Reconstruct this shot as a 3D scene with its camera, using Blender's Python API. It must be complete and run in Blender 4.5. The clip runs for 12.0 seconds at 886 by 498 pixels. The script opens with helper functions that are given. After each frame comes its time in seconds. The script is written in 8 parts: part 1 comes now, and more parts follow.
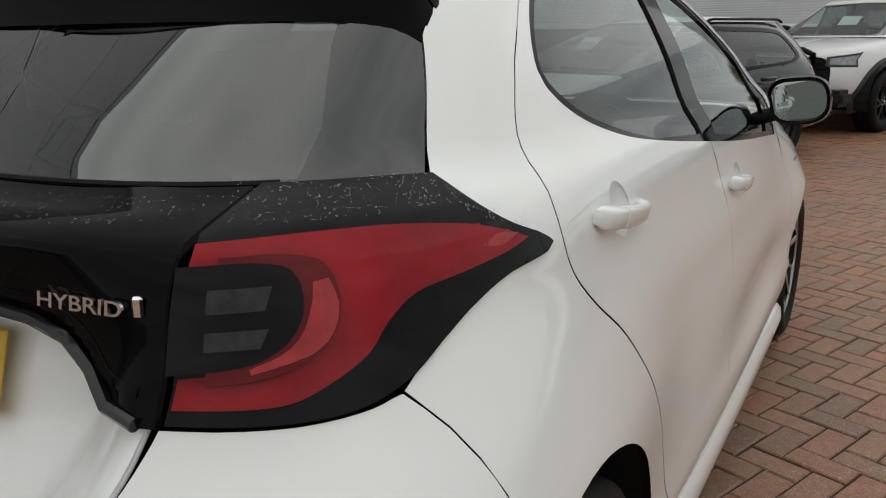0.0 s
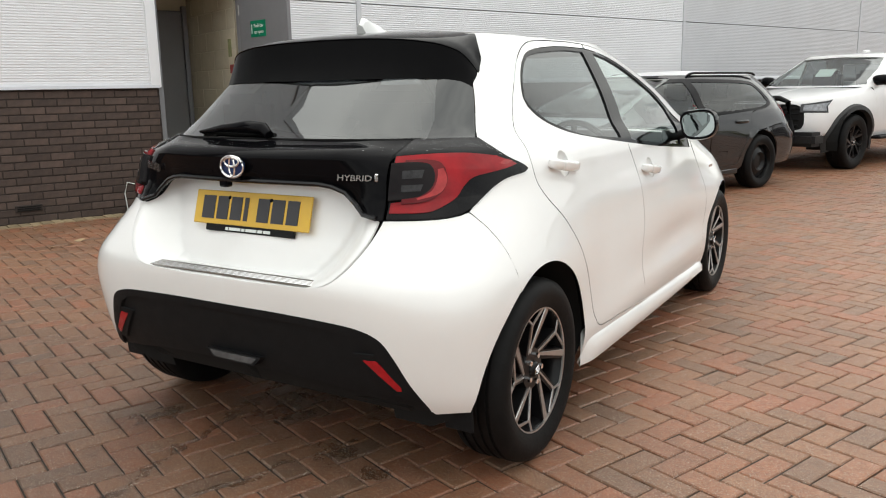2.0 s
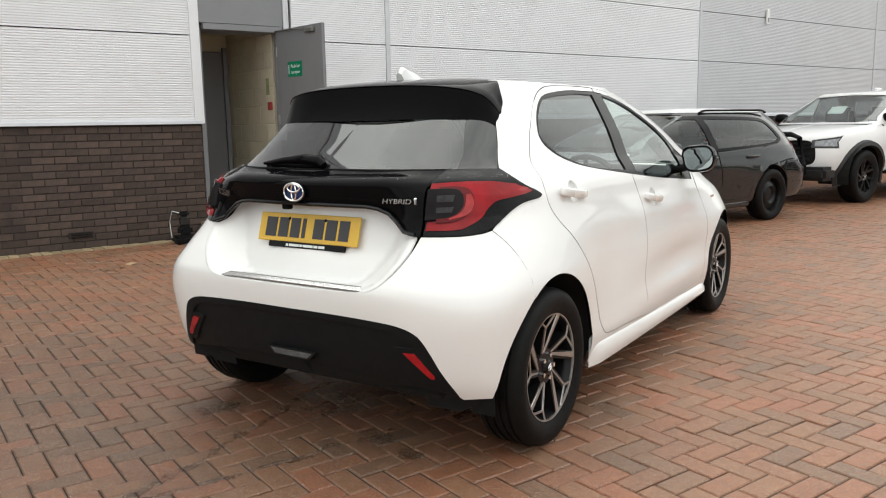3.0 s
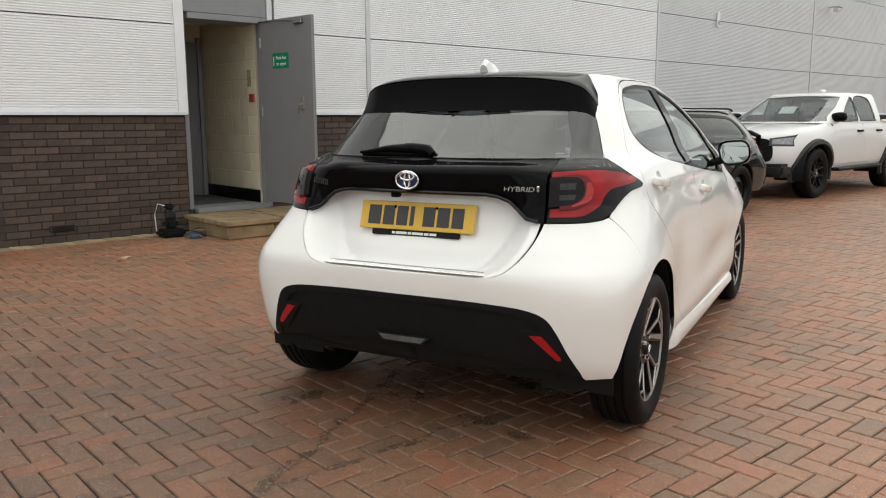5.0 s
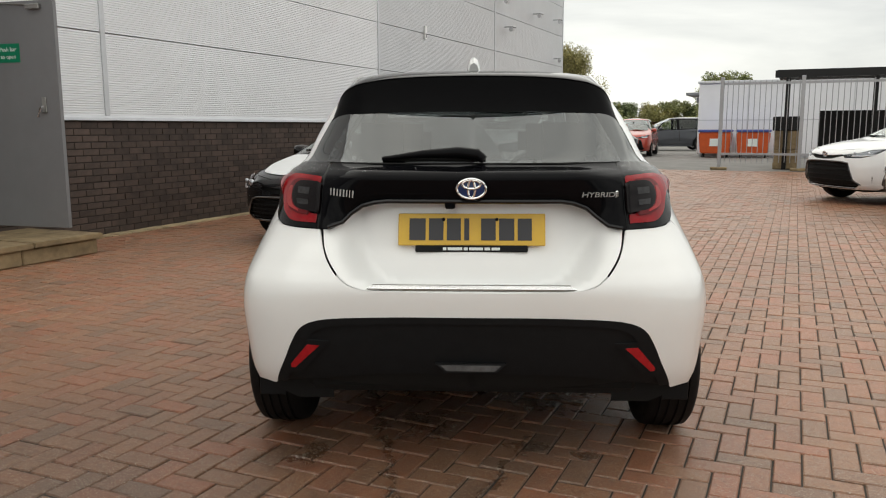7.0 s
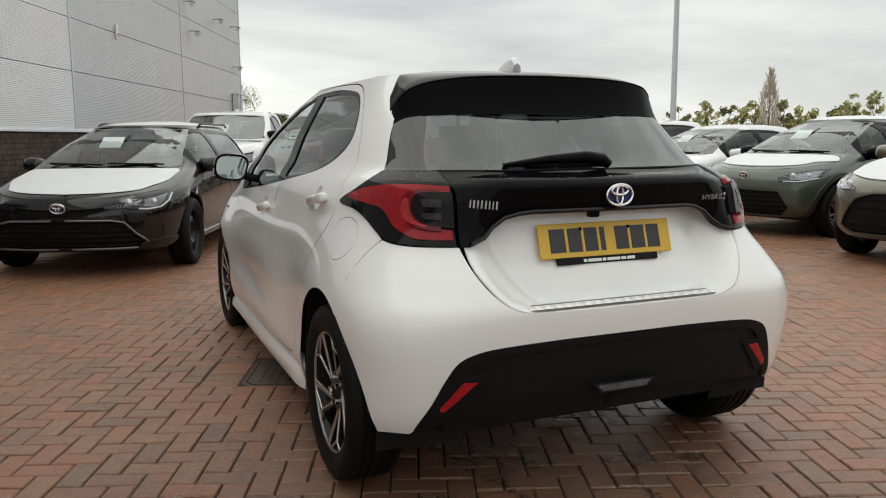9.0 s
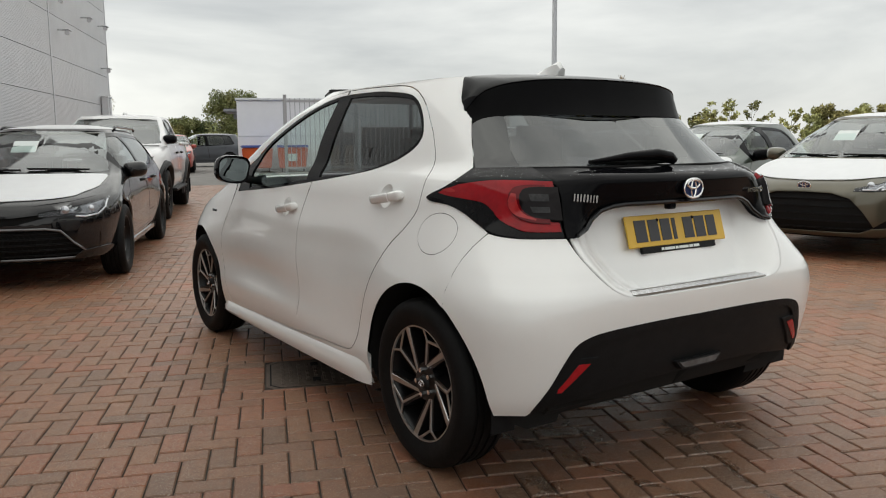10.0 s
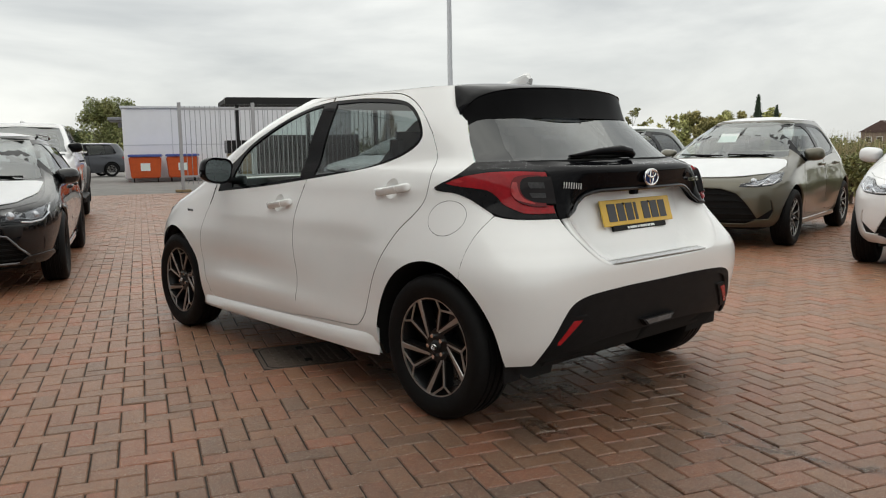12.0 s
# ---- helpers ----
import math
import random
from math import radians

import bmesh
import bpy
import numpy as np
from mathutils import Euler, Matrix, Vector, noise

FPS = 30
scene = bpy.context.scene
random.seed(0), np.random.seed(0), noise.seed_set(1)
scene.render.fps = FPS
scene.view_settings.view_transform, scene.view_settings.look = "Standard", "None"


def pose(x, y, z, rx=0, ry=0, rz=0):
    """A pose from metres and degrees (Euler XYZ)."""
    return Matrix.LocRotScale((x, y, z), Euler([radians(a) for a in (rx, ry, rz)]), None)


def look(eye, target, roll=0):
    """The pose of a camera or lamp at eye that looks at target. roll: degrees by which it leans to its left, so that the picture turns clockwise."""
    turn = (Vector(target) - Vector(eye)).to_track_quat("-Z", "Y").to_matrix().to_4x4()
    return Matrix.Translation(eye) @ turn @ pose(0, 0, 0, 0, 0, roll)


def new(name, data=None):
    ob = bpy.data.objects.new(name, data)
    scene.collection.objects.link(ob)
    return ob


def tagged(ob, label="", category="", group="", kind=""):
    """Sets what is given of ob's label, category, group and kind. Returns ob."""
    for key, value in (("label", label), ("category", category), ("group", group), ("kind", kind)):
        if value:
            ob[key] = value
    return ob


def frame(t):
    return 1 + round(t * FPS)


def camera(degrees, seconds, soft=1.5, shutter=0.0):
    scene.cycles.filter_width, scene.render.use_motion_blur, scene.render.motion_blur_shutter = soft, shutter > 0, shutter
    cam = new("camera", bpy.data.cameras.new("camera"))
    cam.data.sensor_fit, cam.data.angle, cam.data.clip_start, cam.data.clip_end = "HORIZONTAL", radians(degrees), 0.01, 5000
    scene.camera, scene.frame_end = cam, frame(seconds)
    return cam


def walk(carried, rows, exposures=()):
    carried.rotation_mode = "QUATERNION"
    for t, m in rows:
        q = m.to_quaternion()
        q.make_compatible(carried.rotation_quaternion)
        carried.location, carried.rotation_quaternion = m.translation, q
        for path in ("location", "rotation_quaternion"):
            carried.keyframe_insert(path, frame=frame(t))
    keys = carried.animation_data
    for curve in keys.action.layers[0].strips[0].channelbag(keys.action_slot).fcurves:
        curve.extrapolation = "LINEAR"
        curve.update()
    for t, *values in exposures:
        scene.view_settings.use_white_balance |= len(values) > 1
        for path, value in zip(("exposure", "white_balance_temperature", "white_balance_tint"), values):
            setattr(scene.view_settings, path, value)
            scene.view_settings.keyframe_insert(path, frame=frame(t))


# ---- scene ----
cam = camera(58.5, 12.0, soft=1.1)
PATH = [
    (0, (1.182, -0.934, 1.259), (0.216, 0.737, 0.736), -0.7),
    (0.5, (1.319, -1.306, 1.27), (0.389, 0.381, 0.734), -0.3),
    (1, (1.549, -1.69, 1.256), (0.576, -0.011, 0.771), -0.9),
    (1.5, (1.728, -2.041, 1.248), (0.746, -0.351, 0.824), -0.9),
    (2, (1.911, -2.315, 1.243), (0.882, -0.646, 0.847), -1.1),
    (2.5, (2.04, -2.537, 1.257), (0.973, -0.883, 0.906), -1.1),
    (3, (2.143, -2.731, 1.259), (1.061, -1.078, 0.948), -1.0),
    (5, (1.564, -3.171, 1.243), (0.644, -1.424, 0.921), -0.3),
    (5.5, (1.168, -3.213, 1.257), (0.373, -1.405, 0.938), -0.2),
    (6, (0.754, -3.311, 1.283), (0.181, -1.42, 0.974), -0.0),
    (6.5, (0.398, -3.294, 1.246), (0.066, -1.345, 0.942), -0.1),
    (8.5, (-1.157, -2.822, 1.204), (-0.575, -0.93, 0.921), -0.2),
    (9, (-1.546, -2.641, 1.201), (-0.766, -0.82, 0.921), -0.3),
    (9.5, (-1.905, -2.468, 1.191), (-0.984, -0.714, 0.915), -0.4),
    (10, (-2.314, -2.376, 1.182), (-1.224, -0.721, 0.914), -0.4),
    (10.5, (-2.601, -2.337, 1.147), (-1.391, -0.767, 0.885), -0.6),
    (11, (-2.799, -2.349, 1.128), (-1.541, -0.816, 0.867), -0.9),
    (11.5, (-2.927, -2.421, 1.15), (-1.64, -0.911, 0.892), -1.0),
    (12, (-3.004, -2.484, 1.15), (-1.683, -1.004, 0.898), -0.9),
]
walk(cam, [(t, look(eye, target, roll)) for t, eye, target, roll in PATH],
     exposures=[(0, -0.05, 6700, 5), (.5, 0.27, 6680, 5), (1, 0.54, 6680, 5), (1.5, 0.74, 6760, 5), (3, 0.80, 6760, 5), (5, 0.61, 6900, 5), (6.5, 0.51, 6980, 5), (8.5, 0.27, 6830, 5), (10, 0.24, 6800, 5), (12, 0.30, 6800, 5)])

# ---- world and sun: a bright overcast sky ----
world = bpy.data.worlds.new("world")
scene.world = world
world.use_nodes = True
wn, wl = world.node_tree.nodes, world.node_tree.links
wn.clear()
w_out = wn.new("ShaderNodeOutputWorld")
w_bg = wn.new("ShaderNodeBackground")
w_sky = wn.new("ShaderNodeTexSky")
w_sky.sky_type, w_sky.sun_disc = "NISHITA", False
w_sky.sun_elevation, w_sky.sun_rotation = radians(70), radians(326)
w_co = wn.new("ShaderNodeTexCoord")
w_map = wn.new("ShaderNodeMapping")
w_map.inputs["Scale"].default_value = (1.0, 1.0, 3.6)
w_map.inputs["Location"].default_value = (0.3, 1.7, 0.2)
w_n1 = wn.new("ShaderNodeTexNoise")
w_n1.inputs["Scale"].default_value, w_n1.inputs["Detail"].default_value = 1.9, 9
w_n1.inputs["Roughness"].default_value = 0.52
w_n1.inputs["Distortion"].default_value = 0.35
w_ramp = wn.new("ShaderNodeValToRGB")
w_ramp.color_ramp.elements[0].position, w_ramp.color_ramp.elements[0].color = 0.33, (4.3, 4.42, 4.7, 1)
w_ramp.color_ramp.elements[1].position, w_ramp.color_ramp.elements[1].color = 0.70, (8.2, 8.2, 8.3, 1)
w_mix = wn.new("ShaderNodeMixRGB")
w_mix.inputs[0].default_value = 0.93
wl.new(w_co.outputs["Generated"], w_map.inputs["Vector"])
wl.new(w_map.outputs["Vector"], w_n1.inputs["Vector"])
wl.new(w_n1.outputs["Fac"], w_ramp.inputs[0])
wl.new(w_sky.outputs[0], w_mix.inputs[1])
wl.new(w_ramp.outputs[0], w_mix.inputs[2])
# overcast glow: the cloud is brighter round the hidden sun
w_dot = wn.new("ShaderNodeVectorMath")
w_dot.operation = "DOT_PRODUCT"
w_dot.inputs[1].default_value = Vector((0.0, 0.0, 12)).normalized()
wl.new(w_co.outputs["Generated"], w_dot.inputs[0])
w_lobe = wn.new("ShaderNodeMapRange")
w_lobe.interpolation_type = "SMOOTHSTEP"
w_lobe.inputs["From Min"].default_value, w_lobe.inputs["From Max"].default_value = -0.55, 1.0
w_lobe.inputs["To Min"].default_value, w_lobe.inputs["To Max"].default_value = 1.05, 1.30
wl.new(w_dot.outputs["Value"], w_lobe.inputs["Value"])
w_mul = wn.new("ShaderNodeVectorMath")
w_mul.operation = "SCALE"
wl.new(w_mix.outputs[0], w_mul.inputs[0])
wl.new(w_lobe.outputs[0], w_mul.inputs["Scale"])
wl.new(w_mul.outputs[0], w_bg.inputs[0])
w_bg.inputs[1].default_value = 0.1
wl.new(w_bg.outputs[0], w_out.inputs[0])

sun = new("sun", bpy.data.lights.new("sun", "SUN"))
sun.data.energy, sun.data.angle, sun.data.color = 0.85, radians(130), (1.0, 0.97, 0.93)
sun.matrix_world = look((-2, 3, 10), (0, 0, 0))


# ---- materials ----
def material(name, base, rough=0.5, metal=0.0, coat=0.0, var=0.0, scale=8.0, bump=0.0, bump_scale=200.0, spec=0.5, island=0.0,
             trans=0.0, second=None, coat_rough=0.03, objrand=0.0, fine=0.0, ior=1.45):
    m = bpy.data.materials.new(name)
    m.use_nodes = True
    n, l = m.node_tree.nodes, m.node_tree.links
    p = n["Principled BSDF"]
    p.inputs["Base Color"].default_value = (*base, 1)
    p.inputs["Roughness"].default_value = rough
    p.inputs["Metallic"].default_value = metal
    p.inputs["Coat Weight"].default_value = coat
    p.inputs["Coat Roughness"].default_value = coat_rough
    p.inputs["Specular IOR Level"].default_value = spec
    p.inputs["Transmission Weight"].default_value = trans
    p.inputs["IOR"].default_value = ior
    tc = n.new("ShaderNodeTexCoord")
    colour = None
    if var or second:
        t = n.new("ShaderNodeTexNoise")
        t.inputs["Scale"].default_value, t.inputs["Detail"].default_value = scale, 8
        t.inputs["Roughness"].default_value = 0.65
        l.new(tc.outputs["Object"], t.inputs["Vector"])
        r = n.new("ShaderNodeValToRGB")
        r.color_ramp.elements[0].position, r.color_ramp.elements[1].position = 0.3, 0.7
        other = second or [c * (1 - var) for c in base]
        r.color_ramp.elements[0].color, r.color_ramp.elements[1].color = (*other, 1), (*base, 1)
        l.new(t.outputs["Fac"], r.inputs[0])
        colour = r.outputs[0]
        rr = n.new("ShaderNodeMapRange")
        rr.inputs["To Min"].default_value, rr.inputs["To Max"].default_value = rough * 1.15, rough * 0.85
        l.new(t.outputs["Fac"], rr.inputs["Value"])
        l.new(rr.outputs[0], p.inputs["Roughness"])
    for amount, node, out in ((island, "ShaderNodeNewGeometry", "Random Per Island"), (objrand, "ShaderNodeObjectInfo", "Random")):
        if amount:
            g = n.new(node)
            h = n.new("ShaderNodeMapRange")
            h.inputs["To Min"].default_value, h.inputs["To Max"].default_value = 1 - amount, 1 + amount
            l.new(g.outputs[out], h.inputs["Value"])
            v = n.new("ShaderNodeHueSaturation")
            v.inputs["Color"].default_value = (*base, 1)
            if colour:
                l.new(colour, v.inputs["Color"])
            l.new(h.outputs[0], v.inputs["Value"])
            colour = v.outputs[0]
    if colour:
        l.new(colour, p.inputs["Base Color"])
    if bump:
        b = n.new("ShaderNodeBump")
        b.inputs["Strength"].default_value, b.inputs["Distance"].default_value = bump, 0.002
        t2 = n.new("ShaderNodeTexNoise")
        t2.inputs["Scale"].default_value, t2.inputs["Detail"].default_value = bump_scale, 5
        l.new(tc.outputs["Object"], t2.inputs["Vector"])
        l.new(t2.outputs["Fac"], b.inputs["Height"])
        l.new(b.outputs[0], p.inputs["Normal"])
    return m


def glass(name, tint, dark, rough=0.0, ior=1.62):
    """Thin car glass: a mirror-like skin over a clear, tinted pane."""
    m = bpy.data.materials.new(name)
    m.use_nodes = True
    n, l = m.node_tree.nodes, m.node_tree.links
    n.clear()
    out, mix, tr, gl, lw = (n.new("ShaderNode" + k) for k in ("OutputMaterial", "MixShader", "BsdfTransparent", "BsdfGlossy", "LayerWeight"))
    tr.inputs[0].default_value = (*[c * dark for c in tint], 1)
    gl.inputs["Roughness"].default_value = rough
    gl.inputs[0].default_value = (0.95, 0.97, 0.97, 1)
    f0 = ((ior - 1) / (ior + 1)) ** 2
    power, gain = n.new("ShaderNodeMath"), n.new("ShaderNodeMath")
    power.operation, gain.operation = "POWER", "MULTIPLY_ADD"
    power.inputs[1].default_value = 5.0
    gain.inputs[1].default_value, gain.inputs[2].default_value = 1 - f0, f0
    l.new(lw.outputs["Facing"], power.inputs[0])
    l.new(power.outputs[0], gain.inputs[0])
    l.new(gain.outputs[0], mix.inputs[0])
    l.new(tr.outputs[0], mix.inputs[1])
    l.new(gl.outputs[0], mix.inputs[2])
    l.new(mix.outputs[0], out.inputs[0])
    return m


PAINT = material("white_paint", (0.855, 0.86, 0.85), 0.30, coat=1.0, var=0.03, scale=3.0)
GLOSS_BLACK = material("gloss_black", (0.004, 0.004, 0.005), 0.05, spec=0.09, var=0.3, scale=14)
WET_BLACK = material("wet_black", (0.005, 0.005, 0.006), 0.06, spec=0.18, var=0.3, scale=30)
BLACK_PLASTIC = material("black_plastic", (0.010, 0.0105, 0.0115), 0.5, spec=0.16, var=0.25, scale=25, bump=0.25, bump_scale=900)
GAP = material("gap_black", (0.004, 0.004, 0.004), 0.9)
RUBBER = material("rubber", (0.006, 0.006, 0.0062), 0.6, spec=0.2, var=0.3, scale=30, bump=0.3, bump_scale=400)
RIM_BLACK = material("rim_black", (0.006, 0.006, 0.0065), 0.3, spec=0.25, coat=0.1)
RIM_SILVER = material("rim_silver", (0.52, 0.515, 0.51), 0.38, metal=1.0, var=0.1, scale=40)
CHROME = material("chrome", (0.85, 0.85, 0.86), 0.14, metal=1.0)
SATIN_BLACK = material("satin_black", (0.003, 0.003, 0.0035), 0.35, spec=0.06, var=0.3, scale=20)
BRUSHED = material("brushed_metal", (0.36, 0.35, 0.33), 0.34, metal=1.0, var=0.15, scale=60)
RED_LENS = material("red_lens", (0.34, 0.005, 0.010), 0.06, spec=0.30, second=(0.19, 0.003, 0.007), scale=9)
RED_BRIGHT = material("red_lens_bright", (0.42, 0.022, 0.024), 0.10, var=0.45, scale=30)
DARK_LENS = material("dark_lens", (0.006, 0.004, 0.0045), 0.08, spec=0.2)
DARK_RED = material("deep_red_lens", (0.13, 0.002, 0.005), 0.07, spec=0.3, var=0.3, scale=12)
CLEAR_LENS = material("clear_lens", (0.040, 0.040, 0.042), 0.2, spec=0.3, var=0.6, scale=70)
FOG_LENS = material("fog_lens", (0.10, 0.105, 0.11), 0.25, metal=0.2, coat=0.3, var=0.5, scale=25)
LAMP_SILVER = material("lamp_silver", (0.35, 0.36, 0.38), 0.2, metal=0.5, coat=1.0, var=0.7, scale=25)
PLATE = material("plate_yellow", (0.70, 0.44, 0.055), 0.3, var=0.08, scale=12)
PLATE_INK = material("plate_ink", (0.035, 0.035, 0.04), 0.4)
BLUE = material("badge_blue", (0.012, 0.03, 0.11), 0.12)
MIRROR = material("mirror_glass", (0.34, 0.38, 0.38), 0.01, metal=1.0)
GLASS_CLEAR = glass("clear_glass", (0.88, 0.97, 0.94), 0.96, ior=1.45)
REAR_GLASS = glass("rear_screen_glass", (0.9, 0.95, 1.0), 0.12, ior=2.1)
SCREEN_GLASS = glass("windscreen_glass", (0.86, 0.95, 0.92), 0.90, ior=2.5)
LAMP_GLASS = glass("lamp_glass", (0.97, 0.98, 1.0), 0.95, ior=1.35)
GLASS_DARK = glass("privacy_glass", (0.9, 0.97, 1.0), 0.27, ior=1.55)
BLACK_GLASS = glass("black_glass", (0.01, 0.01, 0.01), 0.02, ior=1.9)
HEADLINER = material("headliner", (0.33, 0.32, 0.30), 0.9, var=0.1, scale=30)
CABIN = material("cabin_dark", (0.014, 0.014, 0.015), 0.8, var=0.3, scale=20)
SEAT = material("seat_cloth", (0.03, 0.03, 0.033), 0.9, var=0.3, scale=60)
PAPER = material("paper", (0.75, 0.8, 0.78), 0.7)


# ---- mesh helpers ----
def finish(name, me, mats, parent, label=""):
    ob = new(name, me)
    for m in (mats if isinstance(mats, (list, tuple)) else [mats]):
        me.materials.append(m)
    if parent:
        ob.parent = parent
    if label:
        ob["label"] = label
    return ob


def part(name, bm, mat, parent=None, label="", smooth=False):
    me = bpy.data.meshes.new(name)
    bmesh.ops.recalc_face_normals(bm, faces=bm.faces)
    if smooth:
        for fc in bm.faces:
            fc.smooth = True
        for e in bm.edges:
            if len(e.link_faces) == 2 and e.calc_face_angle(0) > 0.7:
                e.smooth = False
    bm.to_mesh(me)
    bm.free()
    return finish(name, me, mat, parent, label)


def thing(name, label, category, m=Matrix(), group="", kind=""):
    ob = new(name)
    ob.matrix_world = m
    return tagged(ob, label, category, group, kind)


def box(x0, x1, y0, y1, z0, z1, bevel=0.0, bm=None, seg=1):
    bm = bm or bmesh.new()
    vs = bmesh.ops.create_cube(bm, size=1)["verts"]
    for v in vs:
        v.co = Vector(((x0 + x1) / 2 + v.co.x * (x1 - x0), (y0 + y1) / 2 + v.co.y * (y1 - y0), (z0 + z1) / 2 + v.co.z * (z1 - z0)))
    if bevel:
        es = {e for v in vs for e in v.link_edges}
        bmesh.ops.bevel(bm, geom=list(es), offset=bevel, segments=seg, affect="EDGES", clamp_overlap=True)
    return bm


def tube(points, radius, n=8, bm=None, cap=True):
    """A round bar along points; radius may be a list."""
    bm = bm or bmesh.new()
    pts = [Vector(p) for p in points]
    rad = radius if isinstance(radius, (list, tuple)) else [radius] * len(pts)
    rings = []
    for i, p in enumerate(pts):
        d = (pts[min(i + 1, len(pts) - 1)] - pts[max(i - 1, 0)]).normalized()
        a = d.cross(Vector((0, 0, 1)) if abs(d.z) < 0.9 else Vector((1, 0, 0))).normalized()
        b = d.cross(a)
        rings.append([bm.verts.new(p + rad[i] * (a * math.cos(2 * math.pi * k / n) + b * math.sin(2 * math.pi * k / n))) for k in range(n)])
    for r, s in zip(rings, rings[1:]):
        for k in range(n):
            bm.faces.new((r[k], r[(k + 1) % n], s[(k + 1) % n], s[k]))
    if cap:
        bm.faces.new(rings[0][::-1])
        bm.faces.new(rings[-1])
    return bm


def lathe(profile, n=48, bm=None, axis="x"):
    """Turn (r, h) pairs round the axis."""
    bm = bm or bmesh.new()
    rings = []
    for r, h in profile:
        ring = []
        for k in range(n):
            a = 2 * math.pi * k / n
            c, s = r * math.cos(a), r * math.sin(a)
            ring.append(bm.verts.new((h, c, s) if axis == "x" else (c, s, h)))
        rings.append(ring)
    for r, s in zip(rings, rings[1:]):
        for k in range(n):
            bm.faces.new((r[k], r[(k + 1) % n], s[(k + 1) % n], s[k]))
    return bm


def prism(poly, h0, h1, bm=None):
    """A flat polygon in x, y made solid from z = h0 to h1."""
    bm = bm or bmesh.new()
    lo = [bm.verts.new((x, y, h0)) for x, y in poly]
    hi = [bm.verts.new((x, y, h1)) for x, y in poly]
    bm.faces.new(hi)
    bm.faces.new(lo[::-1])
    for i in range(len(poly)):
        j = (i + 1) % len(poly)
        bm.faces.new((lo[i], lo[j], hi[j], hi[i]))
    return bm


def smooth_table(xs, ys):
    """A smooth monotone-ish curve through the pairs (Catmull-Rom with clamped slopes)."""
    xs, ys = np.array(xs, float), np.array(ys, float)
    s = np.diff(ys) / np.diff(xs)
    m = np.zeros(len(xs))
    m[0], m[-1] = s[0], s[-1]
    for i in range(1, len(xs) - 1):
        m[i] = 0 if s[i - 1] * s[i] <= 0 else 2 * s[i - 1] * s[i] / (s[i - 1] + s[i])

    def f(x):
        x = np.clip(x, xs[0], xs[-1])
        i = np.clip(np.searchsorted(xs, x) - 1, 0, len(xs) - 2)
        h = xs[i + 1] - xs[i]
        t = (x - xs[i]) / h
        return ((1 + 2 * t) * (1 - t) ** 2 * ys[i] + t * (1 - t) ** 2 * h * m[i] + t * t * (3 - 2 * t) * ys[i + 1] + t * t * (t - 1) * h * m[i + 1])
    return f


def rounded(poly, step=0.02, closed=True, sharp=()):
    """A smooth curve through poly's corners; the corners numbered in sharp stay corners."""
    n = len(poly)
    out = []
    for i in range(n if closed else n - 1):
        p0, p1, p2, p3 = (np.array(poly[(i + k) % n] if closed else poly[min(max(i + k, 0), n - 1)], float) for k in (-1, 0, 1, 2))
        t1, t2 = (p2 - p0) / 2, (p3 - p1) / 2
        if i in sharp or (not closed and i == 0):
            t1 = p2 - p1
        if (i + 1) % n in sharp or (not closed and i == n - 2):
            t2 = p2 - p1
        d = np.linalg.norm(p2 - p1)
        ln = max(d, 1e-9)
        for tt, ref in ((t1, 0), (t2, 1)):
            q = np.linalg.norm(tt)
            if q > 1.2 * ln:
                tt *= 1.2 * ln / q
        k = max(1, int(d / step))
        for j in range(k):
            t = j / k
            out.append(tuple((1 + 2 * t) * (1 - t) ** 2 * p1 + t * (1 - t) ** 2 * t1 + t * t * (3 - 2 * t) * p2 + t * t * (t - 1) * t2))
    if not closed:
        out.append(tuple(poly[-1]))
    return out


def inside(poly, pts):
    p = np.array(poly)
    x, y = pts[:, 0], pts[:, 1]
    r = np.zeros(len(pts), bool)
    j = len(p) - 1
    for i in range(len(p)):
        c = (p[i, 1] > y) != (p[j, 1] > y)
        with np.errstate(divide="ignore", invalid="ignore"):
            r ^= c & (x < (p[j, 0] - p[i, 0]) * (y - p[i, 1]) / (p[j, 1] - p[i, 1]) + p[i, 0])
        j = i
    return r


def area2(poly):
    return sum(a[0] * b[1] - b[0] * a[1] for a, b in zip(poly, poly[1:] + poly[:1]))


def grown(poly, d):
    """The outline moved outwards by d."""
    sgn = 1 if area2(list(poly)) > 0 else -1
    p = np.array(poly)
    t = np.roll(p, -1, 0) - np.roll(p, 1, 0)
    t /= np.maximum(np.linalg.norm(t, axis=1, keepdims=True), 1e-9)
    return [tuple(q) for q in p + sgn * d * np.stack([t[:, 1], -t[:, 0]], 1)]


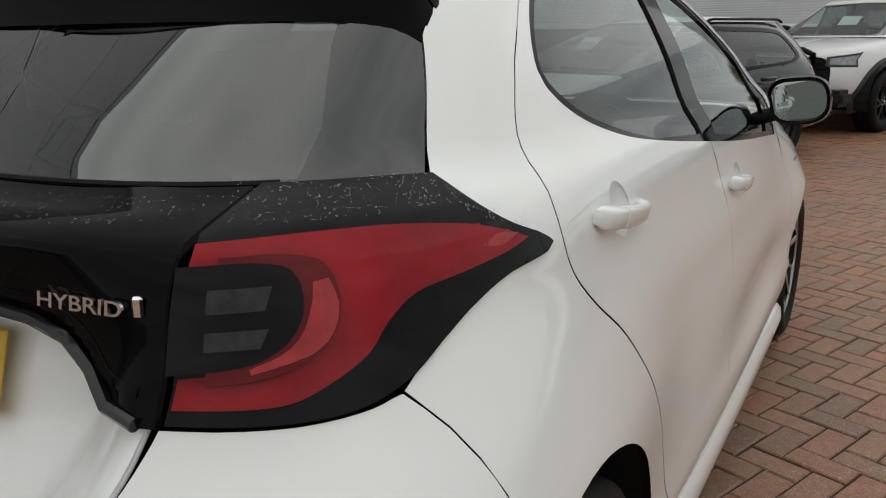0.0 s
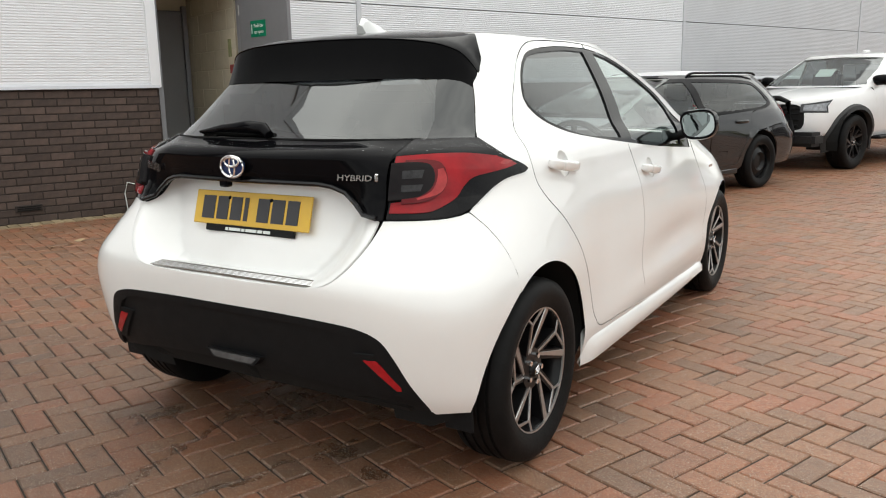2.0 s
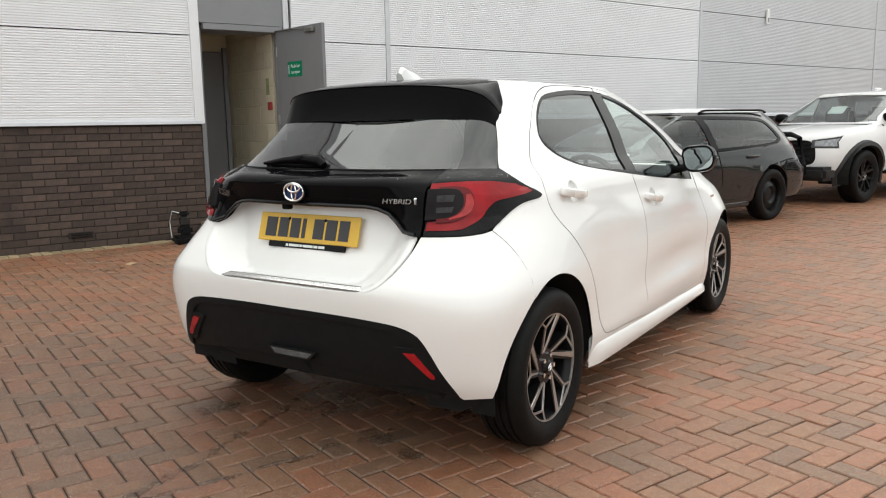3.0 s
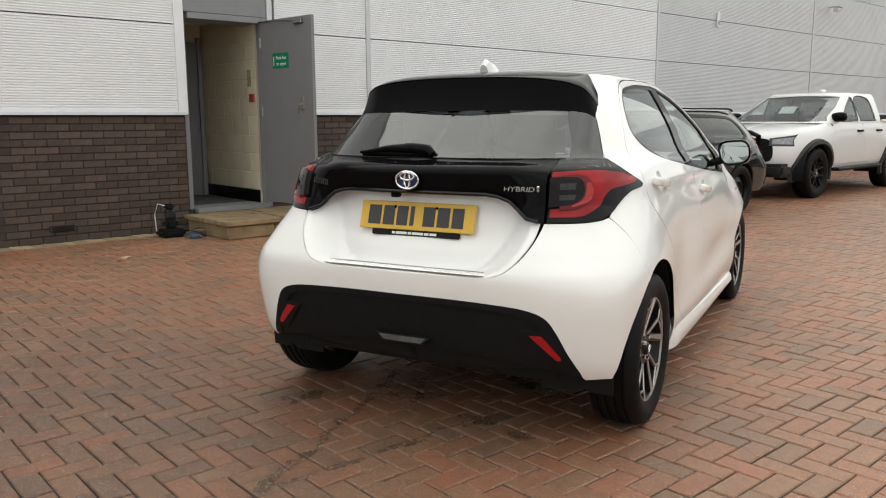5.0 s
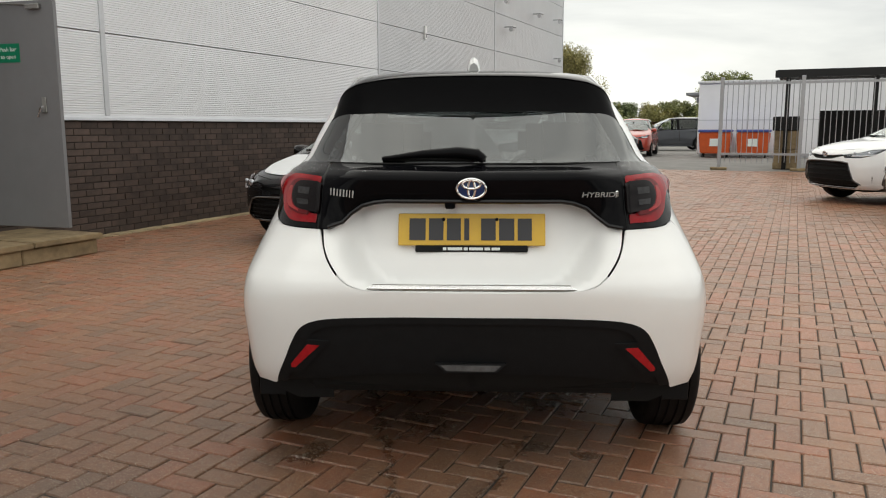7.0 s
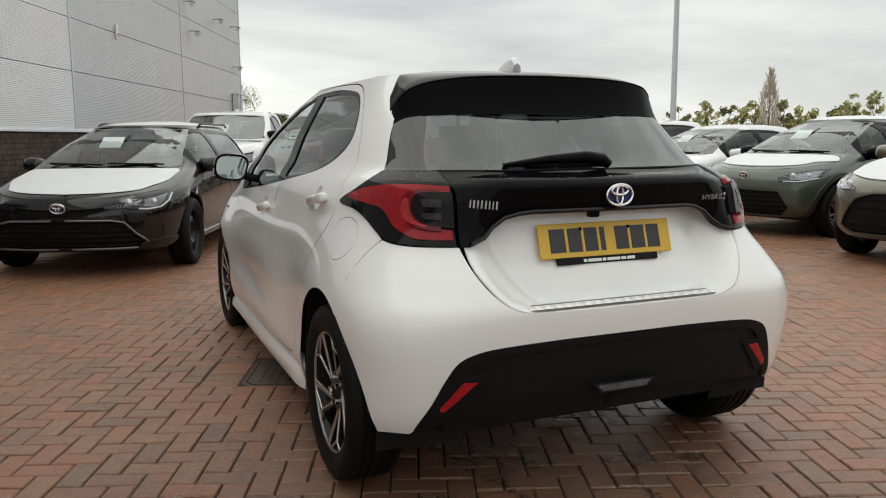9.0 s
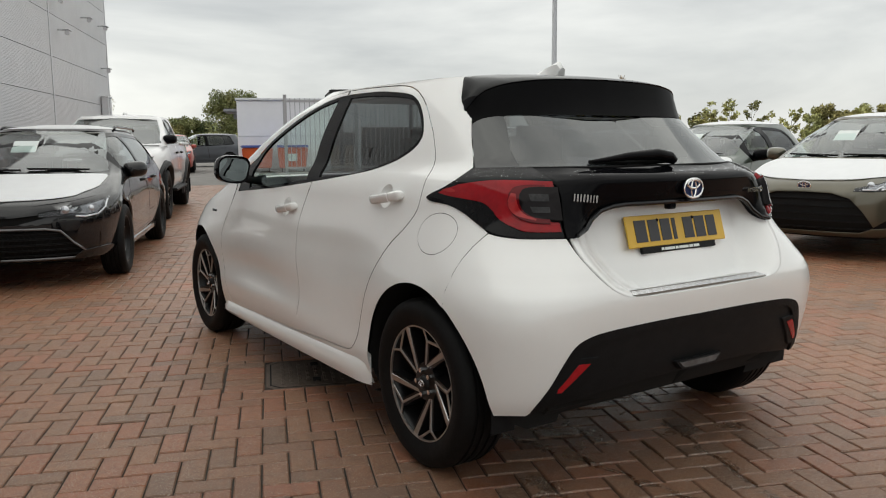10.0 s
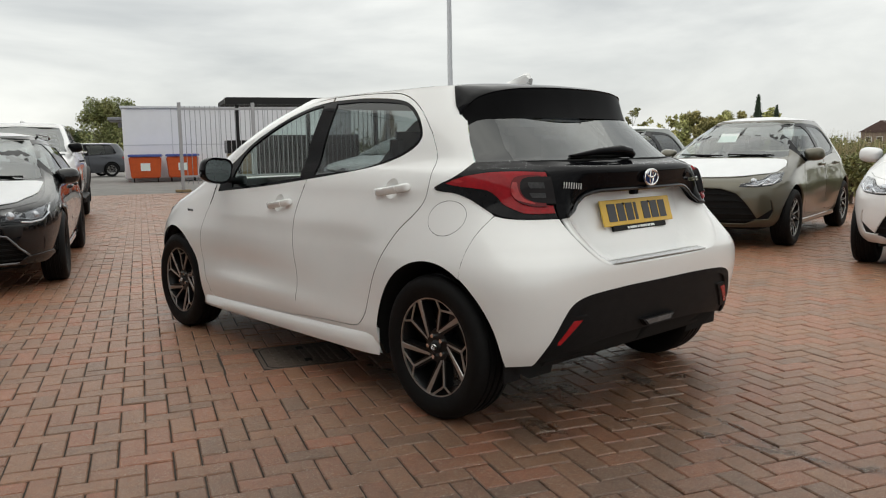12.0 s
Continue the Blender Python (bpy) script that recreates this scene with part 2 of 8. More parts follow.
def flat_mesh(outline, holes, step):
    """Triangles of the flat region inside outline and outside holes, filled with an even grid. Returns points, triangles and the rim's edges."""
    from mathutils.geometry import delaunay_2d_cdt
    o = np.array(outline)
    (x0, y0), (x1, y1) = o.min(0), o.max(0)
    gx, gy = np.arange(x0 + step / 2, x1, step), np.arange(y0 + step / 2, y1, step)
    g = np.stack(np.meshgrid(gx, gy), -1).reshape(-1, 2)
    ok = inside(outline, g)
    for h in holes:
        ok &= ~inside(h, g)
    allp = np.concatenate([o] + [np.array(h) for h in holes])
    g = g[ok]
    if len(g):
        keep = np.ones(len(g), bool)
        for c in range(0, len(allp), 400):
            d = np.abs(g[:, None, :] - allp[None, c:c + 400, :])
            keep &= ~((d[..., 0] ** 2 + d[..., 1] ** 2) < (0.45 * step) ** 2).any(1)
        g = g[keep]
    edges, k = [], 0
    for loop in [outline] + list(holes):
        edges += [(k + i, k + (i + 1) % len(loop)) for i in range(len(loop))]
        k += len(loop)
    pts = [Vector(p) for p in np.concatenate([allp, g])]
    v, e, fcs, ov, oe, of = delaunay_2d_cdt(pts, edges, [], 0, 1e-6)
    vv = np.array([tuple(p) for p in v])
    tri = np.array([t for t in fcs if len(t) == 3])
    c = vv[tri].mean(1)
    ok = inside(outline, c)
    for h in holes:
        ok &= ~inside(h, c)
    tri = tri[ok]
    a = vv[tri]
    cr = (a[:, 1, 0] - a[:, 0, 0]) * (a[:, 2, 1] - a[:, 0, 1]) - (a[:, 1, 1] - a[:, 0, 1]) * (a[:, 2, 0] - a[:, 0, 0])
    tri[cr < 0] = tri[cr < 0][:, ::-1]
    tri = tri[np.abs(cr) > 1e-9]
    # keep the main piece, drop slivers cut off by crossing outlines
    root = list(range(len(vv)))

    def find(i):
        while root[i] != i:
            root[i] = root[root[i]]
            i = root[i]
        return i
    for t in tri:
        r0 = find(t[0])
        root[find(t[1])] = r0
        root[find(t[2])] = r0
    ar = np.abs((vv[tri][:, 1, 0] - vv[tri][:, 0, 0]) * (vv[tri][:, 2, 1] - vv[tri][:, 0, 1]) - (vv[tri][:, 1, 1] - vv[tri][:, 0, 1]) * (vv[tri][:, 2, 0] - vv[tri][:, 0, 0]))
    comp = np.array([find(t[0]) for t in tri])
    total = {c: ar[comp == c].sum() for c in set(comp)}
    top = max(total.values())
    tri = tri[np.array([total[c] > .03 * top for c in comp])]
    used = {}
    for t in tri:
        for i in range(3):
            used[(t[i], t[(i + 1) % 3])] = 1
    rim = [ed for ed in used if (ed[1], ed[0]) not in used]
    return vv, tri, rim


def sheet(name, surf, outline, mat, parent, holes=(), step=0.03, lift=0.0, depth=0.012, mirror=False, label="", dome=0.0, both=False):
    """A panel on the surface surf(a, z): the region inside outline, lift metres proud, with a rim depth metres deep."""
    vv, tri, rim = flat_mesh(outline, holes, step)
    a, z = vv[:, 0], vv[:, 1]
    e = 0.004
    P = surf(a, z)
    n = np.cross(surf(a + e, z) - surf(a - e, z), surf(a, z + e) - surf(a, z - e))
    n /= np.maximum(np.linalg.norm(n, axis=1, keepdims=True), 1e-12)
    up = lift
    if dome:
        o = np.array(outline)
        d = np.min(np.linalg.norm(vv[:, None, :] - o[None, :, :], axis=2), axis=1)
        up = lift + dome * np.sqrt(np.clip(1 - (1 - np.clip(d / (6 * abs(dome) + 1e-6), 0, 1)) ** 2, 0, 1))[:, None]
    P = P + n * up
    verts, norms, faces = list(map(tuple, P)), list(map(tuple, n)), [tuple(t) for t in tri]
    if depth:
        low = {}
        for i, j in rim:
            if both and abs(P[i][0]) < 1e-4 and abs(P[j][0]) < 1e-4:
                continue
            for q in (i, j):
                if q not in low:
                    low[q] = len(verts)
                    verts.append(tuple(P[q] - n[q] * depth)), norms.append(None)
            faces.append((int(j), int(i), low[i], low[j]))
    used = sorted({int(i) for fc in faces for i in fc})
    back = {i: k for k, i in enumerate(used)}
    verts, norms = [verts[i] for i in used], [norms[i] for i in used]
    faces = [tuple(back[int(i)] for i in fc) for fc in faces]
    V = np.array(verts)
    if mirror:
        V = V * (-1, 1, 1)
        faces = [f[::-1] for f in faces]
        norms = [None if q is None else (-q[0], q[1], q[2]) for q in norms]
    if both:
        k = len(V)
        V = np.concatenate([V, V * (-1, 1, 1)])
        faces += [tuple(i + k for i in f)[::-1] for f in faces]
        norms += [None if q is None else (-q[0], q[1], q[2]) for q in norms]
    me = bpy.data.meshes.new(name)
    me.from_pydata([tuple(v) for v in V], [], faces)
    me.polygons.foreach_set("use_smooth", [True] * len(faces))
    me.update()
    vn = [tuple(v.normal) for v in me.vertices]
    me.normals_split_custom_set_from_vertices([q if q is not None else vn[i] for i, q in enumerate(norms)])
    return finish(name, me, mat, parent, label)


class Body:
    """A car's skin as a stack of level outlines. a runs from the tail's middle (A0) round the corner, along the side (a = y at the side) to the nose's middle; z up.
    Tables over z: half width, tail and nose (y), and how square the corners are."""

    def __init__(self, z, width, tail, nose, tail_n, nose_n, y1=0.5, y2=2.2, bumps=(), nose_len=0.85, tail_len=0.62, taper=0.06, rise=None):
        self.z0, self.z1 = z[0], z[-1]
        zz = np.linspace(z[0], z[-1], 160)
        f = [smooth_table(z, t) for t in (width, tail, nose, tail_n, nose_n)]
        m = 90
        self.m, self.bumps = m, bumps
        self.zz = zz
        X, Y = np.zeros((160, 3 * m)), np.zeros((160, 3 * m))
        for i, h in enumerate(zz):
            w, t, ns, tn, nn = (float(q(h)) for q in f)
            mid1 = min(y1, ns - 0.5)
            yc = t + min(tail_len + max(0.0, h - 0.62) * 0.66, mid1 - t)
            th = np.linspace(0, math.pi / 2, 400)
            x = w * np.sin(th) ** (2 / tn)
            y = yc - (yc - t) * np.cos(th) ** (2 / tn)
            x, y = np.append(x, w), np.append(y, mid1)
            X[i, :m], Y[i, :m] = self.even(x, y, m)
            yb = min(y2, ns - nose_len) if ns - nose_len > mid1 + 0.1 else mid1 + 0.1
            X[i, m:2 * m], Y[i, m:2 * m] = w, np.linspace(mid1, yb, m)
            x = w * np.cos(th) ** (2 / nn)
            y = yb + (ns - yb) * np.sin(th) ** (2 / nn)
            X[i, 2 * m:], Y[i, 2 * m:] = self.even(x, y, m)
        s = np.concatenate([np.linspace(0, 1, m), np.linspace(1, 2, m), np.linspace(2, 3, m)])
        s[m] += 1e-6
        s[2 * m] += 1e-6
        side = np.clip((Y - 1.2) / 1.2, -1.6, 1.6)
        X = X * (1 - taper * np.abs(side) ** 2.2 * 0.35)
        self.X, self.Y, self.s = X, Y, s
        # a: metres on the outline at a middle height
        k = int(np.argmin(np.abs(zz - 0.75)))
        L = np.concatenate([[0], np.cumsum(np.hypot(np.diff(X[k]), np.diff(Y[k])))])
        self.A = L - L[m - 1] + y1
        self.A0, self.A1 = self.A[0], self.A[-1]

    @staticmethod
    def even(x, y, m):
        L = np.concatenate([[0], np.cumsum(np.hypot(np.diff(x), np.diff(y)))])
        g = np.linspace(0, L[-1], m)
        return np.interp(g, L, x), np.interp(g, L, y)

    def __call__(self, a, z):
        a, z = np.asarray(a, float), np.asarray(z, float)
        j = np.clip(np.interp(a, self.A, np.arange(len(self.A))), 0, len(self.A) - 1.0001)
        i = np.clip((z - self.z0) / (self.z1 - self.z0) * 159, 0, 158.9999)
        j0, i0 = j.astype(int), i.astype(int)
        u, v = j - j0, i - i0
        out = []
        for T in (self.X, self.Y):
            out.append((T[i0, j0] * (1 - u) + T[i0, j0 + 1] * u) * (1 - v) + (T[i0 + 1, j0] * (1 - u) + T[i0 + 1, j0 + 1] * u) * v)
        x, y = out
        for y0, z0, ry, rz, h in self.bumps:
            x = x + h * np.exp(-((y - y0) / ry) ** 2 - ((z - z0) / rz) ** 2) * np.clip((np.abs(x) - 0.35) / 0.3, 0, 1)
        return np.stack([x, y, z], -1)

    def row(self, z):
        a = np.linspace(self.A0, self.A1, 600)
        return a, self(a, np.full(600, float(z)))

    def y(self, y, z):
        """a of the side's point at y."""
        a, p = self.row(z)
        return float(np.interp(y, p[:, 1], a))

    def tx(self, x, z):
        """a of the tail's point at x."""
        a, p = self.row(z)
        k = int(np.argmax(p[:, 0] >= np.max(p[:, 0]) - 1e-4))
        return float(np.interp(x, p[:max(k, 2), 0], a[:max(k, 2)]))

    def nx(self, x, z):
        """a of the nose's point at x."""
        a, p = self.row(z)
        k = 600 - int(np.argmax(p[::-1, 0] >= np.max(p[:, 0]) - 1e-4))
        k = min(k, 597)
        return float(np.interp(x, p[k:, 0][::-1], a[k:][::-1]))

    def line(self, pts):
        """Outline points ('y'|'t'|'n', value, z) as (a, z)."""
        return [({"y": self.y, "t": self.tx, "n": self.nx}[k](v, z), z) for k, v, z in pts]

# ---- the white hatchback ----
HZ = [.20, .28, .36, .45, .55, .66, .75, .85, .93, .98, 1.04, 1.09, 1.2, 1.32, 1.44]
hero_skin = Body(
    HZ,
    [.84, .865, .872, .874, .872, .862, .845, .825, .806, .796, .772, .735, .682, .61, .53],
    [-.40, -.49, -.53, -.552, -.568, -.578, -.545, -.497, -.480, -.478, -.462, -.352, -.188, -.018, .15],
    [3.20, 3.27, 3.31, 3.335, 3.34, 3.33, 3.28, 3.0, 2.72, 2.55, 2.46, 2.37, 2.16, 1.92, 1.58],
    [5, 5, 5, 5, 5, 4.6, 3.95, 3.4, 3.15, 3.1, 3.1, 3.2, 3.45, 4, 4],
    [3.5, 3.5, 3.4, 3.3, 3.2, 3.0, 2.8, 2.9, 3.5, 4.2, 4.8, 5.2, 5.6, 5.6, 5.4],
    bumps=((-0.05, 0.64, 0.40, 0.17, 0.036), (2.56, 0.62, 0.40, 0.19, 0.040), (0.66, 0.62, 0.27, 0.17, -0.015), (1.70, 0.515, 0.52, 0.085, -0.021), (1.50, 0.40, 0.66, 0.042, 0.012), (1.2, 0.34, 1.2, 0.05, 0.010), (1.0, 0.80, 0.9, 0.06, 0.005)), taper=0.035, tail_len=0.5)


def side_curve(B, pts, step=0.02, sharp=(), closed=True):
    """(y, z) corners on the side, smoothed, as (a, z)."""
    return [(B.y(y, z), z) for y, z in rounded(pts, step, closed, sharp)]


def arch(B, yc, r, zc=0.312, z0=0.15, n=40):
    """The wheel opening's outline, open below."""
    pts = [(yc + r * (math.cos(t) if math.sin(t) > 0 else math.copysign(1, math.cos(t))), zc + r * math.sin(t)) for t in np.linspace(math.pi + 0.35, -0.35, n)]
    return [(B.y(y, max(z, B.z0)), z) for y, z in [(pts[0][0], z0)] + pts + [(pts[-1][0], z0)]]


DISC = material("brake_disc", (0.12, 0.115, 0.11), 0.5, metal=0.8, var=0.3, scale=30)


def badge(parent, m, r=0.05, ring=0.0045, body=BLUE):
    """An oval maker's badge: a domed disc under three interlocked chrome ovals. m stands it on the panel, facing local y."""
    bm = bmesh.new()
    rings = []
    for k in range(6):
        t = k / 5
        rings.append([bm.verts.new((r * (1 - t) * math.cos(q), 0.004 + 0.006 * (1 - (1 - t) ** 2), r * 0.68 * (1 - t) * math.sin(q))) for q in np.linspace(0, 2 * math.pi, 33)[:-1]])
    for p, q in zip(rings, rings[1:]):
        for k in range(32):
            try:
                bm.faces.new((p[k], p[(k + 1) % 32], q[(k + 1) % 32], q[k]))
            except ValueError:
                pass
    bmesh.ops.remove_doubles(bm, verts=bm.verts, dist=1e-5)
    core = part("badge", bm, body, parent, smooth=True)
    core.matrix_local = m
    for cx, cz, rx, rz in ((0, 0, r, r * 0.68), (0, r * 0.30, r * 0.62, r * 0.30), (0, 0.0, r * 0.24, r * 0.62)):
        bm = bmesh.new()
        tube([(cx + rx * math.cos(q), 0.012, cz + rz * math.sin(q)) for q in np.linspace(0, 2 * math.pi, 41)], ring, 6, bm, cap=False)
        part("oval", bm, CHROME, core, "chrome oval", smooth=True)
    return core


def lettering(text, size, depth, mat, parent, m, name="lettering", squash=1.0, shear=0.0, bold=0.0):
    cu = bpy.data.curves.new(name, "FONT")
    cu.body, cu.size, cu.extrude, cu.align_x, cu.align_y, cu.shear, cu.offset = text, size, depth, "CENTER", "CENTER", shear, size * bold
    tmp = bpy.data.objects.new(name, cu)
    scene.collection.objects.link(tmp)
    me = bpy.data.meshes.new_from_object(tmp.evaluated_get(bpy.context.evaluated_depsgraph_get()))
    bpy.data.objects.remove(tmp)
    me.transform(Matrix.Diagonal((squash, 1, 1, 1)))
    me.name = name
    ob = finish(name, me, mat, parent)
    ob.matrix_local = m
    return ob


def bars(widths, height, mat, parent, m, name="lettering", gap=0.2, depth=0.001):
    """Plain bars in place of writing."""
    bm = bmesh.new()
    total = sum(widths) + gap * height * (len(widths) - 1)
    x = -total / 2
    for w in widths:
        box(x, x + w, -height / 2, height / 2, -depth, depth, 0, bm)
        x += w + gap * height
    ob = part(name, bm, mat, parent)
    ob.matrix_local = m
    return ob


def make_wheel(parent, centre, side, R=0.312, rim=0.215, width=0.195, spokes=5, silver=RIM_SILVER, dark=RIM_BLACK, turn=0.0, steel=False, name="wheel"):
    """A wheel: tyre with grooved tread, rim barrel, spokes with turned faces, hub with nuts. Local x points outwards."""
    wh = new(name)
    wh.parent = parent
    wh.matrix_local = Matrix.Translation(centre) @ (Matrix.Identity(4) if side > 0 else Matrix.Rotation(math.pi, 4, "Z")) @ Matrix.Rotation(turn, 4, "X")
    w = width / 2
    prof = [(rim - 0.004, -w * 0.86), (rim + 0.012, -w * 0.95), ((rim + R) / 2, -w * 1.04), (R - 0.02, -w * 0.97), (R - 0.006, -w * 0.84)]
    for g in (-0.52, -0.18, 0.18, 0.52):
        prof += [(R, w * (g - 0.07)), (R - 0.007, w * (g - 0.05)), (R - 0.007, w * (g + 0.05)), (R, w * (g + 0.07))]
    prof += [(R - 0.006, w * 0.84), (R - 0.02, w * 0.97), ((rim + R) / 2 + 0.01, w * 1.05), ((rim + R) / 2 - 0.01, w * 1.04), (rim + 0.012, w * 0.95), (rim - 0.004, w * 0.86)]
    part("tyre", lathe(prof, 64), RUBBER, wh, "black rubber tyre", smooth=True)
    face = w * 0.86
    part("rim", lathe([(rim - 0.002, -w * 0.85), (rim - 0.02, -w * 0.5), (rim - 0.022, w * 0.5), (rim - 0.007, face - 0.006)], 56), dark, wh, smooth=True)
    part("rim_lip", lathe([(rim - 0.0075, face - 0.006), (rim - 0.0068, face + 0.001), (rim - 0.002, face + 0.002), (rim, face - 0.004)], 64), dark if steel else silver, wh, smooth=True)
    part("brake_disc", lathe([(0.03, -0.02), (0.13, -0.02), (0.135, -0.03), (0.13, -0.045), (0.03, -0.045)], 40), DISC, wh, smooth=True)
    if steel:
        part("disc", lathe([(rim - 0.02, face - 0.06), (rim - 0.05, face - 0.04), (0.11, face - 0.02), (0.08, face - 0.05), (0.03, face - 0.045), (0.0, face - 0.045)], 40), dark, wh, smooth=True)
        return wh
    part("hub", lathe([(0.0, face - 0.012), (0.026, face - 0.013), (0.03, face - 0.022), (0.07, face - 0.025), (0.08, face - 0.05), (0.07, face - 0.09)], 32), dark, wh, smooth=True)
    for k in range(5):
        a = 2 * math.pi * (k + 0.5) / 5
        part("wheel_nut", tube([(face - 0.03, 0.047 * math.cos(a), 0.047 * math.sin(a)), (face - 0.010, 0.047 * math.cos(a), 0.047 * math.sin(a))], 0.0095, 6), CHROME, wh)
    part("centre_cap", lathe([(0.0, face - 0.006), (0.016, face - 0.007), (0.024, face - 0.010), (0.028, face - 0.016)], 24), dark, wh, smooth=True)
    cap = bmesh.new()
    for rx, rz, cz in ((.017, .011, 0), (.010, .005, .004), (.005, .010, 0)):
        tube([(face - 0.0055, rx * math.cos(q), cz + rz * math.sin(q)) for q in np.linspace(0, 2 * math.pi, 17)], 0.0013, 4, cap, cap=False)
    part("cap_mark", cap, CHROME, wh)

    def blade(r0, a0, w0, r1, a1, w1, x0, x1, thick, bm):
        """A straight spoke from radius r0 at angle a0 to r1 at a1."""
        p0, p1 = (np.array((r * math.cos(a), r * math.sin(a))) for r, a in ((r0, a0), (r1, a1)))
        d = (p1 - p0) / np.linalg.norm(p1 - p0)
        n = np.array((-d[1], d[0]))
        q = []
        for p, wd, x in ((p0, w0, x0), (p1, w1, x1)):
            for s, h in ((-1, 0), (1, 0), (1.25, -thick), (-1.25, -thick)):
                c = p + s * wd / 2 * n
                q.append(bm.verts.new((x + h, c[0], c[1])))
        for fc in ((0, 1, 5, 4), (1, 2, 6, 5), (2, 3, 7, 6), (3, 0, 4, 7), (0, 3, 2, 1), (4, 5, 6, 7)):
            bm.faces.new([q[i] for i in fc])
    step = 2 * math.pi / spokes
    for k in range(spokes):
        a = k * step
        dark_bm, light_bm = bmesh.new(), bmesh.new()
        # a pinwheel pair from one root: a straight arm that ends in a fork, and a swept arm that broadens to the rim
        q0, q1 = a + .36, a - .56
        blade(0.050, q0, 0.030, rim * .82, a, 0.026, face - 0.030, face - 0.006, 0.040, dark_bm)
        blade(0.050, q0, 0.030, rim - 0.012, q1, 0.034, face - 0.030, face - 0.004, 0.040, dark_bm)
        blade(0.056, q0 - .05, 0.006, rim * .81, a, 0.0085, face - 0.0265, face - 0.0025, 0.004, light_bm)
        blade(0.056, q0 - .10, 0.008, rim - 0.006, q1, 0.021, face - 0.0263, face - 0.0005, 0.004, light_bm)
        blade(rim * .80, a, 0.007, rim - 0.007, a + .15, 0.007, face - 0.0026, face - 0.0007, 0.004, light_bm)
        blade(rim * .80, a, 0.007, rim - 0.007, a - .40, 0.009, face - 0.0027, face - 0.0008, 0.004, light_bm)
        part("spoke", dark_bm, dark, wh)
        part("spoke_face", light_bm, silver, wh, "bright machined face")
    return wh


def door_handle(parent, m, mat, mirror):
    """A bar handle on two roots with a lock cap behind it. Local y runs backwards to forwards, x outwards."""
    s = -1 if mirror else 1

    def loft(rows, n=14):
        bm, rings = bmesh.new(), []
        for y, x0, x1, hh in rows:
            ring = []
            for q in np.linspace(0, 2 * math.pi, n + 1)[:-1]:
                c, d = math.cos(q), math.sin(q)
                ring.append(bm.verts.new((s * ((x0 + x1) / 2 + (x1 - x0) / 2 * math.copysign(abs(c) ** .6, c)), 1.08 * y, .84 * hh * math.copysign(abs(d) ** .6, d))))
            rings.append(ring)
        for p, q in zip(rings, rings[1:]):
            for k in range(n):
                bm.faces.new((p[k], p[(k + 1) % n], q[(k + 1) % n], q[k]))
        bm.faces.new(rings[0])
        bm.faces.new(rings[-1])
        bmesh.ops.recalc_face_normals(bm, faces=bm.faces)
        return bm
    h = part("door_handle", loft([(-.047, .010, .030, .017), (-.0455, .008, .033, .0215), (-.03, .011, .035, .0225), (.01, .014, .036, .021), (.055, .013, .034, .0195), (.075, .004, .032, .021), (.098, -.006, .027, .021), (.110, -.006, .018, .018), (.115, -.006, .004, .012)]), mat, parent, smooth=True)
    h.matrix_local = m
    cap = part("lock_cap", loft([(-.112, -.006, .008, .013), (-.108, -.006, .019, .0185), (-.098, -.006, .026, .022), (-.075, -.006, .031, .0225), (-.050, -.006, .032, .0215), (-.0485, -.006, .029, .017)]), mat, parent, smooth=True)
    cap.matrix_local = m
    return h


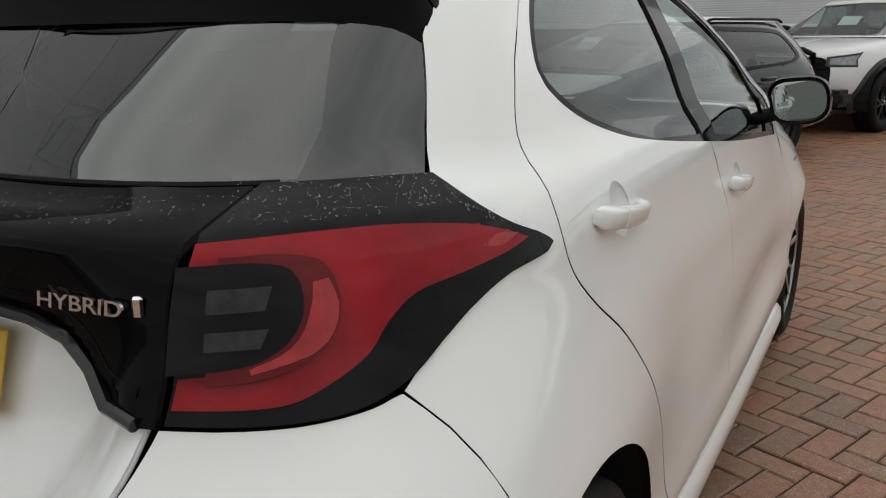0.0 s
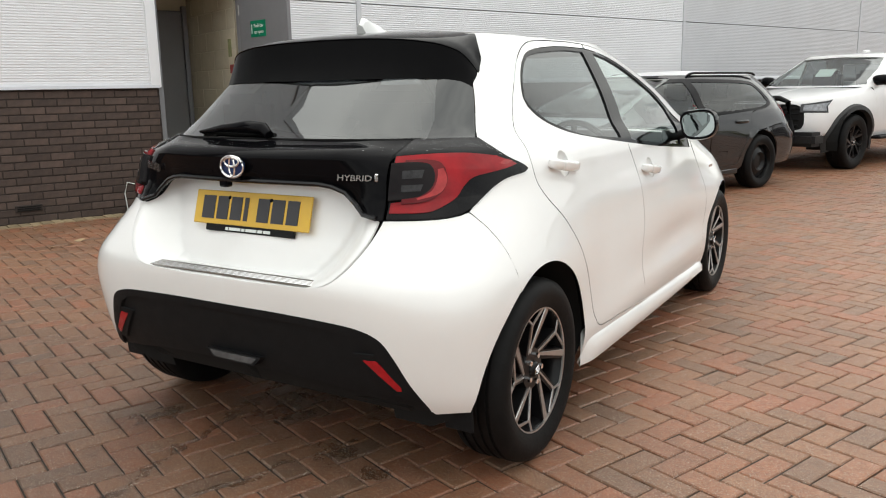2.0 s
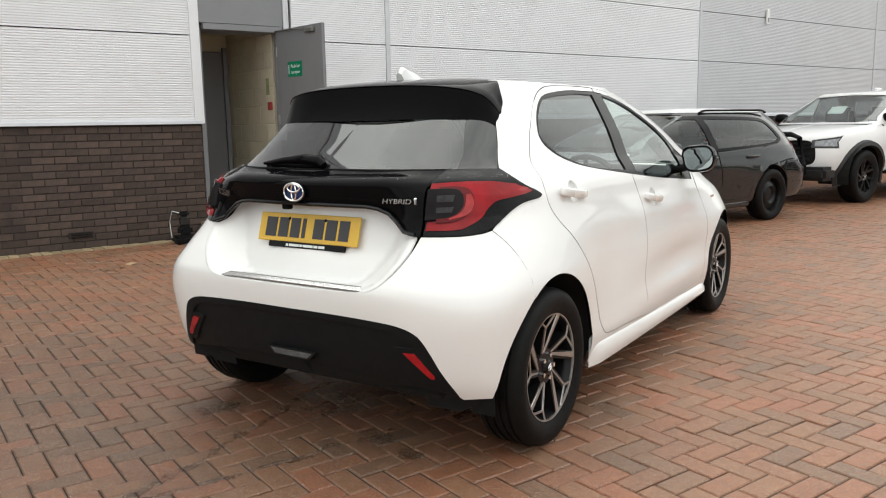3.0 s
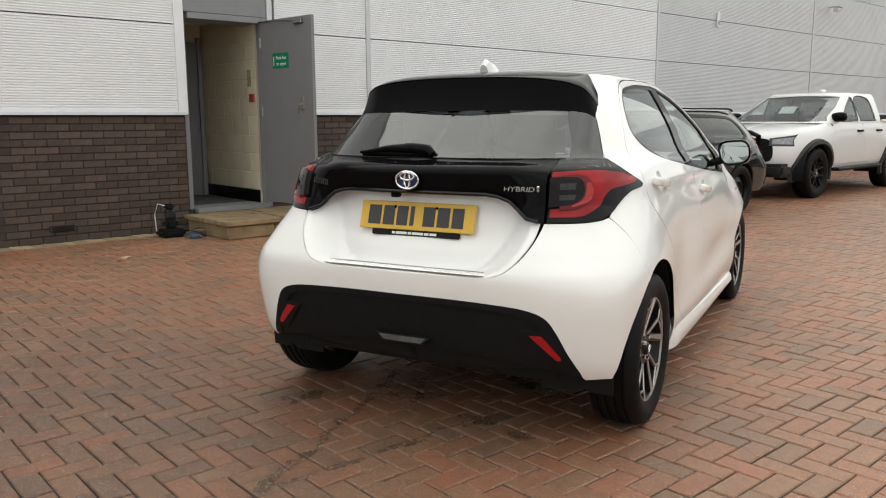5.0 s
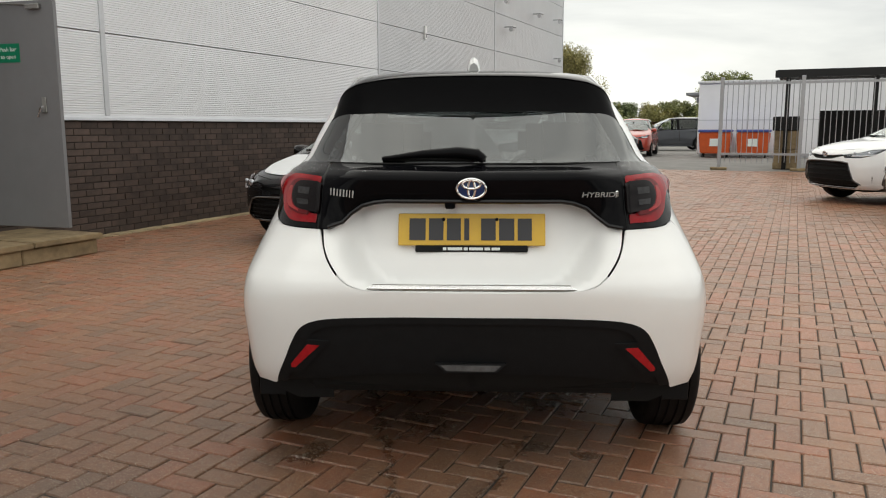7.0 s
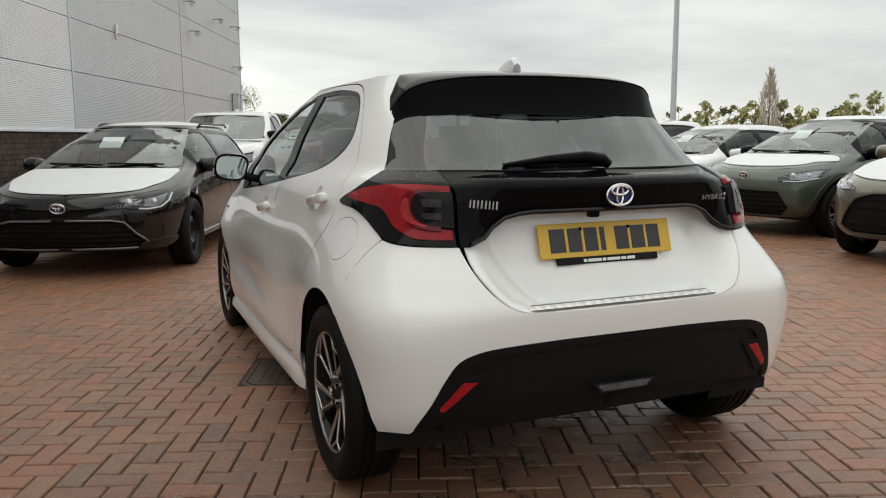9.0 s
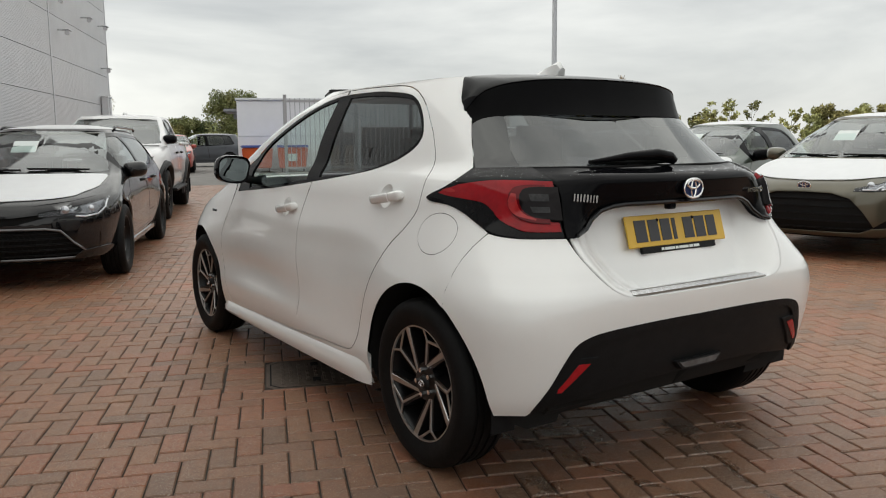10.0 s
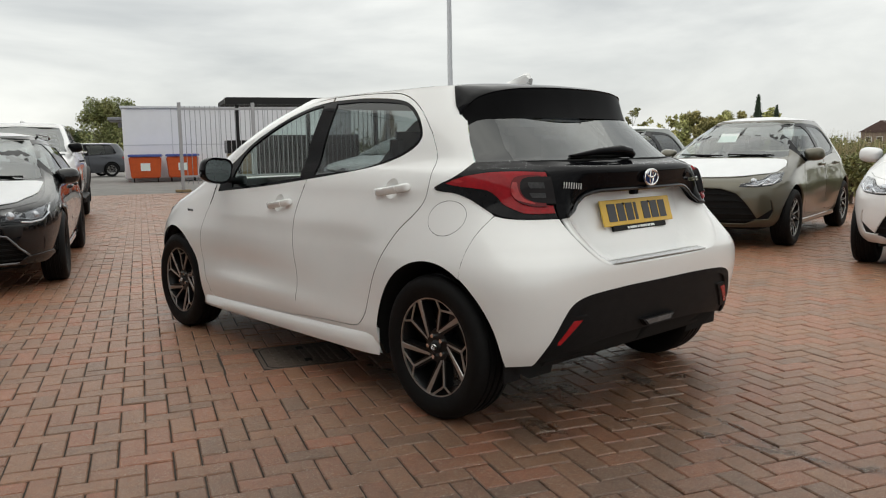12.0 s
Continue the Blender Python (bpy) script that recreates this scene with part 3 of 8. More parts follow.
def door_mirror(parent, B, y, z, mirror, shell_mat, x0=0.80, wide=1.0):
    """A wing mirror: stalk, rounded housing open at the back, and its glass."""
    s = -1 if mirror else 1
    mi = new("door_mirror")
    mi.parent = parent
    mi.matrix_local = Matrix.Translation((s * .735, y - .06, z - .02)) @ Matrix.Scale(.86, 4) @ Matrix.Translation((-s * .80, 0, .02))
    bm = bmesh.new()
    rings = []
    n = 24
    for k, (yy, sx, sz) in enumerate(((-0.060, 0.104, 0.071), (-0.075, 0.110, 0.077), (-0.078, 0.119, 0.086), (-0.04, 0.125, 0.09), (0.01, 0.118, 0.083), (0.05, 0.09, 0.062), (0.072, 0.045, 0.03))):
        ring = []
        for q in np.linspace(0, 2 * math.pi, n + 1)[:-1]:
            cx, cz = math.cos(q), math.sin(q)
            cx, cz = math.copysign(abs(cx) ** 0.72, cx), math.copysign(abs(cz) ** 0.72, cz)
            ring.append(bm.verts.new((s * (0.955 + wide * sx * cx + 0.03 * (1 - cz * 0.3) - 0.02 * (1 if cx < 0 and cz > 0 else 0) * abs(cz)), yy - 0.012 * (sx * cx) / 0.12, sz * cz + 0.012 * cx)))
        rings.append(ring)
    for p, q in zip(rings, rings[1:]):
        for k in range(n):
            bm.faces.new((p[k], p[(k + 1) % n], q[(k + 1) % n], q[k]))
    bm.faces.new(rings[-1])
    part("housing", bm, shell_mat, mi, smooth=True)
    bm = bmesh.new()
    vs = []
    for q in np.linspace(0, 2 * math.pi, n + 1)[:-1]:
        cx, cz = math.cos(q), math.sin(q)
        cx, cz = math.copysign(abs(cx) ** 0.72, cx), math.copysign(abs(cz) ** 0.72, cz)
        vs.append(bm.verts.new((s * (0.955 + wide * 0.105 * cx + 0.03 * (1 - cz * 0.3) - 0.018 * (1 if cx < 0 and cz > 0 else 0) * abs(cz)), -0.064 + 0.004 * cx + 0.001 * cz, 0.072 * cz + 0.012 * cx)))
    bm.faces.new(vs)
    part("mirror_glass", bm, MIRROR, mi, "mirror glass")
    bm = bmesh.new()
    tube([(s * (x0 - 0.04), -0.02, -0.075), (s * (x0 + 0.05), -0.012, -0.07), (s * (x0 + 0.12), 0.0, -0.045)], [0.035, 0.028, 0.03], 10, bm)
    part("stalk", bm, BLACK_PLASTIC, mi, smooth=True)
    return mi


def cabin(parent, y_front, y_rear, roof=1.36, w=0.62, wheel_side=1, belt=0.95):
    """What shows through the windows: floor pan, dashboard, steering wheel, four seats."""
    part("headliner", box(-.47, .47, y_rear + .45, y_front - .62, roof + .025, roof + .035, .004), HEADLINER, parent, "pale grey headliner")
    part("floor_pan", box(-0.72, 0.72, y_rear, y_front + 0.2, 0.22, 0.30, 0.02), CABIN, parent)
    part("dashboard", box(-w - 0.08, w + 0.08, y_front - 0.28, y_front + 0.08, 0.62, belt - 0.02, 0.06, seg=3), CABIN, parent)
    for name, yy, xs in (("front_seat", y_front - 1.05, (-0.34, 0.34)), ("rear_seat", y_front - 1.85, (-0.36, 0.36))):
        for x in xs:
            bm = box(-0.24, 0.24, -0.22, 0.28, 0.30, 0.52, 0.06, seg=2)
            box(-0.23, 0.23, -0.10, 0.02, 0.48, 1.04, 0.05, bm, seg=2)
            for v in bm.verts:
                if v.co.z > 0.55:
                    v.co.y -= (v.co.z - 0.52) * 0.30
                    v.co.x *= 1 - max(0, v.co.z - 0.9) * 0.9
            box(-0.125, 0.125, -0.25, -0.15, 1.07, 1.24, 0.04, bm, seg=2)
            s = part(name, bm, SEAT, parent, "dark cloth seat", smooth=True)
            s.matrix_local = Matrix.Translation((x, yy, 0))
    bm = bmesh.new()
    c = Matrix.Translation((0.35 * wheel_side, y_front - 0.42, 0.90)) @ Matrix.Rotation(radians(-65), 4, "X")
    tube([c @ Vector((0.18 * math.cos(q), 0.18 * math.sin(q), 0)) for q in np.linspace(0, 2 * math.pi, 33)], 0.015, 8, bm, cap=False)
    for q in (0.1, math.pi - 0.1, -math.pi / 2):
        tube([c @ Vector((0.03 * math.cos(q), 0.03 * math.sin(q), -0.02)), c @ Vector((0.178 * math.cos(q), 0.178 * math.sin(q), 0))], 0.014, 6, bm)
    part("steering_wheel", bm, CABIN, parent, smooth=True)

hero = thing("car", "wet white five-door hatchback with gloss black tailgate trim", "car")
HB = hero_skin
TRIM_LIP = material("trim_lip_black", (0.006, 0.006, 0.007), 0.12, spec=0.5)
RED_REFLEX = material("red_reflex", (0.42, 0.010, 0.016), 0.15, var=0.3, scale=40)
G = 0.0022
ASPLIT = -0.565
SPL = lambda z: HB.tx(.550 - .07 * (z - .866), z)      # the seam between lamp and tailgate

dlo = [(2.03, .912), (1.50, .955), (1.061, 1.001), (.579, 1.061), (.386, 1.107), (.285, 1.155), (.258, 1.203), (.315, 1.279), (.415, 1.347), (.532, 1.385), (.784, 1.409), (.984, 1.412), (1.15, 1.409), (1.342, 1.386), (1.535, 1.331), (1.758, 1.227), (1.885, 1.140), (1.990, 1.045)]
front_glass = [(1.866, .940), (1.5, .972), (1.124, 1.012), (1.165, 1.20), (1.207, 1.394), (1.38, 1.363), (1.55, 1.306), (1.74, 1.213), (1.862, 1.125), (1.868, 1.05)]
rear_glass = [(1.00, 1.027), (.80, 1.043), (.62, 1.063), (.40, 1.118), (.305, 1.165), (.277, 1.205), (.327, 1.270), (.430, 1.339), (.545, 1.373), (.86, 1.396), (1.087, 1.396), (1.03, 1.18)]
b_gap = [(1.05, .99), (1.074, .938), (1.10, .85), (1.108, .734), (1.092, .647), (1.058, .534), (1.048, .447), (1.052, .385), (1.036, .305)]
rear_door = [(.463, .387), (.432, .472), (.388, .582), (.318, .696), (.232, .798), (.147, .872), (.098, .939), (.096, 1.022), (.129, 1.117), (.18, 1.19), (.228, 1.24), (.345, 1.331), (.476, 1.395), (.61, 1.423), (.908, 1.432), (1.13, 1.430), (1.10, 1.20)] + b_gap + [(.78, .318), (.53, .330)]
front_door = [(1.13, 1.430), (1.33, 1.410), (1.545, 1.354), (1.775, 1.248), (1.915, 1.155), (2.03, 1.045), (2.065, .94), (2.09, .86), (2.12, .797), (2.163, .691), (2.166, .552), (2.139, .449), (2.096, .348), (2.03, .272), (1.55, .287)] + b_gap[::-1] + [(1.10, 1.20)]

c_dlo = side_curve(HB, dlo, sharp=(0,))
c_fg = side_curve(HB, front_glass, sharp=(0, 2, 4))
c_rg = side_curve(HB, rear_glass, sharp=(0, 10))
c_rd = side_curve(HB, rear_door, sharp=(15, 25))
c_fd = side_curve(HB, front_door, sharp=(0, 23))
RA, FA = arch(HB, 0.0, 0.372), arch(HB, 2.56, 0.368)

# the tail's openings in the skin
light_low = [(-.125, .963), (-.20, .943), (-.26, .916), (-.31, .890), (-.37, .871), (-.45, .865), (ASPLIT, .864)]
gate_edge = [("t", .545, .864), ("t", .525, .80), ("t", .49, .74), ("t", .44, .693), ("t", .38, .672), ("t", .20, .664), ("t", 0.0, .662)]
gate_az = rounded(HB.line(gate_edge), 0.015, closed=False)
glass_edge = rounded([(-.225, 1.086), (-.222, 1.14), (-.215, 1.20), (-.212, 1.262), (-.22, 1.34), (-.23, 1.436)], 0.02, closed=False)

# rear bumper: from the tailgate's foot to the black insert, out to the wheel opening
bgap = [(HB.y(y, z), z) for y, z in rounded([(-.260, .878), (-.248, .860), (-.233, .834), (-.219, .797), (-.206, .75), (-.196, .69), (-.19, .63)], 0.02, closed=False)]
ins_top = [("t", 0, .566), ("t", .25, .566), ("t", .45, .560), ("t", .53, .550), ("t", .585, .526), ("t", .622, .47), ("t", .655, .395), ("t", .70, .310)]
ins_az = rounded(HB.line(ins_top), 0.015, closed=False)
ra_rear = [p for p in RA if p[0] < HB.y(-0.187, .62) and p[1] > 0.29]
corner = HB.line([("t", .72, .288), ("t", .80, .286), ("y", -.372, .288)])
bumper_outline = gate_az[::-1] + [q for q in rounded([(ASPLIT, .864)] + light_low[-2:3:-1] + [(HB.y(-.262, .879), .879)], 0.012, closed=False)][1:-1] + bgap + ra_rear[::-1] + corner[::-1] + ins_az[::-1]
sheet("rear_bumper", HB, [(HB.A0 if q[0] < HB.A0 + .006 else q[0], q[1]) for q in grown(bumper_outline, -0.0025)], PAINT, hero, step=0.028, both=True)
insert_outline = HB.line([("t", 0, .352), ("t", .20, .352), ("t", .38, .346), ("t", .54, .325), ("t", .70, .300)]) + ins_az[::-1]
sheet("bumper_insert", HB, insert_outline, BLACK_PLASTIC, hero, step=0.03, lift=-0.008, depth=0.05, both=True, label="matt black plastic bumper insert")
lip = HB.line([("t", 0, .572), ("t", .25, .572), ("t", .45, .566), ("t", .54, .555), ("t", .60, .528), ("t", .638, .47), ("t", .672, .395), ("t", .712, .306)])
lip_in = HB.line([("t", 0, .548), ("t", .25, .548), ("t", .43, .542), ("t", .505, .532), ("t", .555, .510), ("t", .592, .46), ("t", .628, .390), ("t", .672, .306)])
sheet("insert_lip", HB, rounded(lip, 0.015, closed=False) + rounded(lip_in, 0.015, closed=False)[::-1], BLACK_PLASTIC, hero, step=0.02, lift=0.002, depth=0.02, dome=0.004, both=True)
for mir in (False, True):
    sheet("rear_reflector", HB, rounded(HB.line([("t", .535, .462), ("t", .580, .464), ("t", .655, .374), ("t", .63, .372)]), 0.02, sharp=(0, 1, 2, 3)), RED_REFLEX, hero, step=0.02, lift=0.004, depth=0.01, mirror=mir, label="red reflector")
    sheet("reflector_frame", HB, rounded(HB.line([("t", .50, .478), ("t", .60, .482), ("t", .69, .350), ("t", .61, .350)]), 0.02, sharp=(0, 1, 2, 3)), BLACK_PLASTIC, hero, step=0.03, lift=0.001, depth=0.02, mirror=mir)
fog = new("fog_lamp")
fog.parent = hero
fog.matrix_local = Matrix.Translation((0, -0.545, 0.386)) @ Matrix.Rotation(radians(-4), 4, "X")
bm = prism([(-0.125, 0.016), (0.125, 0.016), (0.09, -0.016), (-0.09, -0.016)], -0.02, 0.008)
bm.transform(Matrix.Rotation(radians(90), 4, "X"))
part("bezel", bm, BLACK_PLASTIC, fog)
bm = prism([(-0.108, 0.011), (0.108, 0.011), (0.084, -0.010), (-0.084, -0.010)], -0.02, 0.011)
bm.transform(Matrix.Rotation(radians(90), 4, "X"))
part("lens", bm, FOG_LENS, fog, "clear ribbed lens")

# side shell: pillars, quarter panel, sill and wing
def cup_hole(y, z, r=.046):
    """The round opening behind a door handle."""
    return side_curve(HB, [(y + .010 + r * math.cos(q), z + .002 + r * math.sin(q)) for q in np.linspace(0, 2 * math.pi, 25)[:-1]], .008)


def handle_cup(parent, y, z, mirror, r=.0475):
    """The scoop pressed into the door behind a handle."""
    bm, rings = bmesh.new(), []
    for k in range(1, 8):
        t = k / 7
        ring = []
        for q in np.linspace(0, 2 * math.pi, 33)[:-1]:
            yy, zz = y + .010 + r * t * math.cos(q), z + .002 + r * t * math.sin(q)
            x = float(HB(HB.y(yy, zz), zz)[0]) - .0012 - .021 * (1 - t ** 2.4)
            ring.append(bm.verts.new((-x if mirror else x, yy, zz)))
        rings.append(ring)
    for p, q in zip(rings, rings[1:]):
        for k in range(32):
            bm.faces.new((p[k], p[(k + 1) % 32], q[(k + 1) % 32], q[k]))
    bm.faces.new(rings[0])
    part("handle_cup", bm, PAINT, parent, smooth=True)


screen = HB.line([("n", .0, .990), ("n", .35, .988), ("n", .58, .982), ("n", .675, .985), ("n", .655, 1.06), ("n", .60, 1.20), ("n", .545, 1.33), ("n", .50, 1.408), ("n", .25, 1.418), ("n", 0, 1.420)])
bonnet = HB.line([("n", 0, .765), ("n", .30, .768), ("n", .52, .785), ("n", .62, .83), ("n", .665, .90), ("n", .685, .965), ("n", .58, .970), ("n", .35, .975), ("n", 0, .978)])
head = HB.line([("y", 2.82, .785), ("y", 3.0, .775), ("y", 3.15, .745), ("n", .58, .70), ("n", .56, .665), ("y", 3.18, .66), ("y", 3.02, .70)])
q_low = [(HB.y(y, z), z) for y, z in ((-.19, .63), (-.196, .69), (-.206, .75), (-.219, .797), (-.233, .834), (-.248, .860), (-.258, .878))]
ra_front = [p for p in RA if p[1] > 0.2 and not (p[0] < HB.y(-0.187, .62))]
fa_in = [p for p in FA if p[1] > 0.2]
shell_outline = ([q for q in rounded([(-.31, .890), (-.26, .916), (-.20, .943), (-.125, .963), (-.02, .972), (.004, .982), (-.03, 1.0), (-.10, 1.026), (-.225, 1.086)], 0.012, closed=False)]
                 + glass_edge[1:] + [(a, 1.438) for a in np.linspace(-.2, HB.A1, 90)] + [(HB.A1, 0.225)]
                 + [(a, .225) for a in np.linspace(HB.A1, fa_in[-1][0], 20)[1:-1]] + fa_in[::-1] + [(a, .215) for a in np.linspace(fa_in[0][0], ra_front[-1][0], 30)] + ra_front[::-1] + q_low)
flap = [(HB.y(-.048 + .100 * math.cos(q), .862 + .070 * math.sin(q)), .862 + .070 * math.sin(q)) for q in np.linspace(0, 2 * math.pi, 41)[:-1]]
for mir in (False, True):
    holes = [grown(c_rd, G), grown(c_fd, G), grown(screen, G), grown(bonnet, G), grown(head, G)] + ([grown(flap, G)] if mir else [])
    sheet("side_panel", HB, shell_outline, PAINT, hero, holes=holes, step=0.024, mirror=mir, depth=0.0008)
    rdp = sheet("rear_door", HB, grown(c_rd, -G), PAINT, hero, holes=[c_dlo, cup_hole(.325, .972)], step=0.022, mirror=mir, depth=0.0008)
    fdp = sheet("front_door", HB, grown(c_fd, -G), PAINT, hero, holes=[c_dlo, cup_hole(1.272, .872)], step=0.022, mirror=mir, depth=0.0008)
    sheet("window_trim", HB, grown(c_dlo, -0.0005), GLOSS_BLACK, hero, holes=[c_fg, c_rg], step=0.03, lift=-0.003, depth=0.012, mirror=mir, label="gloss black pillar trim")
    sheet("front_window", HB, grown(c_fg, 0.004), GLASS_CLEAR, fdp, step=0.04, lift=-0.009, depth=0, mirror=mir, label="clear side glass")
    sheet("rear_window", HB, grown(c_rg, 0.004), GLASS_DARK, rdp, step=0.04, lift=-0.009, depth=0, mirror=mir, label="dark privacy glass")
    if mir:
        sheet("fuel_flap", HB, flap, PAINT, hero, step=0.025, mirror=True, depth=0.0008)
    sheet("headlamp", HB, head, LAMP_SILVER, hero, step=0.03, lift=0.004, mirror=mir, label="clear headlamp")
    s = -1 if mir else 1
    for dp, yy, zz in ((rdp, .325, .972), (fdp, 1.272, .872)):
        handle_cup(dp, yy, zz, mir)
        p = HB(HB.y(yy, zz), zz)
        q0, q1 = HB(HB.y(yy - .1, zz - .013), zz - .013), HB(HB.y(yy + .1, zz + .013), zz + .013)
        yaw = math.atan2((q1[0] - q0[0]) * s, 0.2)
        door_handle(dp, Matrix.Translation((s * p[0], yy, zz)) @ Matrix.Rotation(-yaw, 4, "Z") @ Matrix.Rotation(radians(-7), 4, "X") @ Matrix.Rotation(radians(s * 12), 4, "Y"), PAINT, mir)
    door_mirror(hero, HB, 1.955, 1.045, mir, GLOSS_BLACK, wide=.87)
    bm = bmesh.new()
    rows = []
    for y in np.linspace(.375, 2.19, 40):
        w = float(HB(HB.y(y, .26), .26)[0])
        k = min(1, (y - .375) / .11, (2.19 - y) / .08)
        k = -.03 + (1 + .03) * k * (2 - k)
        rows.append([bm.verts.new((s * (w + dx * max(k, 0) - .004), y, z)) for dx, z in ((-0.02, .335 - .03 * (y - .375)), (0.006, .322 - .03 * (y - .375)), (0.026, .285 - .02 * (y - .375)), (0.03, .245 - .012 * (y - .375)), (0.018, .208), (-0.05, .20))])
    for p, q in zip(rows, rows[1:]):
        for k in range(5):
            bm.faces.new((p[k], p[k + 1], q[k + 1], q[k]))
    for rw in (rows[0], rows[-1]):
        bm.faces.new(rw)
    part("side_skirt", bm, PAINT, hero, smooth=True)
    bm = box(-0.05, 0.05, -0.004, 0.004, -0.045, 0.05, 0.003)
    mf = part("mud_flap", bm, BLACK_PLASTIC, hero)
    mf.matrix_local = Matrix.Translation((s * .755, -.366, .262)) @ Matrix.Rotation(radians(4), 4, "X")
    p = HB(HB.y(2.35, .787), .787)
    bars([.018, .018, .016, .014], .014, CHROME, hero, Matrix.Translation((s * (p[0] + .003), 2.35, .787)) @ Matrix.Rotation(radians(90), 4, "X") @ Matrix.Rotation(radians(90 * s), 4, "Y"), "wing_badge", 0.3, 0.002)

sheet("windscreen", HB, screen, GLASS_CLEAR, hero, step=0.05, depth=0, both=True, lift=-0.004)
sheet("bonnet", HB, bonnet, PAINT, hero, step=0.04, both=True)
inner = [(a, z) for a, z in ((HB.A0, .24), (HB.y(-.40, .30), .30))] + [p for p in arch(HB, 0.0, 0.40)[1:-1] if p[1] > .24] + [p for p in arch(HB, 2.56, 0.40)[1:-1] if p[1] > .24] + [(HB.A1, .24), (HB.A1, .93), (HB.nx(.60, .94), .94), (HB.y(2.0, .90), .90), (HB.y(1.5, .942), .942), (HB.y(1.0, .993), .993), (HB.y(.579, 1.046), 1.046), (HB.y(.40, 1.085), 1.085), (HB.y(.20, 1.12), 1.12), (-.22, 1.04), (-.42, .98), (-.52, .84), (HB.tx(.47, .66), .66), (HB.tx(.40, .63), .63), (HB.A0, .63)]
sheet("inner_body", HB, inner, GAP, hero, step=0.06, lift=-0.035, depth=0.05, both=True)

# roof: the top outline closed with a low crown
a = np.linspace(HB.A0, HB.A1, 70)
ring = HB(a, np.full(70, 1.438))
full = np.concatenate([ring, (ring * (-1, 1, 1))[::-1][1:-1]])
bm = bmesh.new()
cx, cy = 0.0, 0.85
rings = []
for k in np.linspace(1, 0, 14):
    rings.append([bm.verts.new((x * k, cy + (y - cy) * k, 1.438 + .036 * (1 - k ** 2.4) - 0.03 * max(0, (cy - y) * k / .7) ** 3 * (1 - k ** 6))) for x, y, z in full])
for p, q in zip(rings, rings[1:]):
    for i in range(len(full)):
        bm.faces.new((p[i], p[(i + 1) % len(full)], q[(i + 1) % len(full)], q[i]))
bmesh.ops.remove_doubles(bm, verts=bm.verts, dist=1e-5)
part("roof", bm, PAINT, hero, smooth=True)
for s in (-1, 1):
    bm = tube([(s * (float(HB(HB.y(y, 1.434), 1.434)[0]) - .006), y, 1.4365) for y in np.linspace(.34, 1.0, 14)], .0025, 6)
    part("roof_moulding", bm, GAP, hero, smooth=True)
bm = bmesh.new()
rows = []
for t in np.linspace(0, 1, 12):
    y = .22 + .19 * t
    h, w = (0.072 * (1 - t) ** 0.9 + 0.004) if t > .12 else 0.072 * (0.55 + 3.7 * t), .028 * (0.55 + .6 * math.sin(math.pi * min(1, t + .15)))
    y -= 0.0
    base = 1.452 + .012 * t
    rows.append([bm.verts.new((w * cx, y - .018 * cz, base + h * cz)) for cx, cz in ((-1, -.1), (-.85, .35), (-.6, .8), (0, 1), (.6, .8), (.85, .35), (1, -.1))])
for p, q in zip(rows, rows[1:]):
    for k in range(6):
        bm.faces.new((p[k], p[k + 1], q[k + 1], q[k]))
bm.faces.new(rows[0]), bm.faces.new(rows[-1])
part("aerial_fin", bm, PAINT, hero, smooth=True)

# spoiler: a skin from the roof to the tip, wrapped down both pillars, and its dark under face down to the glass, with
# the spoiler's reflection in the glass built into its foot
U = [0, .30, .55, .78, .90, .96, 1.0]
line3 = lambda xs, ys, zs: [smooth_table(U, q) for q in (xs, ys, zs)]
s_root = line3([0, .165, .30, .42, .487, .520, .556], [.285, .285, .28, .265, .235, .200, .158], [1.462, 1.460, 1.455, 1.446, 1.436, 1.398, 1.350])
s_mid = line3([0, .165, .305, .43, .498, .530, .560], [.10, .105, .115, .135, .155, .160, .150], [1.450, 1.448, 1.444, 1.433, 1.410, 1.378, 1.336])
s_tip = line3([0, .165, .31, .445, .520, .552, .574], [-.040, -.036, -.025, .006, .050, .080, .108], [1.424, 1.422, 1.416, 1.400, 1.374, 1.340, 1.294])
# set low so the black face also stands for its reflection in the glass
s_low = line3([0, .165, .31, .44, .520, .556, .584], [-.078, -.075, -.064, -.034, .010, .035, .050], [1.282, 1.282, 1.281, 1.279, 1.272, 1.264, 1.250])
bm, bf = bmesh.new(), bmesh.new()
rows, rows_f = [], []
for p in np.linspace(-1, 1, 73):
    u, s = abs(p) ** .85, math.copysign(1, p)
    pr, pm, pt, pl = (Vector((s * float(f[0](u)), float(f[1](u)), float(f[2](u)))) for f in (s_root, s_mid, s_tip, s_low))
    rows.append([bm.verts.new(c) for c in (pr, pr.lerp(pm, .5) + Vector((0, 0, .003)), pm, pm.lerp(pt, .55) + Vector((0, 0, .004)), pt + Vector((0, .006, .003)), pt, pt + Vector((0, .004, -.006)))])
    k = 1 - u ** 3
    rows_f.append([bf.verts.new(c) for c in (pt + Vector((0, .003, -.005)), pt.lerp(pl, .25) + Vector((0, .008 * k, 0)), pt.lerp(pl, .6) + Vector((0, .010 * k, 0)), pt.lerp(pl, .92) + Vector((0, .003 * k, 0)), pl, pl + Vector((0, .05, .012)))])
for q, b in ((rows, bm), (rows_f, bf)):
    for p0, p1 in zip(q, q[1:]):
        for k in range(len(p0) - 1):
            b.faces.new((p0[k], p0[k + 1], p1[k + 1], p1[k]))
spoiler = part("spoiler", bm, GLOSS_BLACK, hero, "wet gloss black roof spoiler", smooth=True)
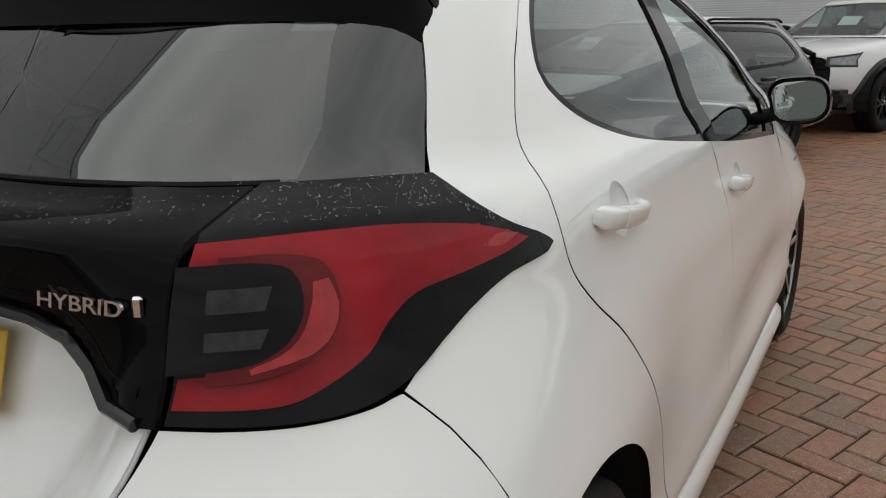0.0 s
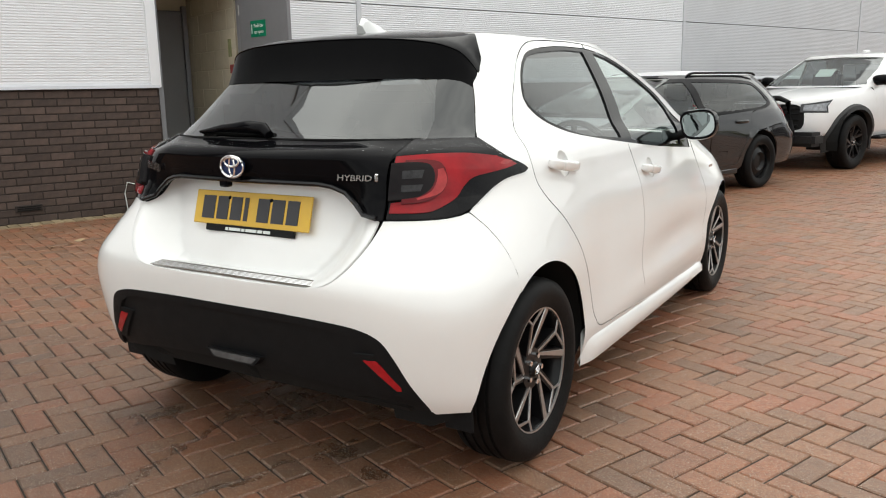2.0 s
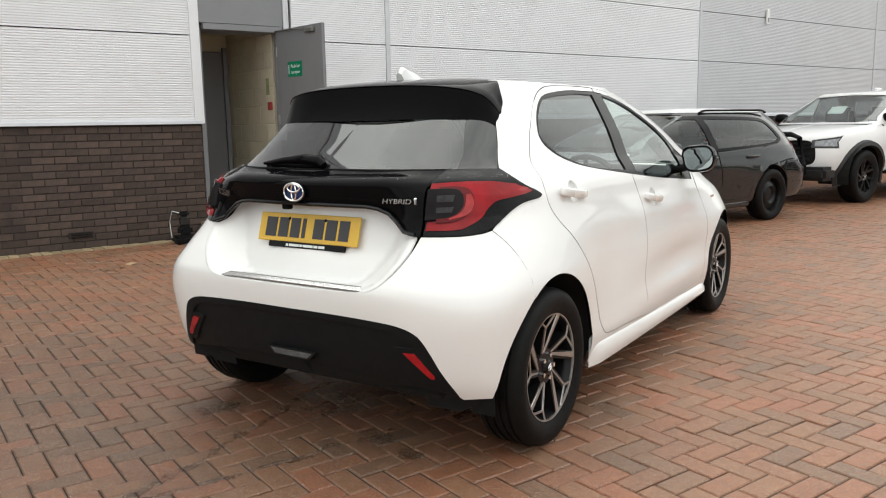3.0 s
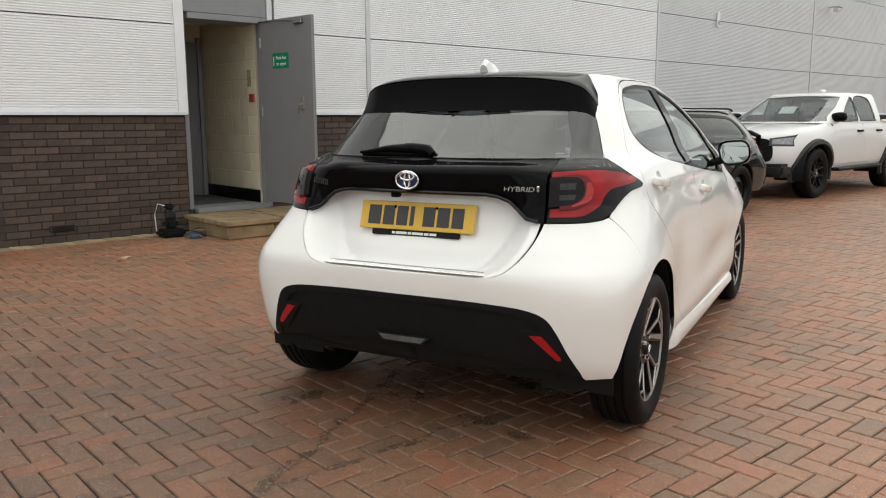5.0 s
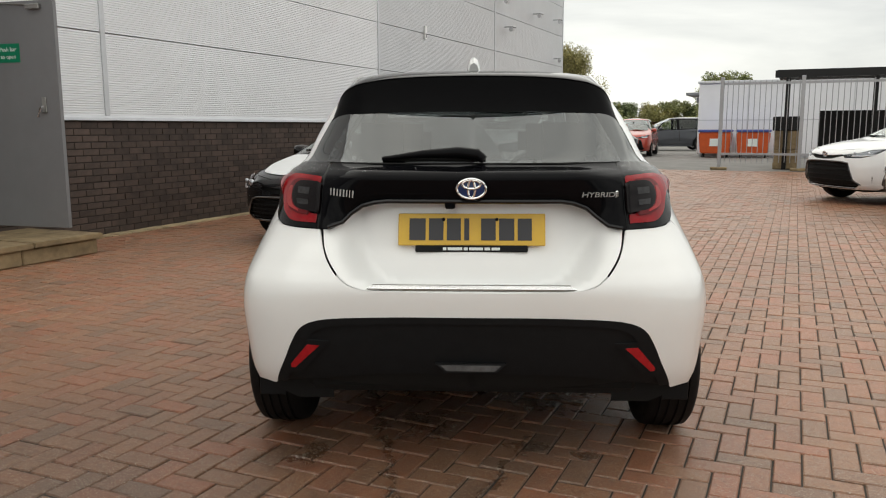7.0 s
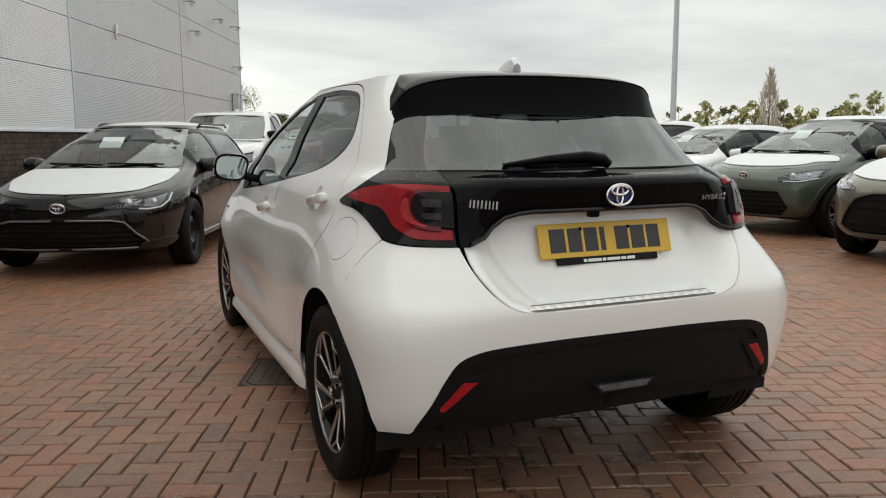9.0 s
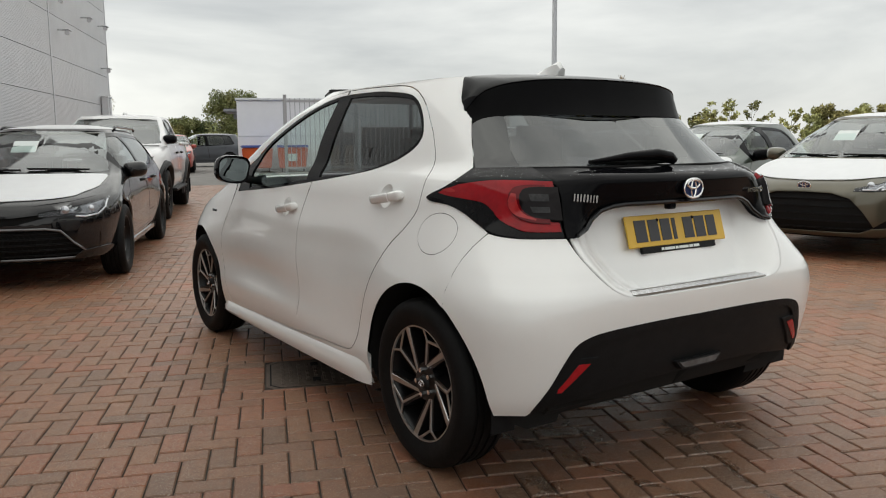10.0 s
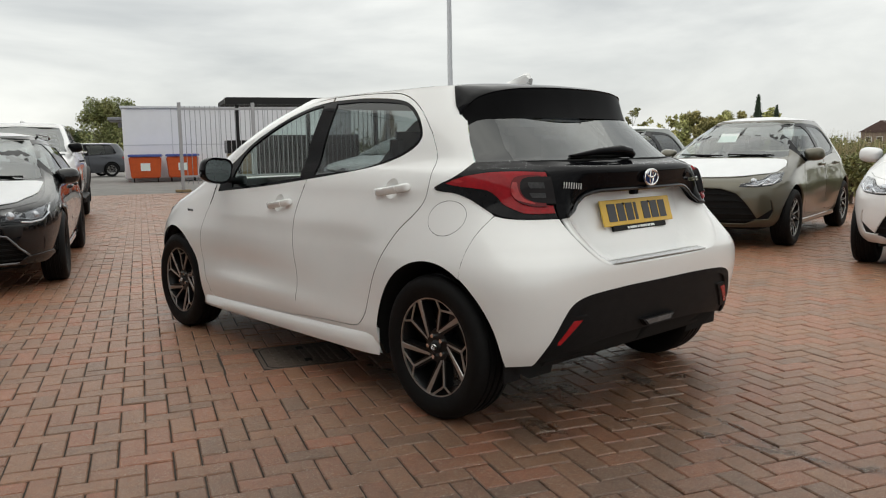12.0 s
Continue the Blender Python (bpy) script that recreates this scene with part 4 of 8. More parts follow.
part("under_face", bf, SATIN_BLACK, spoiler, "black under face", smooth=True)

# tail glass with its black edge band
cg = [(HB.A0, 1.088)] + [(a, 1.088 + .0 * a) for a in np.linspace(HB.A0, -.235, 40)[1:]] + [(a - .004, z) for a, z in glass_edge[1:-2]] + [(a, 1.38) for a in np.linspace(-.23, HB.A0, 30)]
gate = new("tailgate")
gate.parent = hero
inner_g = [(HB.A0, 1.095)] + [(a, 1.095) for a in np.linspace(HB.A0, HB.tx(.56, 1.095), 24)[1:]] + HB.line([("t", .545, 1.15), ("t", .52, 1.20), ("t", .495, 1.25), ("t", .46, 1.335)]) + [(HB.A0, 1.352)]
sheet("rear_glass", HB, inner_g, REAR_GLASS, gate, step=0.04, lift=-0.002, depth=0, both=True, label="dark tinted rear glass")
band = [p for p in inner_g[1:-1]]
sheet("glass_band", HB, [(band[0][0], 1.095)] + cg[1:41] + cg[41:][:-30] + [(a, 1.38) for a in np.linspace(-.23, HB.A0, 30)] + [(HB.A0, 1.352)] + band[::-1], BLACK_GLASS, gate, step=0.03, lift=-0.002, depth=0.004, both=True, label="black glass edge")


class Gate:
    """The tailgate's skin below the glass: x, z to a leaning, slightly bowed panel."""
    def __init__(self, zs, ys, bow=.27):
        self.f, self.bow = smooth_table(zs, ys), bow

    def __call__(self, a, z):
        a, z = np.asarray(a, float), np.asarray(z, float)
        y = self.f(z) + self.bow * a ** 2
        return np.stack([a, y, z], -1)


tail_skin = Gate([.655, .675, .70, .74, .80, .86, .92, .97], [-.512, -.498, -.487, -.470, -.440, -.423, -.406, -.395])


gate_half = smooth_table([.66, .668, .69, .74, .80, .87, .97], [.36, .385, .44, .488, .522, .541, .546])


class FlushGate:
    """The tailgate skin that meets the bumper flush at its edge and dips in behind the plate."""
    def __call__(self, a, z):
        a, z = np.asarray(a, float), np.asarray(z, float)
        y_in = tail_skin.f(z) + .27 * a ** 2
        ys = np.array([float(HB(HB.tx(abs(float(x)), float(h)), float(h))[1]) for x, h in zip(a.ravel(), np.clip(z.ravel(), HB.z0, HB.z1))]).reshape(a.shape)
        d = gate_half(z) - np.abs(a)
        t = np.clip((d - .004) / .15, 0, 1)
        t = t * t * (3 - 2 * t)
        y = ys * (1 - t) + np.maximum(y_in, ys) * t
        return np.stack([a, y, z], -1)


gate_poly = rounded([(-.37, .668), (-.30, .664), (0, .662), (.30, .664), (.37, .668), (.435, .69), (.485, .74), (.520, .80), (.532, .862), (.50, .97), (-.50, .97), (-.532, .862), (-.520, .80), (-.485, .74), (-.435, .69)], 0.015, sharp=(8, 9, 10, 11))
sheet("tailgate_panel", FlushGate(), grown(gate_poly, -.001), PAINT, gate, step=0.025)
trim_skin = Gate([.870, .90, .94, .965, 1.0, 1.03, 1.050, 1.057, 1.072, 1.09], [-.436, -.446, -.460, -.468, -.478, -.484, -.486, -.482, -.425, -.355])
trim_low = trim_skin


class FlushTrim:
    """The trim's skin: its own bowed profile in the middle, flush with the lamps at its ends."""
    def __call__(self, a, z):
        a, z = np.asarray(a, float), np.asarray(z, float)
        y_in = trim_low.f(z) + .27 * a ** 2
        ys = np.array([float(HB(HB.tx(abs(float(x)), float(h)), float(h))[1]) for x, h in zip(a.ravel(), np.clip(z.ravel(), HB.z0, HB.z1))]).reshape(a.shape) - .010
        t = np.clip((np.abs(a) - .36) / .17, 0, 1)
        t = t * t * (3 - 2 * t)
        return np.stack([a, y_in * (1 - t) + ys * t, z], -1)

    def on(self, x, z, off=0.0):
        """A pose on the trim at x, z, facing backwards."""
        y = float(self(np.array([x]), np.array([z]))[0, 1])
        y2 = float(self(np.array([x + .02]), np.array([z]))[0, 1])
        return Matrix.Translation((x, y - off, z)) @ Matrix.Rotation(math.atan2(y2 - y, .02), 4, "Z") @ Matrix.Rotation(radians(90), 4, "X")


trim_skin = FlushTrim()
trim_poly = rounded([(.545, .866), (.50, .870), (.462, .885), (.42, .925), (.37, .950), (.28, .962), (.0, .962), (-.28, .962), (-.37, .950), (-.42, .925), (-.462, .885), (-.50, .870), (-.545, .866), (-.531, 1.09), (0, 1.09), (.531, 1.09)], 0.014, sharp=(0, 12, 13, 15))
sheet("tailgate_trim", trim_skin, trim_poly, GLOSS_BLACK, gate, step=0.018, depth=0.03, label="gloss black tailgate trim")
crease = rounded([(.52, .905), (.475, .915), (.44, .955), (.385, .982), (.29, .992), (.12, .994), (.12, .986), (.28, .984), (.37, .972), (.43, .942), (.46, .906), (.52, .894)], 0.014, sharp=(0, 5, 6, 11))
for s in (1, -1):
    sheet("trim_ridge", trim_skin, [(s * x, z) for x, z in crease][::s], GLOSS_BLACK, gate, step=0.012, lift=0.002, depth=0.004, dome=0.006)

lip_line = [q for q in trim_poly if q[1] < .9621 and abs(q[0]) < .53]
bm = tube([(x, float(trim_skin(np.array([x]), np.array([z + .008]))[0, 1]) - .006, z + .004) for x, z in lip_line[::3]], .0085, 8)
part("trim_lip", bm, TRIM_LIP, gate, smooth=True)
bm = tube([(x, float(HB(HB.tx(abs(x), 1.092), 1.092)[1]) - .004, 1.091) for x in np.linspace(-.55, .55, 40)], .0045, 6)
part("glass_seal", bm, RUBBER, gate, smooth=True)

# tail lights on the corners
lamp_outer = rounded([(SPL(.866) + .003, .866)] + [(-.45, .866), (-.37, .873), (-.31, .892), (-.26, .918), (-.20, .945), (-.125, .965), (-.02, .973), (.002, .982), (-.03, .999), (-.10, 1.024), (-.225, 1.085)], 0.012, closed=False) + [(-.40, 1.088)] + [(SPL(z) + .003, z) for z in (1.088, 1.05, 1.0, .95, .90)]
red = rounded([(-.075, .999), (-.13, 1.016), (-.20, 1.031), (-.30, 1.041), (-.42, 1.043), (SPL(1.04) + .010, 1.040), (SPL(1.021) + .010, 1.021), (-.47, 1.019), (-.425, 1.004), (-.415, .975), (-.430, .942), (-.47, .920), (SPL(.910) + .010, .910), (SPL(.88) + .010, .880), (-.47, .881), (-.415, .897), (-.368, .920), (-.338, .950), (-.295, .974), (-.21, .984), (-.13, .991)], 0.012, sharp=(0, 5, 6, 12, 13))
dark = rounded([(SPL(1.018) + .002, 1.018), (-.49, 1.018), (-.448, 1.010), (-.438, .985), (-.448, .955), (-.475, .932), (-.51, .920), (SPL(.914) + .002, .914), (SPL(.97) + .002, .97)], 0.012, sharp=(0, 7))
mid = rounded([(SPL(1.024) + .045, 1.024), (-.46, 1.024), (-.412, 1.014), (-.398, .985), (-.408, .948), (-.445, .918), (-.495, .905), (SPL(.902) + .045, .902), (SPL(.97) + .045, .97)], 0.012, sharp=(0, 7))
for mir in (False, True):
    lamp = new("tail_light")
    lamp.parent = hero
    sheet("housing", HB, lamp_outer, WET_BLACK, lamp, step=0.02, lift=0.006, depth=0.03, mirror=mir, label="wet gloss black housing", dome=0.004)
    sheet("red_lens", HB, red, RED_LENS, lamp, step=0.014, lift=0.014, depth=0.016, mirror=mir, dome=0.015, label="red lens")
    sheet("inner_lens", HB, mid, DARK_RED, lamp, step=0.014, lift=0.0295, depth=0.026, mirror=mir, label="deep red inner lens")
    sheet("dark_window", HB, dark, DARK_LENS, lamp, step=0.016, lift=0.031, depth=0.028, mirror=mir, label="smoked lamp window")
    sheet("tip_reflector", HB, rounded([(-.205, 1.004), (-.15, 1.012), (-.105, 1.007), (-.15, .999)], 0.008, sharp=(0, 2)), RED_BRIGHT, lamp, step=0.01, lift=0.021, depth=0.006, mirror=mir, dome=0.002, label="bright red tip reflector")
    for z0, z1, a1 in ((.978, .998, -.470), (.940, .960, -.478)):
        sheet("clear_cell", HB, rounded([(SPL(z0) + .04, z0), (a1 - .01, z0), (a1, z1), (SPL(z1) + .04, z1)], 0.02, sharp=(0, 1, 2, 3)), CLEAR_LENS, lamp, step=0.02, lift=0.0325, depth=0.004, mirror=mir, label="clear lamp cell")
    sheet("light_bar", HB, rounded([(-.426, .998), (-.408, 1.000), (-.400, .978), (-.408, .950), (-.430, .930), (-.460, .920), (-.500, .911), (-.502, .917), (-.468, .930), (-.447, .946), (-.434, .968), (-.428, .984)], 0.01, sharp=(0, 1, 5, 6)), RED_BRIGHT, lamp, step=0.01, lift=0.0305, depth=0.004, mirror=mir)

# plate, badge, lettering, step strip, wiper, camera
plate = new("number_plate")
plate.parent = hero
lean = math.atan2(.032, .108)
plate.matrix_local = Matrix.Translation((0, -.428, .861)) @ Matrix.Rotation(radians(90) - lean, 4, "X")
part("backing", box(-.262, .262, -.058, .058, -.004, .004, .003), PLATE, plate, "yellow plate")
part("plate_holder", box(-.20, .20, -.080, -.050, -.012, .002, .003), BLACK_PLASTIC, plate)
bars([.012, .052, .014, .05, .02, .03], .010, PAPER, plate, Matrix.Translation((.0, -.070, .0035)), "small_print", 0.5)
px = -.222
for w in (.058, .052, .050, .018, 0, .052, .054, .050):
    if w:
        bars([w], .079, PLATE_INK, plate, Matrix.Translation((px + w / 2, 0, .005)), "plate_character")
    px += w + (.012 if w else .030)
for x in (-.10, .09):
    part("plate_screw", lathe([(0, .0075), (.006, .006), (.007, .003)], 12, axis="z"), GLOSS_BLACK, plate).matrix_local = Matrix.Translation((x, .036, 0))
badge(hero, Matrix.Translation((0, -.487, 1.012)) @ Matrix.Rotation(math.pi, 4, "Z"), .050, .0044)
bars([.005, .006, .005, .006, .006, .005, .004, .006], .025, CHROME, gate, trim_skin.on(-.462, .992, .004) @ Matrix(((1, .2, 0, 0), (0, 1, 0, 0), (0, 0, 1, 0), (0, 0, 0, 1))), "model_lettering", .27, .002)
lettering("HYBRID", .025, .002, CHROME, gate, trim_skin.on(.444, .986, .005), "hybrid_lettering", 1.38, 0.12, 0.012)
part("badge_mark", box(-.0065, .0065, -.003, .003, -.0125, .0125, .003), CHROME, gate).matrix_local = trim_skin.on(.513, .987, .003) @ Matrix.Rotation(radians(-90), 4, "X")
bm = bmesh.new()
rows = []
for x in np.linspace(-.47, .47, 41):
    z0 = .6615 + (max(0, abs(x) - .36) / .11) ** 2 * .05
    y0 = float(HB(HB.tx(abs(x), z0), z0)[1])
    rows.append([bm.verts.new(c) for c in ((x, y0 + .001, z0 - .012), (x, y0 + .004, z0), (x, y0 + .03, z0 + .008), (x, y0 + .07, z0 + .016), (x, y0 + .11, z0 + .010))])
for p, q in zip(rows, rows[1:]):
    for k in range(4):
        bm.faces.new((p[k], p[k + 1], q[k + 1], q[k]))
part("bumper_ledge", bm, PAINT, hero, smooth=True)
bm = bmesh.new()
rows = []
for x in np.linspace(-.43, .43, 41):
    z0 = .6635
    y0 = float(HB(HB.tx(abs(x), z0), z0)[1])
    w = .010 + .030 * min(1, (.43 - abs(x)) / .05)
    rows.append([bm.verts.new(c) for c in ((x, y0 + .010, z0 + .003), (x, y0 + .010, z0 + .0065), (x, y0 + .010 + w, z0 + .0085 + .20 * w), (x, y0 + .010 + w, z0 + .003 + .20 * w))])
for p, q in zip(rows, rows[1:]):
    for k in range(3):
        bm.faces.new((p[k], p[k + 1], q[k + 1], q[k]))
strip = part("step_strip", bm, BRUSHED, hero, "brushed steel loading strip")
bm = bmesh.new()
for k in range(4):
    pts = []
    for x in np.linspace(-.40, .40, 25):
        y0 = float(HB(HB.tx(abs(x), .6635), .6635)[1])
        pts.append((x, y0 + .018 + .007 * k, .6718 + .0016 * k))
    tube(pts, .0016, 4, bm)
part("ribs", bm, CHROME, strip, smooth=True)
part("reversing_camera", box(-.018, .018, -.02, .012, -.018, .006, .005), GLOSS_BLACK, gate).matrix_local = Matrix.Translation((-.075, -.455, .957))
wiper = new("rear_wiper")
wiper.parent = hero
wy = lambda x, z: float(HB(HB.tx(abs(x), z), z)[1])
bm = tube([(.045, wy(.03, 1.10) - .035, 1.106), (.02, wy(.03, 1.12) - .062, 1.124), (-.05, wy(.05, 1.12) - .064, 1.132), (-.18, wy(.18, 1.12) - .052, 1.126), (-.33, wy(.33, 1.11) - .026, 1.110)], [.016, .022, .022, .015, .006], 10)
part("arm", bm, GLOSS_BLACK, wiper, smooth=True)
bm = tube([(-.33, wy(.33, 1.105) - .006, 1.108), (.05, wy(.05, 1.10) - .010, 1.104)], .008, 6)
part("blade", bm, RUBBER, wiper, smooth=True)

for x, y, t in ((.770, 0, .55), (-.770, 0, .05), (.762, 2.56, .9), (-.762, 2.56, .3)):
    make_wheel(hero, (x, y, .312), 1 if x > 0 else -1, turn=t)
for yc in (0.0, 2.56):
    for s in (-1, 1):
        bm = bmesh.new()
        rows = []
        for q in np.linspace(math.pi + .3, -.3, 26):
            yy, zz = yc + .385 * math.cos(q), max(.312 + .385 * math.sin(q), .21)
            xo = float(HB(HB.y(yy, zz), zz)[0]) - .02
            rows.append([bm.verts.new((s * x, yy, zz)) for x in (xo, .52)])
        for p, q in zip(rows, rows[1:]):
            bm.faces.new((p[0], p[1], q[1], q[0]))
        part("arch_liner", bm, GAP, hero, smooth=True)
part("underbody", box(-.62, .62, -.40, 3.1, .24, .34, .03), GAP, hero)
part("rear_axle_beam", tube([(-.7, .03, .29), (.7, .03, .29)], .045, 8), GAP, hero)
cabin(hero, 2.0, -.1)

# rain beads on the black shelf under the glass
WATER = glass("water", (1.0, 1.0, 1.0), 0.95, 0.02)
r = np.random.RandomState(12)
V, F = [], []
for k in range(620):
    x, z = r.uniform(-.53, .53), r.uniform(1.064, 1.083)
    y = float(trim_skin(np.array([x]), np.array([z]))[0, 1])
    rad = r.uniform(.0007, .0023)
    b = len(V)
    for q in range(6):
        V.append((x + rad * math.cos(q * 1.047), y + rad * math.sin(q * 1.047), z + .0005 + (rad * math.sin(q * 1.047)) * .3))
    V.append((x, y, z + rad * .7))
    F += [(b + q, b + (q + 1) % 6, b + 6) for q in range(6)]
for k in range(900):
    sd = 1 if k % 2 else -1
    az, hz = r.uniform(-.53, -.06), r.uniform(0, 1)
    z = 1.052 + .034 * hz if az < -.2 else 1.006 + (az + .06) * -.30 + .02 * hz
    p0, p1, p2 = (HB(np.array(az + u), np.array(z + v)) for u, v in ((0, 0), (.004, 0), (0, .004)))
    nv = np.cross(p1 - p0, p2 - p0)
    nv /= np.linalg.norm(nv)
    t1 = (p1 - p0) / np.linalg.norm(p1 - p0)
    t2 = np.cross(nv, t1)
    rad = r.uniform(.0006, .0021)
    c = p0 + nv * .0105
    b = len(V)
    for q in range(6):
        w = c + rad * (math.cos(q * 1.047) * t1 + math.sin(q * 1.047) * t2)
        V.append((sd * float(w[0]), float(w[1]), float(w[2])))
    w = c + nv * rad * .7
    V.append((sd * float(w[0]), float(w[1]), float(w[2])))
    F += [(b + q, b + (q + 1) % 6, b + 6) for q in range(6)]
me = bpy.data.meshes.new("rain_water")
me.from_pydata(V, [], F)
me.polygons.foreach_set("use_smooth", [True] * len(F))
tagged(finish("rain_water", me, WATER, gate), kind="stuff")

# ---- the building: brick plinth, ribbed metal cladding, open fire door ----
# local x runs along the wall, y into the building, z up
BUILDING = Matrix.Translation((-5.286, 3.39, 0)) @ Matrix.Rotation(math.atan2(.930, .3674), 4, "Z")
CLAD = material("grey_cladding", (0.60, 0.61, 0.635), 0.42, metal=0.12, var=0.08, scale=1.5)
CLAD_WHITE = material("pale_cladding", (0.83, 0.84, 0.865), 0.42, metal=0.1, var=0.06, scale=1.5)
FLASH = material("flashing", (0.62, 0.63, 0.66), 0.4, metal=0.3, var=0.1, scale=5)
BRICK = material("dark_brick", (0.098, 0.066, 0.052), 0.7, second=(0.052, 0.038, 0.033), scale=5, bump=0.8, bump_scale=120, objrand=0.28, island=0.28)
MORTAR = material("mortar", (0.046, 0.035, 0.030), 0.9, var=0.3, scale=30, bump=0.5, bump_scale=200)
DOOR_GREY = material("door_grey", (0.20, 0.20, 0.21), 0.45, var=0.08, scale=4, bump=0.05)
FRAME_GREY = material("frame_grey", (0.24, 0.245, 0.26), 0.45, var=0.08, scale=6)
CREAM = material("cream_block", (0.66, 0.60, 0.46), 0.75, var=0.12, scale=5, bump=0.4, bump_scale=90, objrand=0.05)
SLAB = material("buff_slab", (0.34, 0.25, 0.14), 0.85, second=(0.16, 0.115, 0.065), scale=5, bump=0.6, bump_scale=110)
BUFF = material("buff_kerb", (0.40, 0.31, 0.19), 0.85, second=(0.27, 0.20, 0.12), scale=9, bump=0.5, bump_scale=120, objrand=0.25)
GREEN_SIGN = material("sign_green", (0.0, 0.20, 0.10), 0.4)
NOTICE = material("notice_card", (0.40, 0.42, 0.20), 0.6, var=0.5, scale=18)
RED_DULL = material("dull_red", (0.30, 0.035, 0.03), 0.4)
WHITE = material("white_print", (0.8, 0.8, 0.8), 0.5)
DARK_ROOM = material("dark_lining", (0.10, 0.10, 0.10), 0.8, var=0.2, scale=3)

L_DOOR, R_DOOR, U_END = .15, 1.12, 21.6


def fixed(name, bm, mat, label="", category="", kind="structure", smooth=False, m=BUILDING, parent=None):
    ob = part(name, bm, mat, parent, smooth=smooth)
    ob.matrix_world = m
    return tagged(ob, label, category, "", kind)


# backing walls, with the doorway left open
wall = thing("wall_south", "dark brick plinth under pale ribbed metal cladding", "wall", BUILDING, kind="structure")
bm = box(-12, L_DOOR, .06, .36, -.1, 7.3)
box(R_DOOR, U_END, .06, .36, -.1, 7.3, 0, bm)
box(L_DOOR, R_DOOR, .06, .36, 2.42, 7.3, 0, bm)
part("backing", bm, MORTAR, wall)
for x0, x1 in ((-12, L_DOOR - .03), (R_DOOR + .06, U_END)):
    part("mortar", box(x0, x1, .007, .058, 0, 1.31), MORTAR, wall)
fixed("wall_east", box(U_END - .3, U_END, .36, 24, -.1, 7.3), CLAD, "grey metal clad end wall", "wall")
fixed("wall_west", box(-12, -11.7, .36, 24, -.1, 7.3), CLAD, "grey metal clad end wall", "wall")
fixed("roof_1", box(-12.1, U_END + .1, -.05, 24, 7.3, 7.5), CLAD, "flat grey metal roof", "roof")


def ribbed(x0, x1, z0, z1, y=0.0, pitch=.0265, depth=.005):
    """A cladding panel with fine level ribs and a folded rim."""
    bm = bmesh.new()
    n = max(2, int((z1 - z0) / pitch))
    zs = []
    for i in range(n):
        z = z0 + (z1 - z0) * i / n
        q = (z1 - z0) / n
        zs += [(z, y), (z + q * .34, y), (z + q * .5, y + depth), (z + q * .84, y + depth)]
    zs.append((z1, y))
    lo = [bm.verts.new((x0, yy, z)) for z, yy in zs]
    hi = [bm.verts.new((x1, yy, z)) for z, yy in zs]
    for i in range(len(zs) - 1):
        bm.faces.new((lo[i], hi[i], hi[i + 1], lo[i + 1]))
    back = [bm.verts.new((x, y + .05, z)) for x, z in ((x0, z0), (x1, z0), (x1, z1), (x0, z1))]
    bm.faces.new((lo[0], back[0], back[1], hi[0]))
    bm.faces.new((hi[-1], back[2], back[3], lo[-1]))
    bm.faces.new([back[0]] + lo + [back[3]])
    bm.faces.new([hi[0]] + [back[1], back[2]] + hi[::-1][:-1])
    return bm


ROWS_Z = [1.365, 2.305, 3.165, 4.12, 5.05, 6.0, 7.3]
BAYS = [(-9.6, -3.3), (-3.3, L_DOOR - .07), (R_DOOR + .14, 2.66), (2.66, 9.17), (9.17, 15.33), (15.33, U_END)]
for i, (x0, x1) in enumerate(BAYS):
    for z0, z1 in zip(ROWS_Z, ROWS_Z[1:]):
        part("cladding_panel", ribbed(x0 + .035, x1 - .035, z0 + .006, z1 - .006, -.02, depth=.005 if x0 < 9 else .0022), CLAD_WHITE if x1 < 9.4 else CLAD, wall)
    if x1 not in (L_DOOR - .07,):
        part("cover_strip", box(x1 - .034, x1 + .034, -.034, .0, 1.375, 7.3, .004), FLASH, wall)
part("cladding_panel", ribbed(L_DOOR - .03, R_DOOR + .06, 3.17, 7.3, -.02), CLAD_WHITE, wall)
for x0, x1 in ((-12, L_DOOR - .02), (R_DOOR + .06, U_END)):
    bm = bmesh.new()
    prof = [(.06, 1.372), (-.02, 1.372), (-.045, 1.345), (-.05, 1.315), (-.035, 1.312), (.0, 1.33)]
    a0 = [bm.verts.new((x0, y, z)) for y, z in prof]
    a1 = [bm.verts.new((x1, y, z)) for y, z in prof]
    for k in range(5):
        bm.faces.new((a0[k], a0[k + 1], a1[k + 1], a1[k]))
    bm.faces.new(a0), bm.faces.new(a1)
    part("sill_flashing", bm, FLASH, wall)
for x in (L_DOOR - .07, R_DOOR + .10):
    s = 1 if x < 1 else -1
    part("jamb_flashing", box(x - .04, x + .068 if s > 0 else x + .03, -.045, .05, 1.32, 7.3, .004), CLAD_WHITE if s > 0 else FLASH, wall)
part("door_head_panel", box(L_DOOR - .02, R_DOOR + .06, -.03, .06, 2.45, 3.16, .006), FRAME_GREY, wall)

